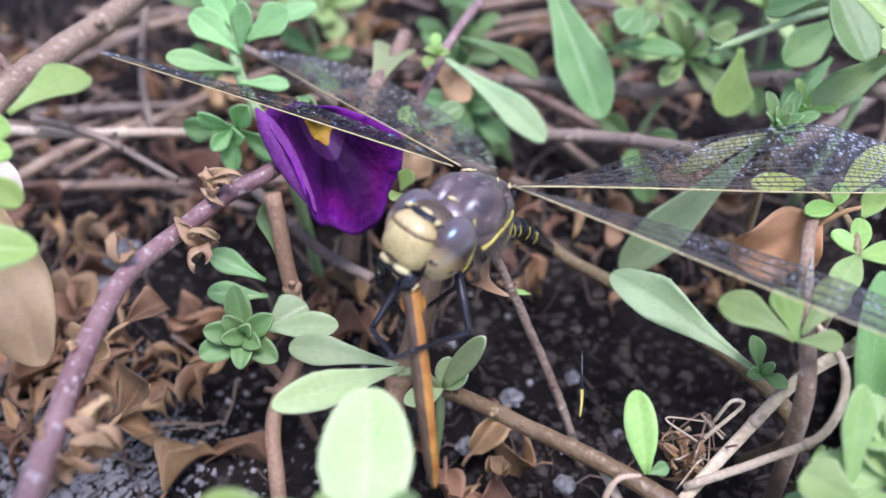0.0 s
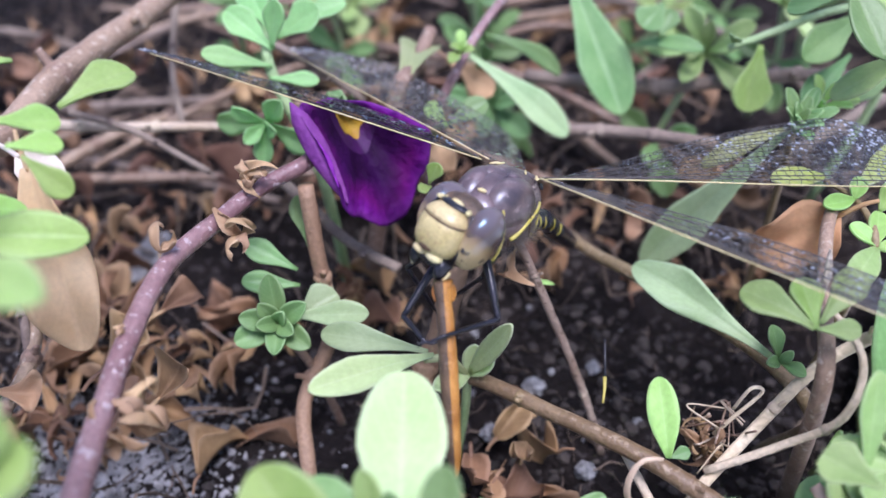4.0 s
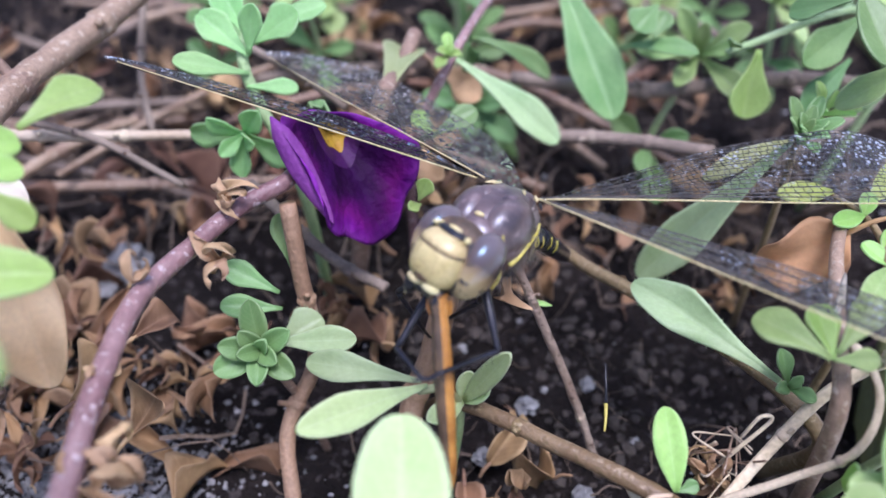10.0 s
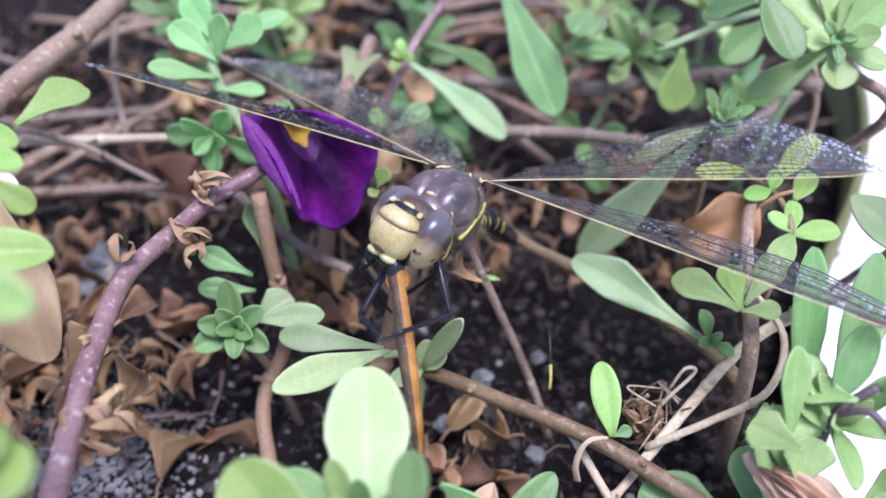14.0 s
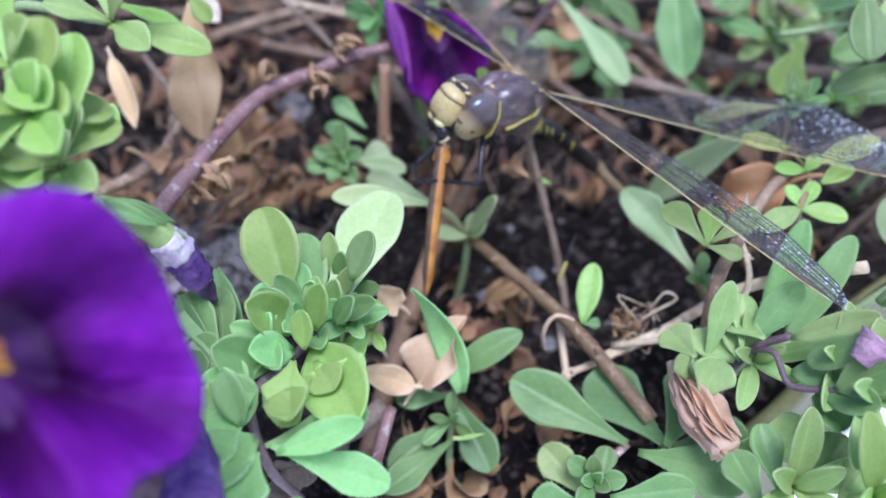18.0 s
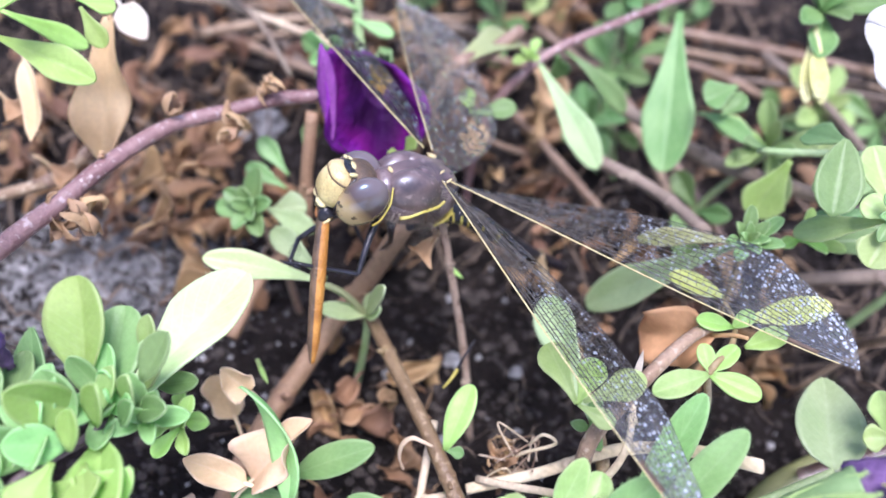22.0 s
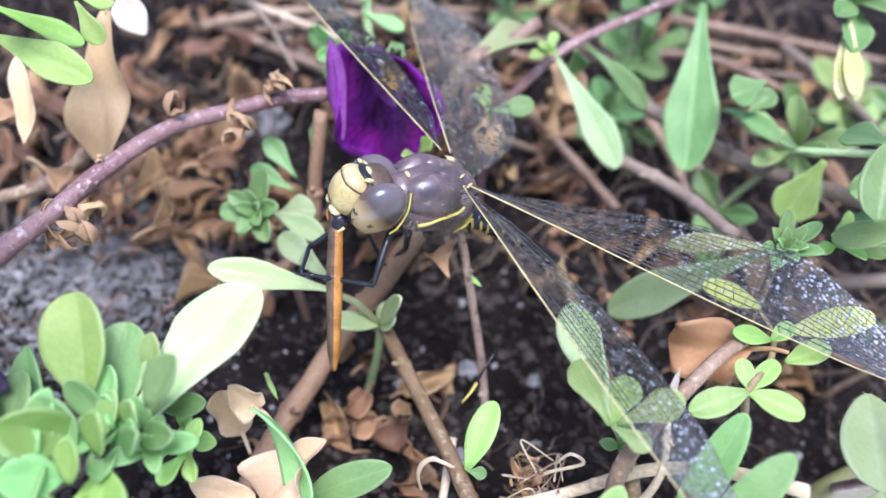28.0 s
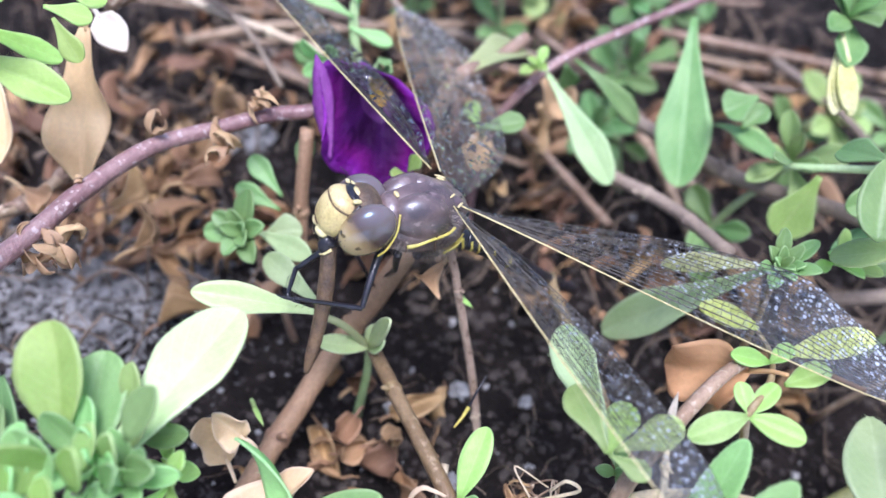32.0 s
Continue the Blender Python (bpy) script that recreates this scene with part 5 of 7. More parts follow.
tuft_plant = thing("petunia_shoot", (41.0, 17.0, 1.0), "young petunia shoot with a tuft of bright small leaves", "plant")
stalk(tuft_plant, [(41.0, 17.0, -1.0), (41.5, 16.0, 23.0), (40.5, 14.5, 39.5)], 0.6, 0.5, OLIVE_STEM)
sprig(tuft_plant, (40.5, 14.5, 38.5), (0.05, -0.3, 0.95), 14, 7.0, 2.3, GREEN, 21, spread=0.7)
sprig(tuft_plant, (48.4, 22.0, 36.4), (0.2, -0.3, 0.8), 6, 6.5, 2.2, LIME, 23, spread=0.95)
leaf(tuft_plant, (39.8, 14.5, 39.2), (21.5, 15.2, 16.5), 6.8, SAGE, bend=0.8, up=(-0.3, -0.6, 0.7))
leaf(tuft_plant, (39.8, 14.5, 39.2), (26.2, 11.5, 37.1), 3.0, OLIVE, bend=2.0)

low_plant = thing("petunia_shoot", (33.0, -10.0, 1.0), "petunia shoot with broad grey-green leaves close to the soil", "plant")
stalk(low_plant, [(33.0, -10.0, -1.0), (32.6, -17.9, 17.2), (29.1, -12.0, 22.1), (23.5, 0.1, 21.0), (17.1, 9.2, 21.1), (13.5, 15.2, 20.1), (11.2, 20.7, 19.2)], 1.1, 0.9, OLIVE_STEM)
leaf(low_plant, (28.3, -12.4, 24.2), (16.1, 5.7, 26.0), 6.2, SAGE, kind="spoon", bend=1.5, wave=0.4, cup=0.15, up=(-0.2, -0.5, 0.8), label="broad wavy grey-green leaf")
sprig(low_plant, (27.9, -14.0, 25.4), (0, -0.5, 0.8), 4, 4.5, 2.2, GREEN, 31)

side_plant = thing("petunia_shoot", (33.0, -18.0, 1.0), "bushy petunia shoot with upright bright green leaves", "plant")
stalk(side_plant, [(33.0, -18.0, -1.0), (28.2, -22.1, 30.6), (31.1, -14.5, 35.2), (35.4, -5.5, 37.2), (38.5, -0.8, 37.8)], 1.1, 0.8, BROWN_STEM)
leaf(side_plant, (25.5, -20.9, 39.5), (20.0, -14.6, 40.3), 4.4, FRESH, bend=0.8)
leaf(side_plant, (25.7, -21.0, 39.5), (26.2, -15.4, 41.6), 4.0, LIME)
leaf(side_plant, (25.7, -21.0, 39.5), (30.4, -21.7, 39.0), 2.6, FRESH)
leaf(side_plant, (26.2, -20.7, 40.0), (32.1, -16.7, 42.8), 4.0, FRESH)
leaf(side_plant, (36.0, -24.0, 24.0), (39.3, -13.8, 39.9), 4.4, MINT, up=(-0.2, -0.7, 0.6), kind="obovate", hairs=80)
leaf(side_plant, (38.0, -27.0, 28.0), (44.1, -18.6, 42.1), 4.4, MINT, up=(-0.2, -0.7, 0.6), kind="obovate", hairs=80)
leaf(side_plant, (55.6, -14.8, 35.4), (53.4, -2.3, 36.1), 8.2, SAGE, kind="oval", up=(0, -0.6, 0.8))
leaf(side_plant, (26.7, -35.5, 26.4), (24.3, -32.0, 30.4), 5.0, FRESH)
leaf(side_plant, (26.5, -37.6, 27.4), (28.4, -34.6, 32.7), 6.0, FRESH)
leaf(side_plant, (26.7, -34.0, 29.9), (28.3, -28.2, 40.6), 3.6, FRESH)
leaf(side_plant, (26.9, -29.2, 30.9), (28.0, -26.6, 25.3), 4.0, LIME)
leaf(side_plant, (30.5, -33.7, 34.4), (30.5, -26.9, 37.1), 4.0, FRESH)
leaf(side_plant, (32.5, -34.5, 37.5), (29.4, -29.1, 34.7), 4.4, FRESH)
leaf(side_plant, (24.2, -38.2, 36.7), (21.2, -33.2, 35.4), 5.0, FRESH)
for base, tip, w, m in (((39.5, -9.2, 38.0), (33.6, -14.4, 37.6), 3.4, FRESH), ((39.5, -9.2, 38.0), (46.0, -9.8, 37.6), 3.2, LIME), ((39.5, -9.0, 38.2), (37.8, -5.8, 39.2), 2.2, LIME), ((39.5, -9.0, 38.2), (42.0, -4.6, 39.3), 2.4, LIME), ((39.1, 3.2, 39.3), (31.6, 3.1, 40.4), 3.0, YELLOWING), ((43.0, -3.6, 38.6), (47.6, 0.2, 39.4), 3.0, LIME), ((42.8, 1.0, 38.8), (52.6, 7.1, 39.6), 3.8, YELLOWING), ((41.0, -1.0, 38.6), (36.4, -2.0, 39.2), 2.4, LIME), ((41.0, -1.0, 38.6), (43.2, 1.8, 39.5), 2.2, LIME)):
    leaf(side_plant, base, tip, w, m, up=(0, -0.3, 0.95), cup=0.15, kind="obovate")
stalk(side_plant, [(41.0, -4.0, 4.0), (41.6, -6.0, 26.0), (39.5, -9.0, 37.8), (41.4, -3.6, 38.2), (41.2, 0.6, 38.2), (39.1, 3.2, 38.9)], 0.6, 0.3, OLIVE_STEM)
stalk(side_plant, [(34.0, -20.0, 8.0), (36.0, -24.0, 24.0), (38.0, -27.0, 28.0), (46.0, -22.0, 30.0), (55.7, -15.1, 35.3)], 0.7, 0.6, GREEN_STEM)

# ---- the rosette and the leaves under the head ----
rosette = thing("petunia_rosette", (-31.0, 5.0, 2.0), "small rosette of fresh green petunia leaves", "plant")
stalk(rosette, [(-28.0, 6.0, -1.0), (-30.0, 5.0, 14.0), (-33.0, 3.6, 26.0)], 0.7, 0.6, BROWN_STEM)
sprig(rosette, (-33.0, 3.6, 27.0), (-0.05, -0.7, 0.7), 10, 6.6, 3.5, GREEN, 51, spread=1.0, kind="obovate")
leaf(rosette, (-31.0, 5.0, 25.5), (-25.0, 6.6, 27.6), 5.4, SAGE, bend=1.0)
leaf(rosette, (-32.0, 4.5, 27.0), (-21.2, 1.8, 28.0), 4.0, SAGE)
leaf(rosette, (-30.0, 9.0, 28.0), (-37.5, 9.3, 30.0), 3.4, GREEN)
leaf(rosette, (-30.0, 10.0, 30.0), (-36.5, 12.8, 33.6), 3.6, GREEN)
leaf(rosette, (-28.0, 12.0, 32.0), (-28.6, 17.1, 37.1), 3.4, GREEN)

under = thing("petunia_shoot", (-12.0, -4.0, 1.0), "low petunia shoot with pale leaves under the dragonfly", "plant")
stalk(under, [(-12.0, -4.0, -1.0), (-10.0, -4.0, 12.0), (-9.4, -4.0, 19.4)], 0.7, 0.6, GREEN_STEM)
stalk(under, [(-9.4, -4.0, 19.4), (-12.0, -7.0, 27.0), (-15.0, -9.0, 30.0)], 0.6, 0.5, OLIVE)
leaf(under, (-14.0, -8.5, 30.0), (-28.3, -16.2, 36.3), 4.4, PALE, bend=1.0)
leaf(under, (-14.5, -7.0, 29.0), (-27.5, 0.0, 27.5), 4.2, SAGE, bend=0.8)
for tip in ((-7.8, -3.4, 26.0), (-5.5, -6.5, 26.2), (-15.6, -11.4, 26.9), (-3.3, -9.4, 36.1)):
    leaf(under, (-9.2, -4.6, 20.5), Vector((-9.2, -4.6, 20.5)).lerp(Vector(tip), 0.82), 2.8, PALE, kind="obovate")

# ---- plant in the front with the large pale leaf ----
front = thing("petunia_bush", (-27.0, -52.0, 2.0), "leafy petunia shoot with pale rounded leaves", "plant")
stalk(front, [(-25.0, -52.0, -1.0), (-21.6, -58.0, 22.0), (-22.6, -61.6, 36.6), (-26.5, -54.6, 38.8), (-22.8, -46.8, 39.3), (-21.6, -41.6, 39.1)], 0.65, 0.5, DARK_STEM)
leaf(front, (-21.6, -44.6, 38.6), (-17.9, -20.7, 42.3), 8.8, PALE, bend=0.8, label="large pale green leaf")
for base, tip, w, m in (((-26.3, -41.2, 41.2), (-31.0, -33.8, 49.0), 7.2, LIME), ((-24.9, -44.3, 39.8), (-27.4, -49.4, 49.0), 5.2, LIME), ((-26.3, -50.3, 38.8), (-29.6, -54.9, 47.3), 5.4, MINT), ((-21.3, -45.7, 41.4), (-20.0, -44.9, 48.8), 3.2, LIME), ((-21.3, -49.6, 42.4), (-21.9, -47.3, 46.6), 2.6, LIME), ((-22.2, -35.5, 40.3), (-22.9, -33.1, 45.4), 2.4, FRESH), ((-21.0, -36.2, 39.8), (-20.8, -35.0, 44.2), 2.2, GREEN), ((-17.6, -41.3, 46.0), (-15.9, -37.7, 51.0), 3.3, GREEN), ((-20.2, -41.3, 39.1), (-14.6, -42.1, 43.7), 3.0, GREEN), ((-21.4, -36.5, 36.6), (-16.3, -35.0, 38.6), 2.7, GREEN), ((-20.8, -39.6, 40.0), (-18.2, -37.6, 44.6), 2.4, FRESH), ((-21.7, -45.7, 38.3), (-13.1, -57.2, 41.1), 8.2, LIME), ((-24.3, -41.2, 39.8), (-25.4, -37.6, 44.0), 3.0, MINT), ((-22.8, -43.4, 40.2), (-22.4, -40.4, 45.0), 2.4, FRESH), ((-24.6, -45.8, 40.0), (-28.4, -44.2, 45.6), 5.0, MINT), ((-20.7, -56.4, 44.0), (-19.1, -61.0, 45.4), 4.6, LIME), ((-25.1, -60.4, 42.0), (-27.1, -57.6, 47.3), 3.6, MINT), ((-21.3, -61.4, 39.0), (-12.0, -58.4, 43.0), 3.4, MINT), ((-23.8, -60.6, 40.0), (-27.6, -69.0, 43.6), 6.4, MINT), ((-23.4, -48.6, 40.4), (-26.6, -52.6, 44.6), 4.4, MINT), ((-19.4, -44.2, 41.0), (-16.6, -44.2, 46.4), 2.6, GREEN), ((-20.6, -41.6, 39.6), (-19.6, -41.2, 45.8), 2.6, FRESH)):
    leaf(front, base, tip, w, m, cup=0.2, kind="obovate")
sprig(front, (-16.6, -38.8, 34.6), (0.1, -0.6, 0.75), 5, 4.6, 2.2, LIME, 140, spread=1.1)
leaf(front, (-24.0, -43.0, 38.0), (-27.6, -31.6, 43.0), 7.4, MINT, cup=0.1, kind="obovate")
sprig(front, (-23.4, -42.0, 39.6), (0.15, -0.45, 0.9), 8, 7.0, 3.0, MINT, 141, spread=0.75, kind="obovate", bend=-0.6)
sprig(front, (-19.0, -41.0, 38.0), (0.3, -0.5, 0.8), 7, 6.0, 2.6, MINT, 142, spread=0.9, kind="obovate")
sprig(front, (-26.6, -47.6, 40.0), (-0.1, -0.4, 0.9), 5, 8.0, 3.8, MINT, 143, spread=0.95, kind="obovate")
stalk(front, [(-22.8, -46.8, 39.0), (-22.0, -43.0, 37.6), (-16.8, -39.0, 34.6)], 0.4, 0.3, GREEN_STEM)
for base, tip, w, m in (((-19.8, -50.6, 40.7), (-14.7, -51.4, 38.6), 8.0, LIME), ((-22.1, -51.4, 42.3), (-21.5, -57.3, 41.9), 5.6, LIME), ((-25.7, -55.2, 41.1), (-28.9, -67.0, 41.8), 7.0, MINT), ((-28.4, -56.6, 41.3), (-29.1, -55.5, 45.0), 4.4, MINT), ((-22.5, -61.2, 39.8), (-13.4, -53.0, 37.3), 4.6, MINT), ((-21.9, -61.0, 39.7), (-9.4, -59.9, 33.4), 5.0, MINT), ((-22.6, -62.9, 41.3), (-22.6, -69.0, 40.5), 6.0, MINT), ((-20.2, -49.6, 40.4), (-16.8, -53.8, 41.4), 5.0, LIME), ((-25.4, -56.6, 40.0), (-29.8, -52.6, 42.1), 4.0, MINT), ((-19.5, -51.7, 41.1), (-24.3, -55.6, 36.5), 6.0, LIME)):
    leaf(front, base, tip, w, m)
leaf(front, (-27.7, -55.4, 37.7), (-30.6, -60.8, 44.5), 5.6, LIME, kind="oval")
for base, tip, w, m in (((-34.6, -51.5, 33.9), (-39.0, -44.0, 42.4), 5.2, DEEP), ((-34.0, -43.8, 34.1), (-37.4, -37.2, 40.4), 4.6, DEEP), ((-32.0, -50.0, 33.0), (-36.6, -47.0, 38.0), 4.6, DEEP), ((-25.2, -56.3, 39.7), (-30.9, -57.9, 43.1), 6.0, MINT)):
    leaf(front, base, tip, w, m, cup=0.18, kind="oval")
bm = bmesh.new()
tube(bm, [(-18.4, -65.5, 36.1), (-16.1, -68.0, 36.7), (-12.7, -71.1, 36.7)], 1.2, 2.2, sides=12, rough=0.1)
part("bud", bm, LIME, front, "closed lime green bud")
for tip, w in (((-38.7, -43.2, 41.8), 5.0), ((-35.9, -40.0, 40.0), 4.5), ((-36.2, -48.0, 39.3), 5.0)):
    leaf(front, (-31.4, -51.0, 37.5), tip, w, GREEN)

bud_plant = thing("petunia_branch", (-50.0, -66.0, 4.0), "petunia branch with a wilted violet bloom and a large open flower", "plant")
stalk(bud_plant, [(-46.0, -58.0, 0.0), (-54.0, -76.0, 34.0), (-51.0, -64.0, 54.0), (-46.0, -51.0, 60.0), (-43.0, -47.2, 59.0)], 0.9, 0.7, GREEN_STEM)
bm = bmesh.new()
tube(bm, [(-43.5, -47.2, 59.5), (-41.0, -46.2, 57.6), (-38.8, -45.4, 55.0), (-37.2, -44.8, 52.0)], 1.1, 1.8, sides=12, rough=0.12)
part("bud_tube", bm, LIME, bud_plant, "hairy green flower tube")
bm = bmesh.new()
tube(bm, [(-38.0, -45.2, 53.4), (-37.4, -44.9, 52.0), (-36.9, -44.6, 50.6)], 1.75, 2.0, sides=18, rough=0.1, pleat=0.16)
part("bloom_base", bm, WILTED_PALE, bud_plant, "pale striped base of the wilted bloom")
bm = bmesh.new()
tube(bm, [(-37.0, -44.7, 50.6), (-36.6, -44.4, 48.8), (-36.0, -43.6, 45.5)], 1.95, 1.7, sides=18, rough=0.15, pleat=0.16)
part("wilted_bloom", bm, WILTED, bud_plant, "wilted violet and white bloom")
bm = bmesh.new()
tube(bm, [(-36.1, -43.7, 45.8), (-35.8, -43.2, 43.0), (-35.5, -42.8, 40.6)], 1.65, 0.5, sides=14, rough=0.4)
part("wilted_tip", bm, WILTED_DARK, bud_plant, "shrivelled dark violet tip")
for k in range(3):
    leaf(bud_plant, (-43.5, -47.2, 59.5), Vector((-37.0, -45.0, 54.5)) + Vector((0, 1.5 * (k - 1), 2.0 - k)), 2.2, GREEN, name="sepal", kind="lance", bend=1.0)
fl = (-26.2, -82.9, 82.6)
corolla(bud_plant, fl, (0.42, -0.45, 0.79), 13.3, 9.0, eye=0.085, eye_mat=ORANGE_EYE, mat=VIOLET_PETAL, crease=2.4, rim=((-32.2, -74.4, 82.9), (-30.2, -72.9, 83.6), (-24.9, -69.4, 82.3), (-21.9, -68.9, 75.4), (-20.3, -70.7, 69.5), (-18.9, -72.6, 66.2), (-18.0, -77.7, 65.8), (-18.8, -82.8, 69.8), (-17.7, -87.4, 69.8), (-20.4, -92.0, 70.9), (-26.4, -93.2, 74.0), (-32.4, -89.6, 78.0), (-35.0, -83.4, 81.4), (-34.0, -77.1, 82.6)))
stalk(bud_plant, [(-54.0, -76.0, 34.0), (-48.0, -74.0, 50.0), Vector(fl) - Vector((0.42, -0.45, 0.79)) * 10], 0.8, 0.8, GREEN_STEM)
bm = bmesh.new()
tube(bm, [(-28.6, -65.0, 46.5), (-29.2, -69.0, 45.2), (-29.8, -73.0, 44.0), (-31.4, -78.6, 42.2)], 1.5, 4.2, sides=28, rough=0.22, pleat=0.3)
part("wilted_bloom", bm, WILTED_BROWN, bud_plant, "withered brown and purple striped bloom")

bm = bmesh.new()
tube(bm, [(-24.6, -66.0, 37.4), (-23.4, -69.0, 35.8), (-21.8, -72.4, 33.2)], 1.2, 2.2, sides=16, rough=0.2, pleat=0.15)
part("bud", bm, PINK_BUD, front, "closed lilac pink bud")
for tip in ((-26.0, -71.0, 36.6), (-20.2, -70.4, 37.0), (-23.6, -72.0, 38.2)):
    leaf(front, (-24.4, -64.6, 38.6), tip, 2.6, MINT, name="sepal", kind="lance", bend=0.8)
leaf(bud_plant, (-62.0, -57.3, 60.0), (-47.0, -58.7, 62.6), 7.4, BLUSH, kind="oval", wave=0.35, cup=0.25, label="dry peach-coloured leaf")
stalk(bud_plant, [(-54.0, -76.0, 34.0), (-60.0, -66.0, 50.0), (-62.2, -57.5, 59.8)], 0.6, 0.5, GREEN_STEM)
leaf(bud_plant, (-37.9, -62.4, 62.8), (-31.9, -58.4, 62.3), 5.6, LIME, kind="oval")
leaf(bud_plant, (-41.2, -60.7, 49.6), (-33.5, -52.2, 45.1), 3.0, GREEN, kind="lance")
leaf(bud_plant, (-38.1, -56.5, 46.4), (-38.5, -49.6, 47.4), 4.0, GREEN)
leaf(bud_plant, (-43.5, -50.5, 56.7), (-44.5, -49.6, 61.4), 4.0, FRESH)
leaf(bud_plant, (-43.4, -46.6, 59.2), (-41.1, -49.5, 58.1), 3.4, FRESH)
leaf(bud_plant, (-32.9, -55.7, 38.0), (-34.8, -51.2, 41.3), 4.6, DEEP)
bm = bmesh.new()
tube(bm, [(-41.3, -51.8, 54.0), (-38.3, -53.5, 53.4), (-35.9, -55.1, 52.1), (-36.8, -57.5, 51.6)], 1.0, 2.6, sides=14, rough=0.7)
part("withered_bloom", bm, WILTED_DARK, bud_plant, "withered dark purple bloom")
bm = bmesh.new()
tube(bm, [(-33.4, -61.9, 51.1), (-30.7, -63.5, 49.9), (-28.0, -66.3, 48.4)], 1.0, 1.9, sides=12, rough=0.15)
part("bud_tube", bm, FRESH, bud_plant, "hairy green flower tube")
bm = bmesh.new()
tube(bm, [(-28.2, -65.9, 48.7), (-25.9, -68.9, 47.5), (-24.4, -72.4, 46.9)], 1.9, 2.5, sides=18, rough=0.15, pleat=0.16)
part("wilted_bloom", bm, WILTED, bud_plant, "wilted violet bloom")
left_plant = thing("petunia_bush", (-92.0, -4.0, 1.0), "petunia shoot with oval green leaves at the planter's side", "plant")
stalk(left_plant, [(-92.0, -4.0, -1.0), (-92.0, -6.0, 33.0), (-80.0, -7.0, 57.0), (-62.0, -8.0, 58.0)], 1.0, 0.7, GREEN_STEM)
leaf(left_plant, (-62.0, -8.0, 57.0), (-46.6, -8.1, 54.6), 5.2, LIME, bend=0.8, label="pale green leaf")
leaf(left_plant, (-50.1, 6.7, 60.8), (-43.6, 13.8, 60.2), 5.0, LIME, bend=0.8)
leaf(left_plant, (-53.2, -1.6, 62.0), (-49.2, 1.5, 59.6), 3.2, LIME)
leaf(left_plant, (-52.1, -1.7, 60.8), (-48.7, -2.8, 56.1), 3.2, LIME)
leaf(left_plant, (-55.7, -12.2, 64.3), (-52.5, -5.3, 68.7), 6.5, LIME)
leaf(left_plant, (-56.0, -11.0, 66.4), (-55.5, -8.3, 71.1), 6.0, LIME)
leaf(left_plant, (-55.2, 2.6, 62.5), (-50.3, 6.0, 59.6), 4.0, LIME)
leaf(left_plant, (-56.6, 16.3, 62.0), (-64.4, 13.4, 64.5), 3.4, LIME)
leaf(left_plant, (-52.4, -33.1, 59.7), (-47.6, -33.5, 58.4), 6.0, LIME)
leaf(left_plant, (-44.0, -48.2, 66.3), (-45.6, -37.7, 74.1), 6.0, LIME)
leaf(left_plant, (-44.8, -49.0, 66.1), (-41.9, -40.8, 65.8), 5.2, LIME)
leaf(left_plant, (-47.8, -49.1, 69.2), (-44.7, -43.7, 72.6), 9.0, LIME)
leaf(left_plant, (-46.4, -46.5, 68.9), (-43.0, -39.5, 66.6), 5.0, LIME)
leaf(left_plant, (-47.2, -48.6, 65.4), (-45.0, -47.0, 61.5), 4.6, LIME)
leaf(left_plant, (-46.4, -47.7, 65.6), (-47.5, -52.2, 65.4), 5.6, LIME)
leaf(left_plant, (-62.0, -6.0, 60.0), (-55.3, 0.7, 52.4), 3.4, LIME)

top_plant = thing("petunia_shoot", (-25.0, 36.0, 1.0), "petunia shoot with clusters of soft green leaves", "plant")
stalk(top_plant, [(-25.0, 36.0, -1.0), (-26.0, 33.0, 28.0), (-31.0, 38.8, 45.0), (-29.7, 44.2, 50.6)], 0.9, 0.8, GREEN_STEM)
sprig(top_plant, (-32.3, 32.9, 39.4), (-0.3, -0.6, 0.1), 7, 8.0, 4.4, MINT, 61, spread=1.1)
for base, tip, w in (((-30.5, 38.0, 45.5), (-40.0, 37.2, 49.4), 5.0), ((-30.1, 39.2, 47.6), (-28.3, 39.7, 54.9), 5.0), ((-30.1, 39.2, 47.6), (-36.0, 43.1, 52.7), 7.0), ((-29.2, 41.8, 48.0), (-22.6, 42.1, 51.8), 8.0), ((-31.1, 37.1, 44.1), (-24.2, 38.9, 41.7), 4.0), ((-29.2, 44.4, 48.6), (-18.5, 48.7, 49.1), 5.0), ((-29.9, 42.2, 48.9), (-33.2, 46.9, 55.2), 7.0)):
    leaf(top_plant, base, tip, w * 0.72, MINT)

# ---- plants in the lower foreground ----
fore = thing("petunia_shoot", (-4.0, -42.0, 2.0), "petunia shoot with narrow arching blue-green leaves", "plant")
stalk(fore, [(-4.0, -40.0, -1.0), (-6.4, -39.4, 4.0), (-6.7, -32.9, 15.5)], 0.6, 0.5, GREEN_STEM)
leaf(fore, (-4.9, -37.0, 21.0), (-12.5, -32.4, 36.2), 5.6, MINT, bend=-3.2, kind="lance", twist=0.6, up=(-0.2, -0.8, 0.4), label="narrow blue-green leaf bent in an arch")
leaf(fore, (-7.8, -31.4, 16.7), (2.3, -26.6, 23.4), 4.4, GREEN, kind="obovate", bend=1.2)
leaf(fore, (-6.6, -33.6, 15.0), (0.4, -42.8, 10.8), 6.0, DEEP)
leaf(fore, (-7.0, -33.6, 15.0), (-15.2, -35.6, 15.0), 4.0, GREEN)
leaf(fore, (-6.6, -35.8, 12.3), (-14.4, -44.2, 9.5), 5.0, GREEN)
leaf(fore, (-6.1, -38.5, 10.5), (-14.3, -48.0, 9.7), 5.0, GREEN)
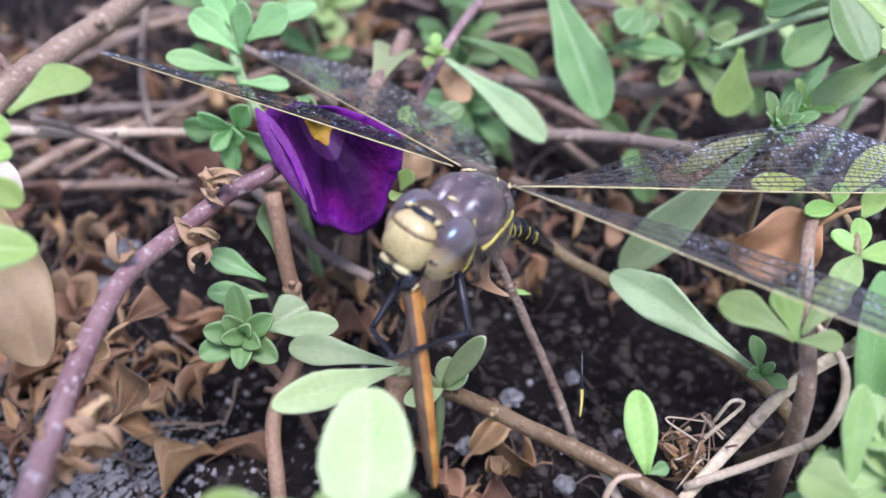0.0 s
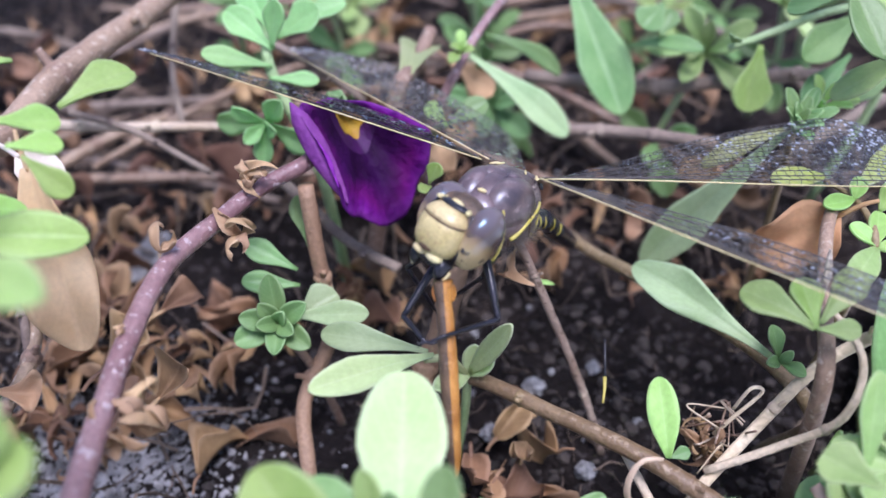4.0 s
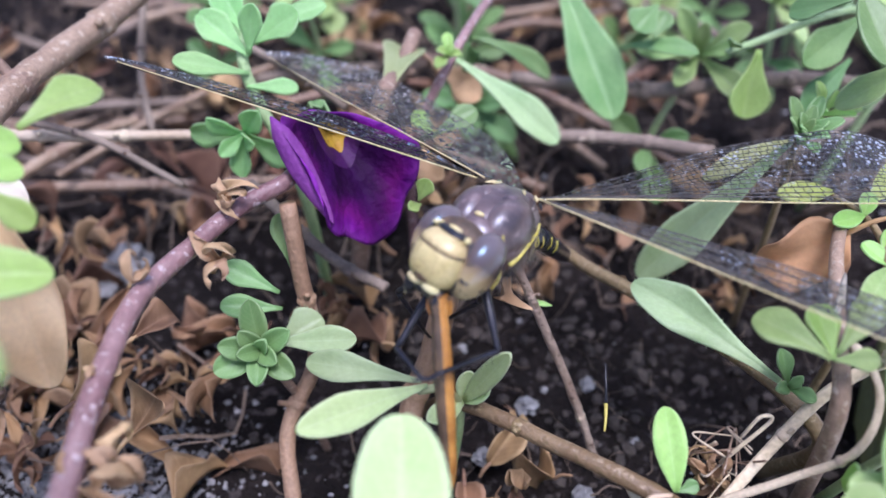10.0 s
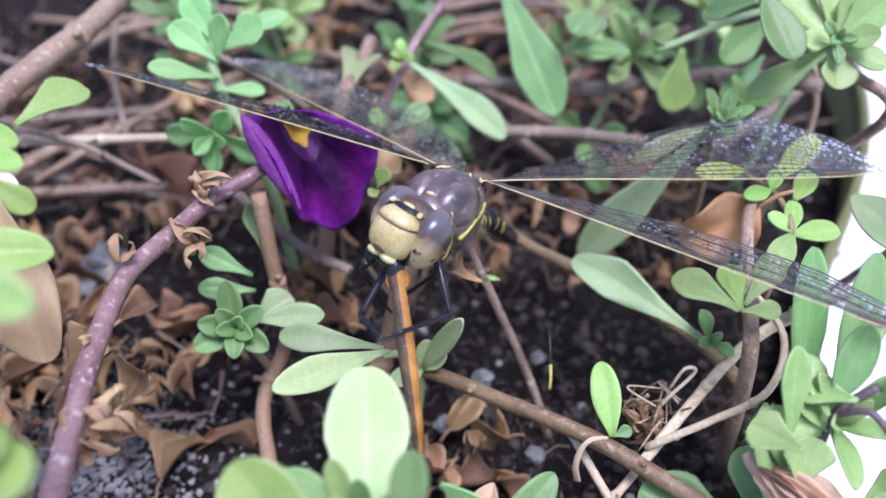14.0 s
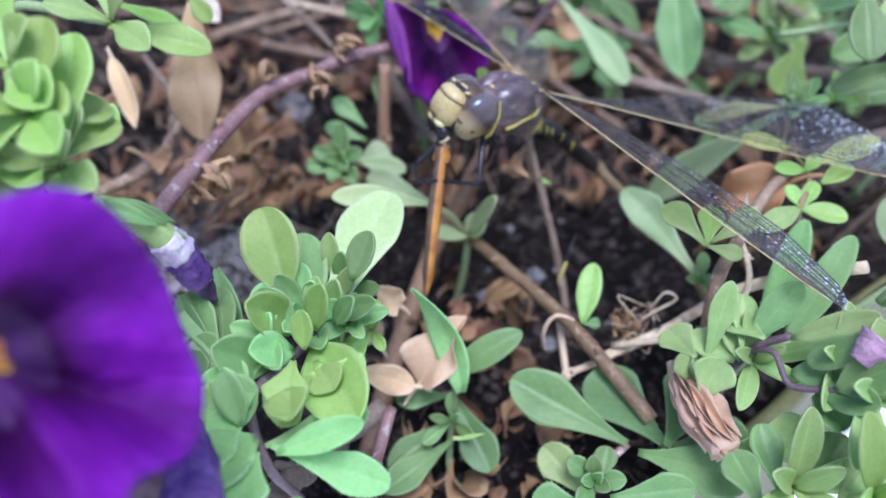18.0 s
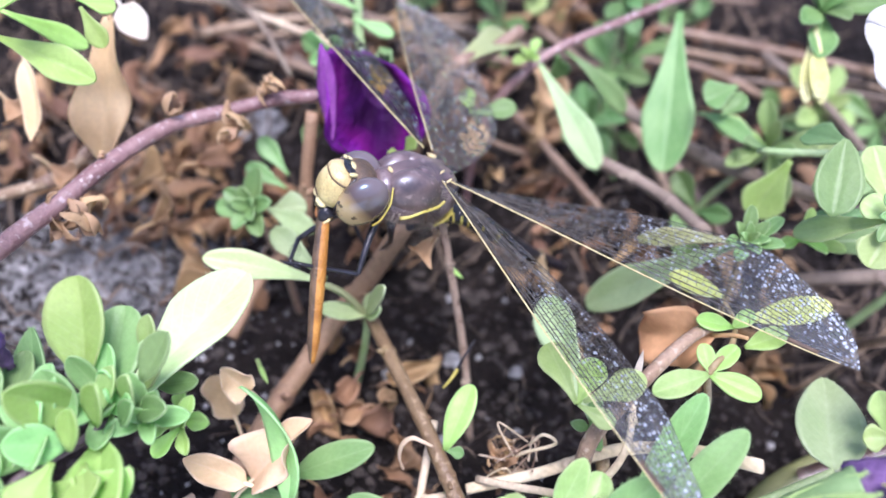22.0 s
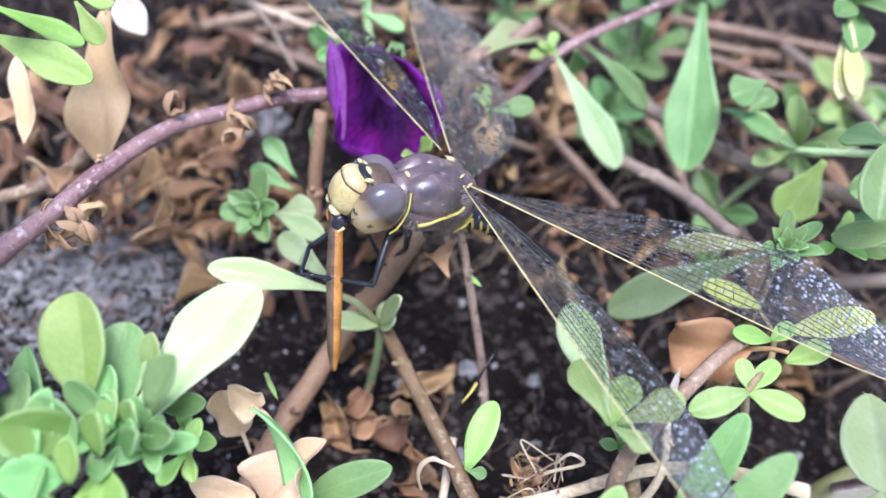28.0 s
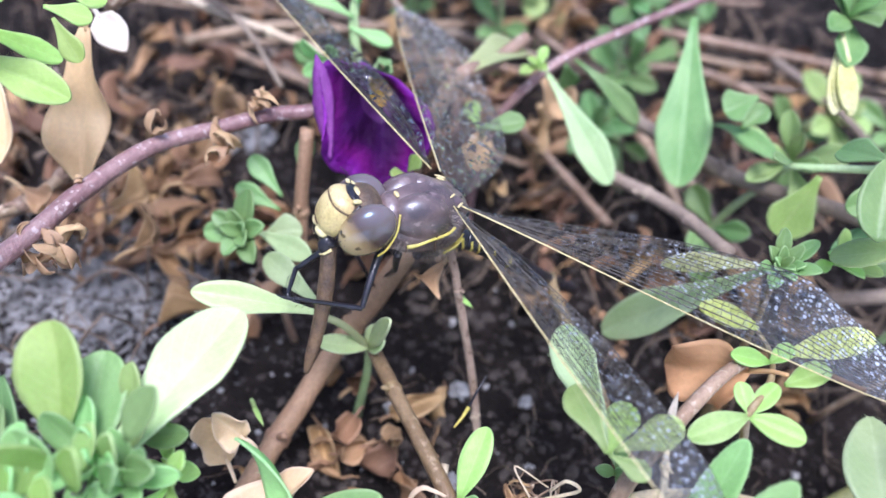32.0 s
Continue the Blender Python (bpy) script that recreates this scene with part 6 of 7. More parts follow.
sprig(fore, (-6.3, -37.2, 13.7), (0, -0.6, 0.8), 5, 6, 2.2, GREEN, 71)

low = thing("petunia_shoot", (14.0, -44.0, 2.0), "petunia shoot with glossy spoon-shaped leaves at the soil", "plant")
stalk(low, [(14.0, -44.0, -1.0), (15.4, -42.3, 13.7), (18.8, -38.5, 16.5)], 0.8, 0.6, PURPLE_STEM)
for base, tip, w, m in (((18.7, -39.0, 17.3), (1.7, -33.9, 21.5), 8.0, GREEN), ((24.1, -38.5, 17.3), (13.0, -28.4, 18.3), 9.0, DEEP), ((23.8, -39.6, 18.9), (28.3, -27.8, 21.0), 9.0, GREEN), ((24.6, -39.6, 19.1), (34.4, -39.4, 21.6), 9.0, DEEP), ((20.1, -41.0, 18.6), (34.0, -44.6, 21.7), 8.0, GREEN), ((13.8, -48.1, 17.1), (7.2, -43.1, 19.8), 5.4, FRESH), ((15.1, -46.7, 18.0), (15.8, -41.7, 20.0), 3.4, GREEN), ((14.5, -50.2, 18.3), (6.6, -51.1, 17.4), 7.0, GREEN), ((16.5, -48.8, 19.3), (26.8, -47.2, 21.8), 5.0, GREEN), ((36.0, -48.9, 25.7), (33.7, -40.5, 28.2), 4.4, GREEN), ((38.3, -49.0, 26.5), (43.3, -42.3, 30.4), 6.6, GREEN), ((33.7, -51.1, 26.1), (30.3, -44.4, 26.9), 5.0, GREEN), ((41.2, -51.1, 28.6), (46.1, -46.1, 31.5), 7.0, FRESH), ((31.9, -40.5, 22.6), (41.5, -39.6, 26.4), 7.0, FRESH)):
    leaf(low, base, tip, w, m)
sprig(low, (14.2, -47.2, 20.0), (0, -0.5, 0.85), 7, 5, 3.0, GREEN, 81)

side_low = thing("petunia_shoot", (36.0, -26.0, 2.0), "petunia shoot with buds on dark purple stalks", "plant")
stalk(side_low, [(36.0, -26.0, -2.0), (29.3, -35.1, 25.8), (32.0, -33.1, 33.5), (35.8, -33.3, 37.4)], 0.6, 0.5, DARK_STEM)
stalk(side_low, [(32.0, -33.1, 33.5), (33.9, -35.4, 36.2), (35.5, -39.1, 35.1), (38.5, -40.4, 36.4), (41.0, -41.3, 38.2)], 0.42, 0.42, DARK_STEM, label="bent dark flower stalk")
for base, tip, w, m in (((31.6, -32.7, 35.2), (36.3, -28.6, 42.2), 5.0, GREEN), ((30.1, -34.2, 32.1), (24.7, -30.0, 31.7), 4.4, FRESH), ((28.2, -36.3, 27.2), (26.3, -31.7, 30.5), 5.0, GREEN), ((30.8, -34.2, 32.3), (29.1, -29.1, 35.0), 4.0, GREEN), ((35.8, -33.6, 37.2), (43.6, -35.2, 44.8), 4.0, GREEN), ((36.2, -36.8, 34.5), (41.2, -38.7, 37.6), 5.0, GREEN), ((38.5, -40.4, 36.4), (43.6, -44.3, 39.7), 5.0, GREEN), ((38.2, -40.3, 35.1), (41.9, -43.7, 34.0), 5.0, GREEN), ((39.9, -41.2, 37.8), (44.4, -41.0, 42.8), 6.0, GREEN), ((43.1, -38.4, 44.4), (37.3, -37.1, 37.4), 4.6, GREEN)):
    leaf(side_low, base, tip, w * 0.82, FRESH if w < 4.5 else m, kind="obovate", hairs=70)
for p, q in (((41.2, -40.1, 42.0), (43.1, -38.4, 44.4)),):
    bm = bmesh.new()
    tube(bm, [p, Vector(p).lerp(Vector(q), 0.5), q], 1.2, 2.4, sides=12, rough=0.2)
    part("bud", bm, PINK_BUD, side_low, "closed dusky pink bud")
bm = bmesh.new()
tube(bm, [(48.1, -24.8, 36.3), (50.4, -24.1, 39.7), (53.2, -23.5, 43.3), (55.2, -22.6, 44.6)], 0.8, 2.2, sides=12, rough=0.12)
part("bud_tube", bm, GREEN, side_low, "hairy green flower tube")
bm = bmesh.new()
tube(bm, [(54.6, -21.9, 42.4), (58.8, -21.8, 45.1), (64.7, -23.6, 48.5)], 2.4, 3.6, sides=22, rough=0.12, pleat=0.14)
part("wilted_bloom", bm, WILTED_DARK, side_low, "wilted violet bloom")

for base, tip, w in (((48.0, -25.5, 37.0), (54.9, -22.5, 47.2), 2.2), ((48.4, -25.8, 38.2), (56.3, -24.6, 47.3), 2.4), ((48.1, -25.6, 37.0), (55.5, -26.1, 44.6), 2.2)):
    leaf(side_low, base, tip, w, FRESH, name="sepal", kind="lance", hairs=60)
leaf(side_low, (56.0, -23.9, 47.8), (62.7, -26.6, 50.7), 2.0, LEMON, name="petal", label="pale yellowish petal edge")
for at, n, ln, w, m, sd in (((-24.1, -31.8, 21.6), 6, 5.5, 2.8, LIME, 108),):
    sprig(front, at, (-0.1, -0.55, 0.8), n, ln, w, m, sd, spread=1.0)
for at, n, ln, w, m, sd in (((-46.3, -46.7, 70.4), 5, 11.0, 6.0, LIME, 111), ((-45.0, -47.6, 64.3), 5, 9.0, 5.0, FRESH, 112), ((-50.3, -42.5, 72.6), 4, 11.0, 6.0, LIME, 113), ((-46.5, -29.3, 70.7), 4, 10.0, 4.4, FRESH, 114)):
    sprig(left_plant, at, (0.1, -0.5, 0.85), n, ln, w, m, sd, spread=1.05)
for at, n, ln, w, m, sd in (((32.8, -32.3, 30.4), 6, 9.5, 2.9, FRESH, 121), ((41.2, -35.5, 36.2), 6, 9.0, 2.9, FRESH, 122), ((43.9, -40.8, 37.1), 5, 11.0, 3.8, FRESH, 123)):
    sprig(side_low, at, (0.1, -0.5, 0.85), n, ln, w, m, sd, spread=0.9, kind="obovate")
for at, n, ln, w, m, sd in (((36.8, -48.4, 27.5), 6, 13.0, 4.2, FRESH, 131), ((43.8, -51.2, 32.2), 6, 13.0, 4.4, LIME, 132)):
    sprig(low, at, (0.1, -0.5, 0.85), n, ln, w, m, sd, spread=0.9, kind="obovate")
leaf(branch, (-10.9, 13.3, 39.0), (-9.4, 13.9, 41.7), 2.6, LIME)
leaf(branch, (-10.8, 12.2, 39.3), (-12.5, 10.5, 40.3), 1.8, LIME)


white = thing("petunia_branch", (60.0, 28.0, 1.0), "petunia branch with an open white flower", "plant")
wf = (53.7, 32.9, 65.8)
stalk(white, [(60.0, 28.0, -5.0), (70.0, 30.0, 28.0), Vector(wf) + Vector((3, 8, -6))], 0.6, 0.5, BROWN_STEM)
corolla(white, wf, (-0.3, -0.75, 0.55), 7.4, 8.0, spin=0.4, mat=WHITE_PETAL, throat=LEMON, eye=0.05)


rim_shoot = thing("petunia_shoot", (62.0, 10.0, -2.0), "petunia shoot with lime leaves hanging over the planter's rim", "plant")
stalk(rim_shoot, [(60.0, 10.0, -6.0), (60.5, -11.6, 39.5), (61.0, -11.8, 45.0), (62.0, -11.2, 51.7)], 0.8, 0.7, PURPLE_STEM)
for base, tip, w, m in (((60.4, -11.7, 40.7), (60.4, -7.2, 52.1), 5.4, FRESH), ((59.7, -11.2, 39.6), (57.0, -8.6, 43.9), 3.6, FRESH), ((60.3, -12.3, 40.2), (62.4, -14.9, 42.8), 4.2, LIME), ((60.1, -11.7, 40.6), (56.9, -12.8, 40.1), 3.4, FRESH), ((61.1, -12.0, 44.8), (64.2, -14.3, 46.8), 5.0, FRESH), ((60.3, -27.2, 43.0), (63.2, -24.6, 48.6), 5.0, FRESH), ((55.7, -27.7, 38.8), (52.3, -24.3, 37.8), 4.6, FRESH), ((56.7, -28.5, 39.7), (58.8, -25.9, 43.5), 5.4, LIME), ((61.7, -29.5, 44.5), (57.6, -28.2, 44.0), 5.0, FRESH)):
    leaf(rim_shoot, base, tip, w, m)
stalk(rim_shoot, [(60.5, -11.6, 39.5), (60.2, -20.2, 40.4), (58.5, -28.6, 41.5), (61.8, -30.0, 44.2)], 0.6, 0.6, GREEN_STEM)


far_rosette = thing("petunia_shoot", (70.0, 42.0, -2.0), "petunia shoot with a rosette of soft green leaves", "plant")
stalk(far_rosette, [(66.0, 42.0, -4.0), (64.0, 8.3, 39.2), (59.3, 12.0, 46.5), (55.9, 13.6, 51.1)], 1.0, 0.7, BROWN_STEM)
for tip, w in (((51.4, 14.7, 51.5), 4.0), ((54.1, 7.9, 47.1), 5.6), ((59.4, 9.4, 53.9), 4.6), ((51.1, 21.4, 55.4), 5.6), ((57.5, 21.1, 58.9), 5.6), ((61.9, 13.4, 56.8), 5.6), ((46.1, 16.5, 42.0), 4.0), ((61.5, 8.7, 49.0), 4.4), ((59.2, 16.2, 57.5), 4.0)):
    leaf(far_rosette, (55.7, 13.6, 50.9), tip, w, FRESH)
sprig(far_rosette, (55.2, 13.2, 51.7), (-0.1, -0.7, 0.7), 5, 4.0, 2.0, GREEN, 401)


def build_back_plants():
    """Soft green shoots farther back."""
    rng = random.Random(33)
    for k in range(16):
        x, y = (rng.uniform(28, 100), rng.uniform(45, 120)) if k < 6 else (rng.uniform(-60, 25), rng.uniform(75, 150))
        z = rng.uniform(12, 32)
        if not in_pot(x, y, 10):
            continue
        ob = thing("petunia_shoot", (x, y, 1), "green petunia shoot among dry stems in the back", "plant", "shoots in the back")
        p = [(x, y, -1), (x + rng.uniform(-4, 4), y + rng.uniform(-4, 4), z * 0.5), (x + rng.uniform(-8, 8), y + rng.uniform(-6, 2), z)]
        stalk(ob, p, 0.8, 0.6, GREEN_STEM, sides=6)
        sprig(ob, p[2], (rng.uniform(-0.4, 0.4), -0.5, 0.8), 8, rng.uniform(9, 14), rng.uniform(4, 6.5), rng.choice((GREEN, GREEN, FRESH, DEEP, OLIVE)), 200 + k, spread=1.1)
        sprig(ob, p[1], (rng.uniform(-0.6, 0.6), -0.6, 0.5), 4, rng.uniform(9, 13), rng.uniform(4, 6), GREEN, 300 + k, spread=1.2)


build_back_plants()

# ---- dry leaves that can be told apart ----


def lone_leaf(name, label, base, tip, width, mat, **shape):
    ob = thing(name, base, label, "leaf", "fallen leaves")
    bm = bmesh.new()
    leaf_mesh(bm, base, tip, width, **shape)
    part("blade", bm, mat, ob)
    bm = bmesh.new()
    b, d = Vector(base), (Vector(base) - Vector(tip)).normalized()
    tube(bm, [b + d * -0.5, b + d * width * 0.3 + Vector((0, 0, 0.4)), b + d * width * 0.55], 0.35, 0.25, sides=6)
    part("leaf_stalk", bm, mat, ob)
    return ob


lone_leaf("dry_leaf", "hanging pale brown dry leaf", (-56.4, 7.5, 53.4), (-55.2, -1.6, 33.2), 7.8, PARCHMENT, kind="obovate", wave=0.55, bend=1.0, cup=0.2, curl=0.25, nu=12, nv=24, up=(0.15, -0.7, 0.7))
lone_leaf("dry_leaf", "crisp cream-coloured dry leaf", (-60.0, 14.0, 51.0), (-55.0, 12.5, 47.2), 5.0, CREAM, wave=0.3, kind="oval")
lone_leaf("dry_leaf", "wavy tan dry leaf beside the side shoot", (39.4, -1.6, 36.8), (30.3, 1.6, 29.8), 8.6, AMBER, wave=0.5, bend=1.2, cup=0.25, kind="oval", nu=10, nv=18, up=(0.2, -0.7, 0.6))
lone_leaf("dry_leaf", "pale peach-coloured dry leaf on a brown stem", (-11.6, -35.0, 18.6), (-5.8, -28.2, 27.0), 7.2, BLUSH, wave=0.7, bend=1.6, cup=0.3, twist=0.4, kind="oval", nu=12, nv=24)
lone_leaf("dry_leaf", "curled peach-brown dry leaf", (-11.8, -36.1, 19.3), (-20.5, -37.2, 22.8), 4.2, BLUSH, wave=0.5, curl=0.8, kind="oval", nu=10, nv=16)
lone_leaf("dry_leaf", "small pinkish dry leaf", (-16.0, -27.0, 25.9), (-19.4, -27.5, 29.9), 4.2, BLUSH, wave=0.5, cup=0.4, kind="oval", nu=8, nv=14)
lone_leaf("dry_leaf", "pale curled dry leaf on the soil", (-20.3, -25.9, 15.3), (-25.4, -21.7, 19.9), 5.0, BLUSH, wave=0.7, curl=1.2, kind="oval", cup=0.4, nu=10, nv=18)
withered = thing("withered_flower", (30.5, -43.6, 26.3), "crumpled brown withered flower hanging in the leaves", "flower")
bm = bmesh.new()
tube(bm, [(22.9, -32.2, 28.0), (24.3, -35.8, 26.8), (26.9, -39.0, 26.2), (29.9, -43.8, 26.0)], 0.5, 1.7, sides=16, rough=0.35, pleat=0.3)
part("flower_tube", bm, BLUSH_DRY, withered, "twisted brown flower tube")
wilt_rng = random.Random(41)
a0, a1 = Vector((23.2, -33.0, 28.0)), Vector((30.2, -44.2, 26.2))
for k in range(13):
    turn = 2 * math.pi * k / 13
    out = Vector((0.85 * math.cos(turn), 0.55 * math.cos(turn), math.sin(turn)))
    leaf(withered, a0.lerp(a1, wilt_rng.uniform(0.05, 0.3)) + out * 0.6, a0.lerp(a1, wilt_rng.uniform(0.85, 1.08)) + out * wilt_rng.uniform(1.0, 2.1), wilt_rng.uniform(1.3, 2.2), BLUSH_DRY, name="petal", kind="lance", up=out, wave=0.5, cup=0.8, twist=wilt_rng.uniform(-0.9, 0.9), curl=wilt_rng.uniform(-0.5, 0.5), nu=6, nv=16, thick=0.16, seed=k)
strip = thing("dry_strip", (8.5, -25.0, 25.8), "thin pale dry strip curling down from a twig", "leaf", "fallen leaves")
stalk(strip, [(9.6, -24.6, 25.2), (8.2, -25.0, 26.2), (6.8, -25.0, 26.0), (5.7, -25.3, 24.2), (5.4, -25.6, 21.6), (5.9, -25.6, 18.8)], 0.2, 0.46, BLUSH, name="ribbon", flat=0.35, sides=10, rough=0.2)
lone_leaf("dry_leaf", "brown dry leaf below the dragonfly", (-1.4, 4.0, 33.5), (-4.2, 0.4, 29.8), 4.0, TAN, wave=1.0, curl=2.0, cup=0.6, twist=1.0, nu=8, nv=14)
lone_leaf("dry_leaf", "orange-brown dry leaf behind the flower", (-8.6, 40.5, 27.3), (-4.5, 32.3, 23.3), 5.4, TAN, wave=0.7, curl=1.0, kind="lance")
lone_leaf("dry_leaf", "tan dry leaf behind the shoot", (-2.3, 53.9, 34.1), (5.3, 51.4, 27.8), 7.0, TAN, wave=0.4)

lone_leaf("dry_leaf", "pale curled dry leaf at the planter's side", (-70.1, 1.8, 45.1), (-63.5, -4.9, 34.6), 3.4, BLUSH, wave=0.3, curl=1.0, cup=0.4, kind="lance", nu=8, nv=16)
lone_leaf("dry_leaf", "tan curled dry leaf at the planter's side", (-73.6, -1.3, 38.9), (-68.8, -2.0, 36.1), 6.0, TAN, wave=0.7, curl=1.4, cup=0.4, nu=8, nv=16)
lone_leaf("dry_leaf", "tan crumpled dry leaf on a stem", (-66.9, -3.4, 29.4), (-60.9, -3.2, 26.8), 5.0, TAN, wave=0.8, curl=1.4, cup=0.5, nu=8, nv=16)
lone_leaf("dry_leaf", "brown rolled dry leaf on the soil", (-56.6, 2.2, 24.1), (-51.1, 8.5, 24.8), 6.5, DRY, wave=0.4, curl=1.6, cup=0.5, nu=8, nv=16)
lone_leaf("dry_leaf", "brown rolled dry leaf on the soil", (-49.9, -1.9, 21.4), (-44.4, 3.3, 24.2), 6.5, DRY, wave=0.4, curl=1.9, cup=0.6, nu=8, nv=16)
lone_leaf("dry_leaf", "brown rolled dry leaf on the soil", (-50.1, 11.8, 23.9), (-43.5, 15.8, 25.7), 5.5, DRY, wave=0.5, curl=-1.6, cup=0.5, nu=8, nv=16)

rng = random.Random(52)
for p in ((-17.7, 1.2, 5.0), (-5.8, -4.1, 4.0), (-7.1, -10.9, 5.0), (-13.8, -2.0, 4.0), (-3.0, -9.0, 6.0), (-10.0, -8.0, 7.0)):
    d = Vector((rng.uniform(-1, 1), rng.uniform(-1, 1), rng.uniform(0.0, 0.9))).normalized() * rng.uniform(7, 11)
    lone_leaf("dry_leaf", "tan curled dry leaf below the plants", p, Vector(p) + d, rng.uniform(3.0, 4.6), DRY, wave=0.6, curl=rng.choice((-1, 1)) * rng.uniform(1.5, 3.5), cup=0.6, twist=rng.uniform(-2, 2), nu=8, nv=16, kind="oval", thick=0.16)

# ---- twigs and straws ----


def twig(label, pts, r0, r1, mat, name="twig", **k):
    ob = thing(name, pts[0], label, "twig", "twigs and dry stems")
    stalk(ob, pts, r0, r1, mat, name="wood", **k)
    line = curve_points(pts, 6)
    rng = random.Random(int(abs(pts[0][0]) * 31))
    for f in (0.35, 0.7):
        p = line[int(f * (len(line) - 1))]
        bm = bmesh.new()
        ball(bm, p, (r0 * 1.25, r0 * 1.2, r0 * 1.1), u=10, v=8, lump=0.2)
        d = Vector([rng.uniform(-1, 1), rng.uniform(-1, 0.2), rng.uniform(0, 1)]).normalized()
        tube(bm, [p, p + d * r0 * 1.6, p + d * r0 * 2.3], r0 * 0.5, r0 * 0.3, sides=6, steps=2, rough=0.3)
        part("knot", bm, mat, ob)
    return ob


twig("smooth light brown twig lying across the soil", [(-14.0, 4.0, 8.0), (-9.4, -3.2, 18.5), (0.0, -13.2, 21.0), (9.0, -22.4, 22.0), (15.5, -29.0, 20.5), (21.8, -35.4, 18.6)], 1.0, 1.15, OLIVE_STEM, sides=10, rough=0.12)
twig("rough upright dry twig behind the dragonfly", [(-3.0, 6.0, 40.0), (-0.5, 4.0, 34.0), (2.0, 2.0, 27.0), (5.9, -1.2, 15.4), (8.5, -4.5, 6.0), (10.0, -6.0, -1.0)], 0.6, 0.6, TAN_STEM, sides=10, rough=0.35)
twig("pale dry straw bent to a sharp angle", [(7.2, -17.4, 19.2), (9.5, -28.0, 16.8), (10.2, -27.8, 17.1), (14.3, -25.1, 17.2)], 0.6, 0.55, STRAW)
twig("thick brown stem under the dragonfly", [(-8.0, 8.0, 30.0), (-12.0, 3.0, 21.0), (-15.6, -0.4, 14.3), (-17.0, -12.0, 12.0), (-18.5, -24.0, 9.0), (-20.0, -38.0, 1.0)], 1.6, 1.7, RUST_STEM, sides=12, rough=0.12)
twig("upright brown stem among dry leaves", [(-27.0, 14.0, 41.0), (-27.0, 11.0, 32.0), (-27.0, 7.0, 20.0), (-32.1, 1.2, 12.9), (-32.4, -9.0, 8.1)], 1.1, 1.1, RUST_STEM, sides=10, rough=0.1)
twig("pale flat straw across the soil", [(14.9, -24.8, 18.1), (23.7, -19.3, 19.8), (32.0, -16.1, 26.1), (40.1, -16.1, 31.3), (47.2, -19.2, 37.4)], 0.75, 0.9, STRAW, name="straw", flat=0.6)
twig("thin curved straw rising to a wing tip", [(15.9, -23.4, 19.2), (23.6, -24.6, 24.0), (29.4, -25.4, 29.0), (32.5, -21.2, 33.7), (31.6, -12.9, 35.0), (31.2, -12.9, 38.0)], 0.55, 0.4, STRAW, name="straw")
lone_leaf("straw_tip", "torn white straw end standing beside a wing", (31.3, -13.2, 36.6), (31.0, -12.4, 42.2), 0.9, CREAM, kind="lance", thick=0.3, wave=0.3)
twig("grey-brown stem crossing in the back", [(-65.6, 22.1, 47.6), (-60.4, 37.4, 48.4), (-52.1, 55.8, 46.8), (-46.1, 68.5, 46.8)], 1.9, 2.0, BROWN_STEM, sides=10, rough=0.15)
twig("yellowish dry stem in the back", [(-77.3, 42.4, 40.5), (-63.3, 45.6, 35.0), (-52.4, 47.6, 31.9), (-39.8, 49.0, 29.1)], 0.9, 0.8, STRAW)
twig("thin forked straw among dry stems", [(-63.8, 44.9, 38.2), (-54.9, 43.4, 34.3), (-43.0, 34.5, 30.6)], 0.6, 0.5, GREY_STEM)
twig("thin upright straw in the back", [(-48.8, 77.0, 42.1), (-51.2, 65.8, 32.0), (-50.2, 56.7, 26.0)], 0.7, 0.6, GREY_STEM)
twig("thin dry stem behind the flower", [(-32.1, 56.6, 40.0), (-24.8, 51.2, 37.2), (-17.7, 43.1, 34.6)], 0.7, 0.6, GREY_STEM)
twig("brown stem along the soil", [(13.8, 62.8, 23.5), (34.2, 49.7, 25.9), (56.2, 41.5, 29.9), (66.6, 26.4, 34.6)], 1.4, 1.3, GREY_STEM, rough=0.15)
twig("brown stem along the soil", [(13.3, 44.5, 23.4), (26.0, 39.0, 24.4), (36.2, 27.2, 28.4)], 1.2, 1.1, GREY_STEM, rough=0.15)
twig("brown stem along the soil", [(-33.8, 36.8, 27.5), (-23.5, 22.3, 23.7), (-16.2, 14.3, 23.4)], 0.9, 0.8, GREY_STEM, rough=0.15)

twig("tan dry stem lying over the soil", [(-73.7, -10.1, 25.1), (-67.4, -4.1, 26.2), (-64.3, 2.4, 28.3), (-63.5, 11.6, 32.6)], 1.1, 0.9, BROWN_STEM, rough=0.2)
twig("thin forked dry stem", [(-64.3, 2.4, 28.3), (-66.1, 9.4, 33.2), (-73.3, 15.7, 37.1)], 0.7, 0.5, GREY_STEM, rough=0.2)

twig("thick rough grey-brown stem lying on the soil", [(-24.5, -60.6, 25.9), (-22.6, -54.9, 24.1), (-20.2, -49.1, 22.5), (-15.6, -41.7, 20.8)], 1.7, 1.5, GREY_STEM, sides=12, rough=0.3)
twig("short tan straw standing on the soil", [(-20.8, -46.0, 21.5), (-19.0, -49.5, 21.7), (-16.7, -53.7, 21.6)], 0.55, 0.5, STRAW)
twig("dark purple stem across the planter's rim", [(-14.1, -41.9, 21.5), (-14.4, -51.5, 21.0), (-15.0, -62.2, 20.9), (-14.5, -67.0, 21.2)], 0.9, 0.9, PURPLE_STEM)

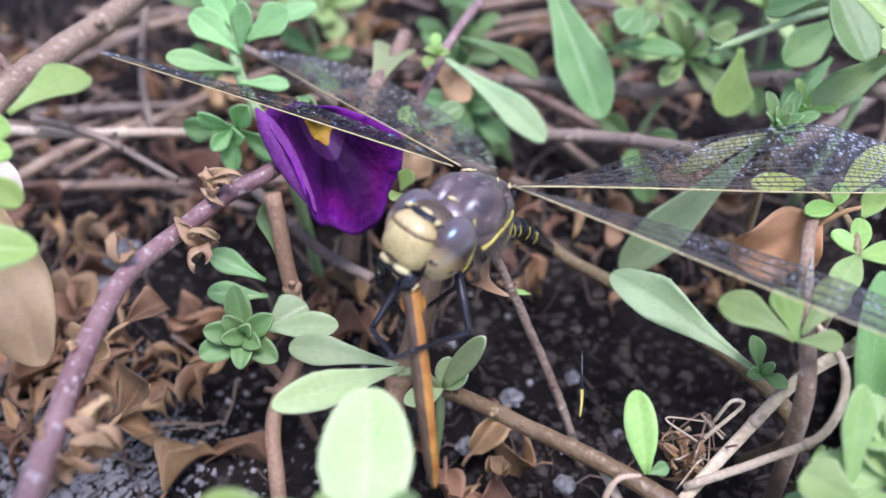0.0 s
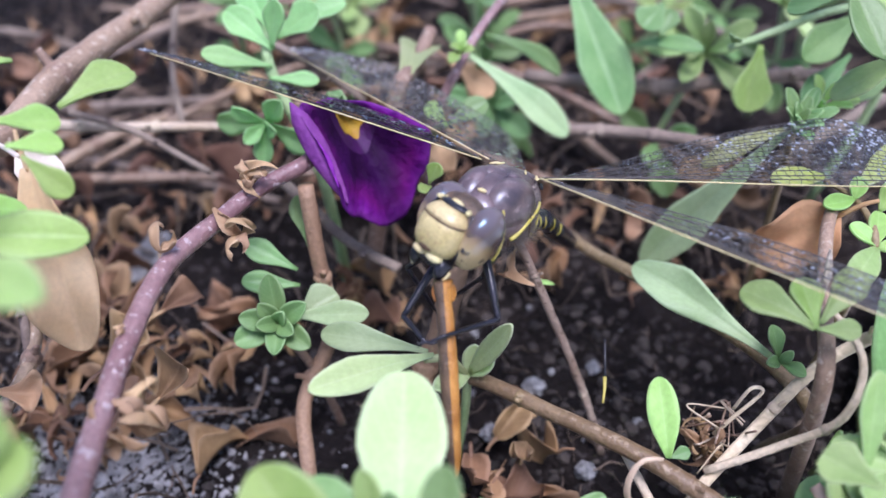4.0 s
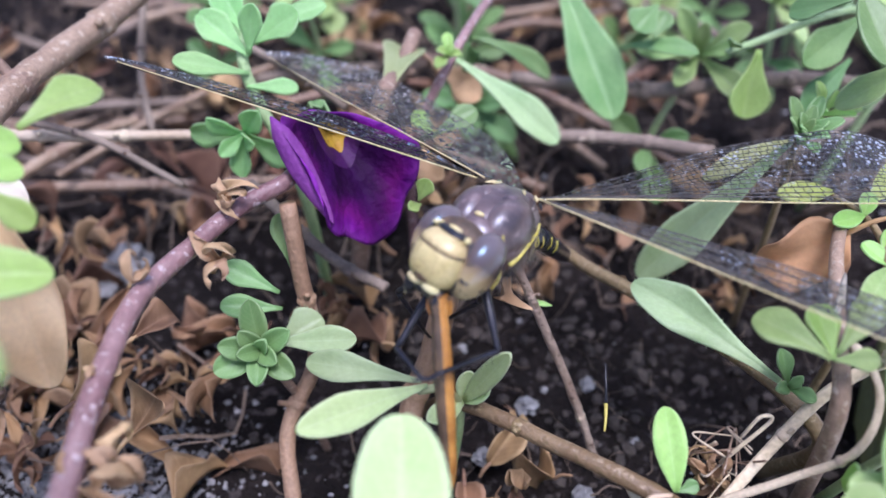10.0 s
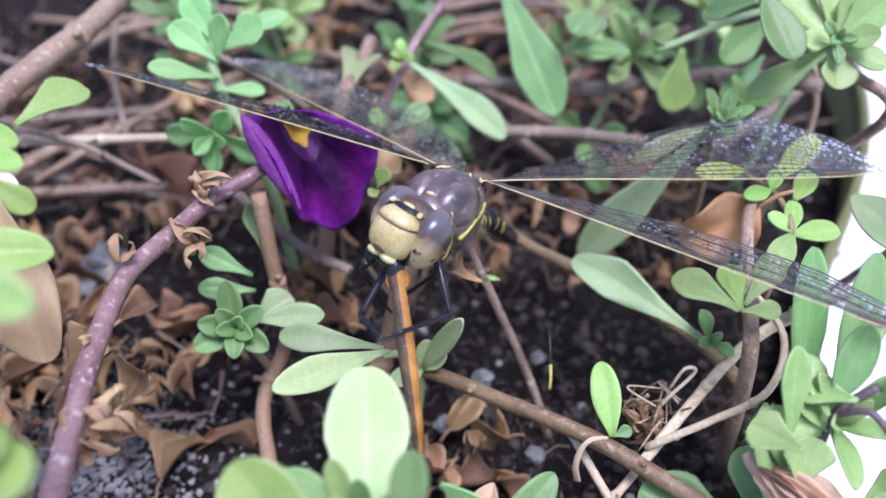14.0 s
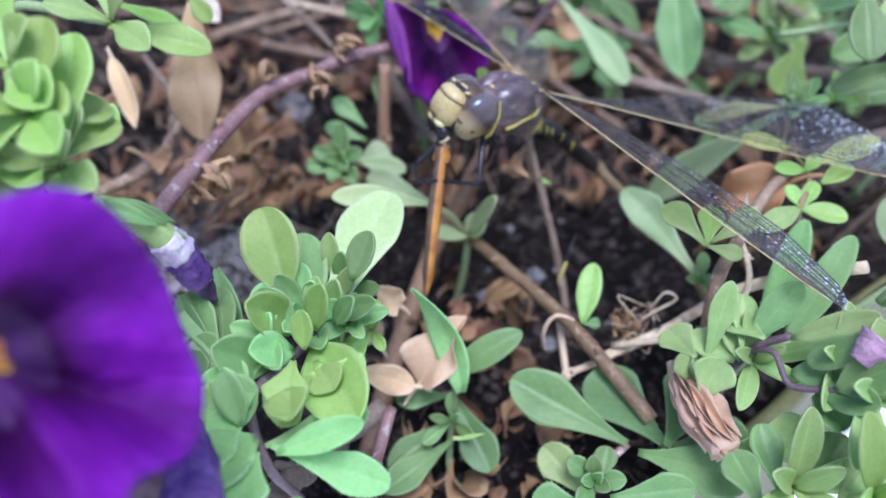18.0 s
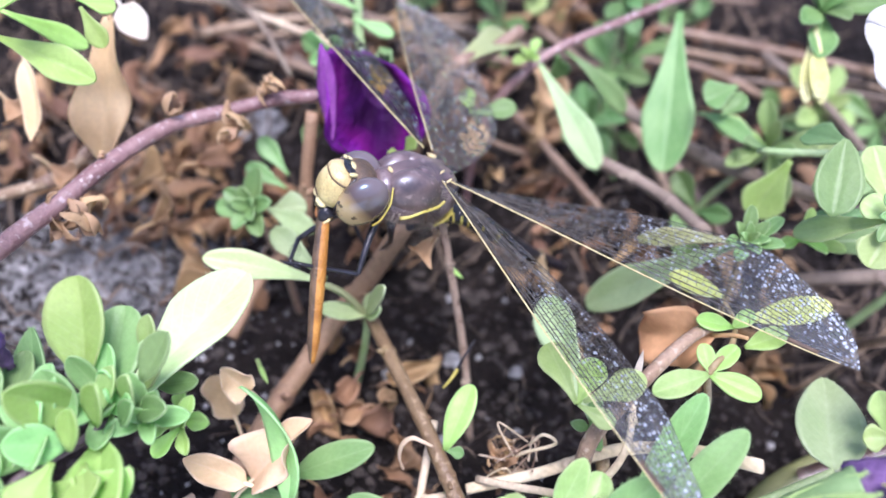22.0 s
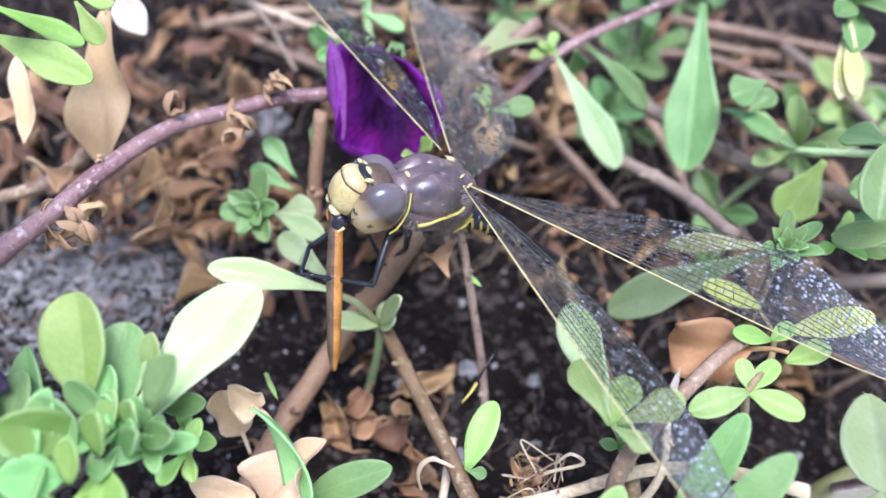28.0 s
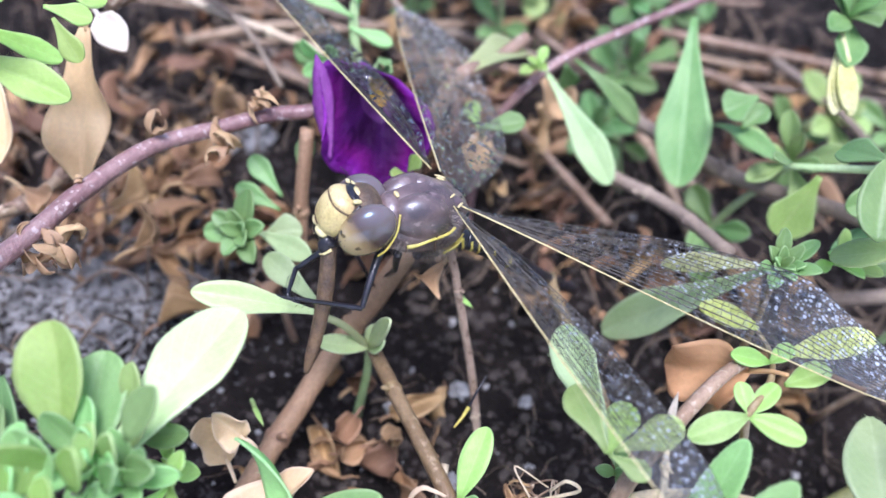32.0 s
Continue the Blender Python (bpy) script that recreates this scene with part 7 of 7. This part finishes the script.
tangle = thing("dry_tangle", (19.0, -19.0, 12.0), "tangle of fine curled dry tendrils", "plant debris")
rng = random.Random(77)
c = Vector((19.0, -18.5, 19.0))
dry_tuft(tangle, c - Vector((0.5, 0, 1.0)), 3.6, 8, 78, mat=DRY, lean=(-0.3, -0.4, 0.5))
dry_tuft(tangle, c - Vector((1.0, 0, 3.0)), 4.0, 5, 79, mat=DRY, lean=(0.2, -0.4, -0.3))
for k in range(16):
    p = [c + Vector([rng.uniform(-3.6, 3.6) for _ in range(3)]) for _ in range(3)]
    stalk(tangle, p, 0.16, 0.1, STRAW if k % 3 == 0 else BROWN_STEM, name="tendril", sides=5)
stalk(tangle, [c, c + Vector((2, 0, 3)), (24.3, -17.8, 25.1), (22.5, -18.0, 26.5), (21.0, -18.0, 23.0)], 0.28, 0.2, STRAW, name="tendril", sides=6)

seedling = thing("seedling", (11.0, -23.4, 22.0), "single small lime green leaf on a twig", "plant")
leaf(seedling, (11.0, -23.2, 23.0), (11.7, -15.8, 28.6), 3.7, LIME, up=(-0.2, -0.8, 0.5), kind="obovate")
leaf(seedling, (11.0, -23.2, 23.0), (13.5, -23.0, 23.5), 1.8, GREEN)
for p, q in (((-19.6, -19.4, 20.8), (-17.0, -21.4, 19.8)), ((-4.7, -43.0, 18.1), (-0.9, -41.7, 18.6)), ((1.6, 2.7, 28.6), (3.7, 1.7, 28.5))):
    lone_leaf("petal_shred", "small yellow slip fallen on the plants", p, q, 0.7, LIME, kind="lance", thick=0.25)

stub = thing("leg_stub", (8.2, -7.2, 25.0), "torn thin leg of the prey, black above and yellow below", "insect leg")
stalk(stub, [(8.6, -5.6, 24.6), (8.0, -8.0, 23.4), (7.6, -9.6, 22.0)], 0.16, 0.2, BLACK, name="dark_joint", sides=6)
stalk(stub, [(7.6, -9.6, 22.0), (7.2, -11.0, 21.2), (6.6, -12.5, 20.6)], 0.26, 0.14, YELLOW, name="yellow_joint", sides=6)

# ---- litter of brown curled leaves ----


def bare(x, y):
    """Whether a place is bare soil, with no litter on it."""
    return (1 < x < 36 and -13 < y < 26) or math.hypot((x + 41) / 23, (y - 42) / 13) < 1 or math.hypot((x - 25) / 24, (y - 60) / 12) < 1 or math.hypot((x + 28) / 12, (y - 9) / 13) < 1


def build_litter():
    rng = random.Random(9)
    kinds = []
    for k in range(9):
        ob = thing("dry_leaf", (0, 0, 0), "brown curled dry leaf on the soil", "leaf", "leaf litter")
        bm = bmesh.new()
        length = rng.uniform(11, 18)
        leaf_mesh(bm, (0, -length / 2, 0), (0, length / 2, 0), rng.uniform(2.6, 4.4), up=(0, 0, 1), kind=("lance", "oval", "lance")[k % 3], wave=rng.uniform(0.4, 1.0), curl=rng.choice((-1, 1)) * rng.uniform(1.6, 4.2), twist=rng.uniform(-4.0, 4.0), cup=rng.uniform(0.5, 1.2), thick=0.16, nu=8, nv=16, seed=k)
        part("blade", bm, DRY, ob)
        bm = bmesh.new()
        tube(bm, [(0, -length / 2, 0), (0.6, -length * 0.6, 0.6), (1.6, -length * 0.72, 0.4)], 0.32, 0.2, sides=5, steps=3)
        part("leaf_stalk", bm, DRY, ob)
        kinds.append(ob)
    spots = []
    for _ in range(70):
        spots.append((rng.uniform(-78, -14), rng.uniform(0, 62), rng.uniform(1, 9)))
    for _ in range(60):
        spots.append((rng.uniform(-75, -18), rng.uniform(8, 48), rng.uniform(2, 12)))
    for _ in range(34):
        spots.append((rng.uniform(-150, -70), rng.uniform(5, 110), rng.uniform(1, 10)))
    for _ in range(46):
        spots.append((rng.uniform(-19, 14), rng.uniform(-34, -4), rng.uniform(0.5, 3.5)))
    for _ in range(30):
        spots.append((rng.uniform(-60, 60), rng.uniform(50, 130), rng.uniform(1, 10)))
    for _ in range(34):
        spots.append((rng.uniform(-2, 60), rng.uniform(20, 60), rng.uniform(1, 6)))
    for _ in range(16):
        spots.append((rng.uniform(-15, 10), rng.uniform(-46, -28), rng.uniform(1, 4)))
    for _ in range(14):
        spots.append((rng.uniform(-14, 1), rng.uniform(-16, 2), rng.uniform(1, 8)))
    spots = [p for n, p in enumerate(spots) if (n % 5 < 2 or not (-19 < p[0] < 14 and -34 < p[1] < 2)) and in_pot(p[0], p[1], 6) and not bare(p[0], p[1])]
    for n, (x, y, z) in enumerate(spots):
        m = pose(x * MM, y * MM, (soil_height(x, y) + z) * MM, rng.uniform(-60, 60), rng.uniform(-60, 60), rng.uniform(0, 360)) @ Matrix.Scale(rng.uniform(0.55, 1.0), 4)
        if n < len(kinds):
            kinds[n].matrix_world = m
        else:
            copy_thing(kinds[n % len(kinds)], m)
    # the deep litter farther off, past counting
    far = [(rng.uniform(-110, 60), rng.uniform(36, 130), rng.uniform(1, 15)) for _ in range(190)] + [(rng.uniform(-110, -48), rng.uniform(4, 50), rng.uniform(1, 8)) for _ in range(40)]
    verts, faces, uvs = [], [], []
    for n, (x, y, z) in enumerate(far):
        if not in_pot(x, y, 6) or bare(x, y):
            continue
        me = kinds[n % len(kinds)].children[0].data
        m = pose(x * MM, y * MM, (soil_height(x, y) + z) * MM, rng.uniform(-70, 70), rng.uniform(-70, 70), rng.uniform(0, 360)) @ Matrix.Scale(rng.uniform(0.5, 1.2), 4)
        n0 = len(verts)
        verts += [m @ v.co for v in me.vertices]
        faces += [[n0 + i for i in f.vertices] for f in me.polygons]
        uvs += [d.uv.copy() for d in me.uv_layers[0].data]
    me = bpy.data.meshes.new("leaf_litter")
    me.from_pydata(verts, [], faces)
    layer = me.uv_layers.new(name="UVMap")
    for d, q in zip(layer.data, uvs):
        d.uv = q
    me.polygons.foreach_set("use_smooth", [True] * len(me.polygons))
    me.materials.append(LITTER)
    tagged(new("leaf_litter", me), "deep brown litter of curled dry leaves", "leaf litter", kind="stuff")


build_litter()


def build_back_stems():
    """Old dry stems that lie crossed behind the plants."""
    rng = random.Random(15)
    for k in range(30):
        x, y = rng.uniform(-110, 80), rng.uniform(48, 150)
        a = rng.uniform(-1.1, 1.1)
        d = Vector((math.cos(a), math.sin(a), 0)) * rng.uniform(18, 40)
        if not (in_pot(x + d.x, y + d.y) and in_pot(x - d.x, y - d.y)):
            continue
        z = rng.uniform(2, 14)
        p = Vector((x, y, z))
        twig("old grey-brown dry stem on the soil", [p - d, p + Vector((0, rng.uniform(-4, 4), rng.uniform(-2, 4))), p + d + Vector((0, 0, rng.uniform(-8, 2)))], rng.uniform(0.6, 1.4), rng.uniform(0.5, 1.1), rng.choice((GREY_STEM, BROWN_STEM)), sides=7, rough=0.2)


build_back_stems()


def build_stones():
    rng = random.Random(4)
    for p, r in (((-60.0, 50.0, 3.0), 4.0), ((-66.0, 47.0, 2.0), 3.2), ((-6.0, -2.0, 3.0), 1.6), ((2.5, 6.0, 2.0), 1.7), ((13.0, 9.0, 0.5), 1.2), ((17.0, -2.0, -0.5), 1.0), ((6.5, -9.5, 0.5), 1.5)):
        ob = thing("pebble", p, "grey rounded pebble in the soil", "stone", "pebbles")
        bm = bmesh.new()
        ball(bm, p, (r, r * 0.85, r * 0.8), u=40, v=28, lump=0.5)
        for v in bm.verts:
            v.co += (v.co - Vector(p)) * (0.22 * noise.noise(v.co * 0.35) + 0.16 * noise.noise(v.co * 0.9))
        part("stone", bm, PEBBLE, ob)


build_stones()


def prey_pose(top, bottom, roll, length=21.6):
    """The prey hangs from the jaws: its lower end is at bottom, and what is above the jaws is already in the mouth."""
    top, bottom = Vector(top), Vector(bottom)
    d = (bottom - top).normalized()
    q = (-d).to_track_quat("Z", "Y").to_matrix().to_4x4()
    return Matrix.Translation((bottom - d * length) * MM) @ q @ pose(0, 0, 0, 0, 0, roll)


def motions():
    rows = [
        (0, (-12.4, -10.6, 43.6), (-12.8, -22.5, 26.5), 0),
        (3, (-12.4, -10.6, 43.6), (-13.4, -22.5, 26.5), 0),
        (6, (-12.4, -10.6, 43.6), (-14.8, -27.3, 30.3), 0),
        (9, (-12.4, -10.6, 43.6), (-13.6, -19.5, 26.7), 0),
        (13, (-12.4, -10.6, 43.6), (-13.3, -23.6, 29.1), 0),
        (14.5, (-12.4, -10.6, 43.6), (-13.3, -23.6, 28.5), 0),
        (17, (-12.4, -10.6, 43.6), (-12.8, -23.5, 27.0), 0),
        (19, (-12.4, -10.6, 43.6), (-11.0, -28.0, 30.2), 0),
        (20.5, (-12.4, -10.6, 43.6), (-8.3, -22.8, 28.7), 0),
        (23, (-12.4, -10.6, 43.6), (-9.2, -21.9, 30.0), 0),
        (26.5, (-12.4, -10.6, 43.6), (-6.4, -20.5, 30.0), 0),
        (28, (-12.4, -10.6, 43.6), (-8.8, -19.9, 29.2), 0),
        (29, (-12.4, -10.6, 43.6), (-12.6, -16.5, 30.0), 0),
        (30, (-12.4, -10.6, 43.6), (-10.6, -19.8, 29.2), 0),
        (30.5, (-12.4, -10.6, 43.6), (-11.2, -19.0, 29.2), 60),
        (31, (-12.4, -10.6, 43.6), (-12.0, -18.0, 29.4), 120),
        (32, (-12.4, -10.6, 43.6), (-12.0, -17.6, 29.6), 120),
    ]
    walk(PREY, [(t, prey_pose(a, b, r + 92)) for t, a, b, r in rows])
    at = HEAD.location.copy()
    nods = [(0, -9, 2, -8), (3, -8, 2, -8), (6, -9, 3, -9), (9, -8, 2, -8), (13, -9, 2, -8), (15, -8, 2, -9), (17, -4, 2, -10), (18.5, -2, 2, -11), (20, 0, 2, -12), (23, 0, 2, -11), (27, -1, 2, -12), (28, 1, 2, -11), (30, -1, 1, -12), (32, 0, 2, -11)]
    walk(HEAD, [(t, Matrix.Translation(at) @ pose(0, 0, 0, a, b, c)) for t, a, b, c in nods])


motions()
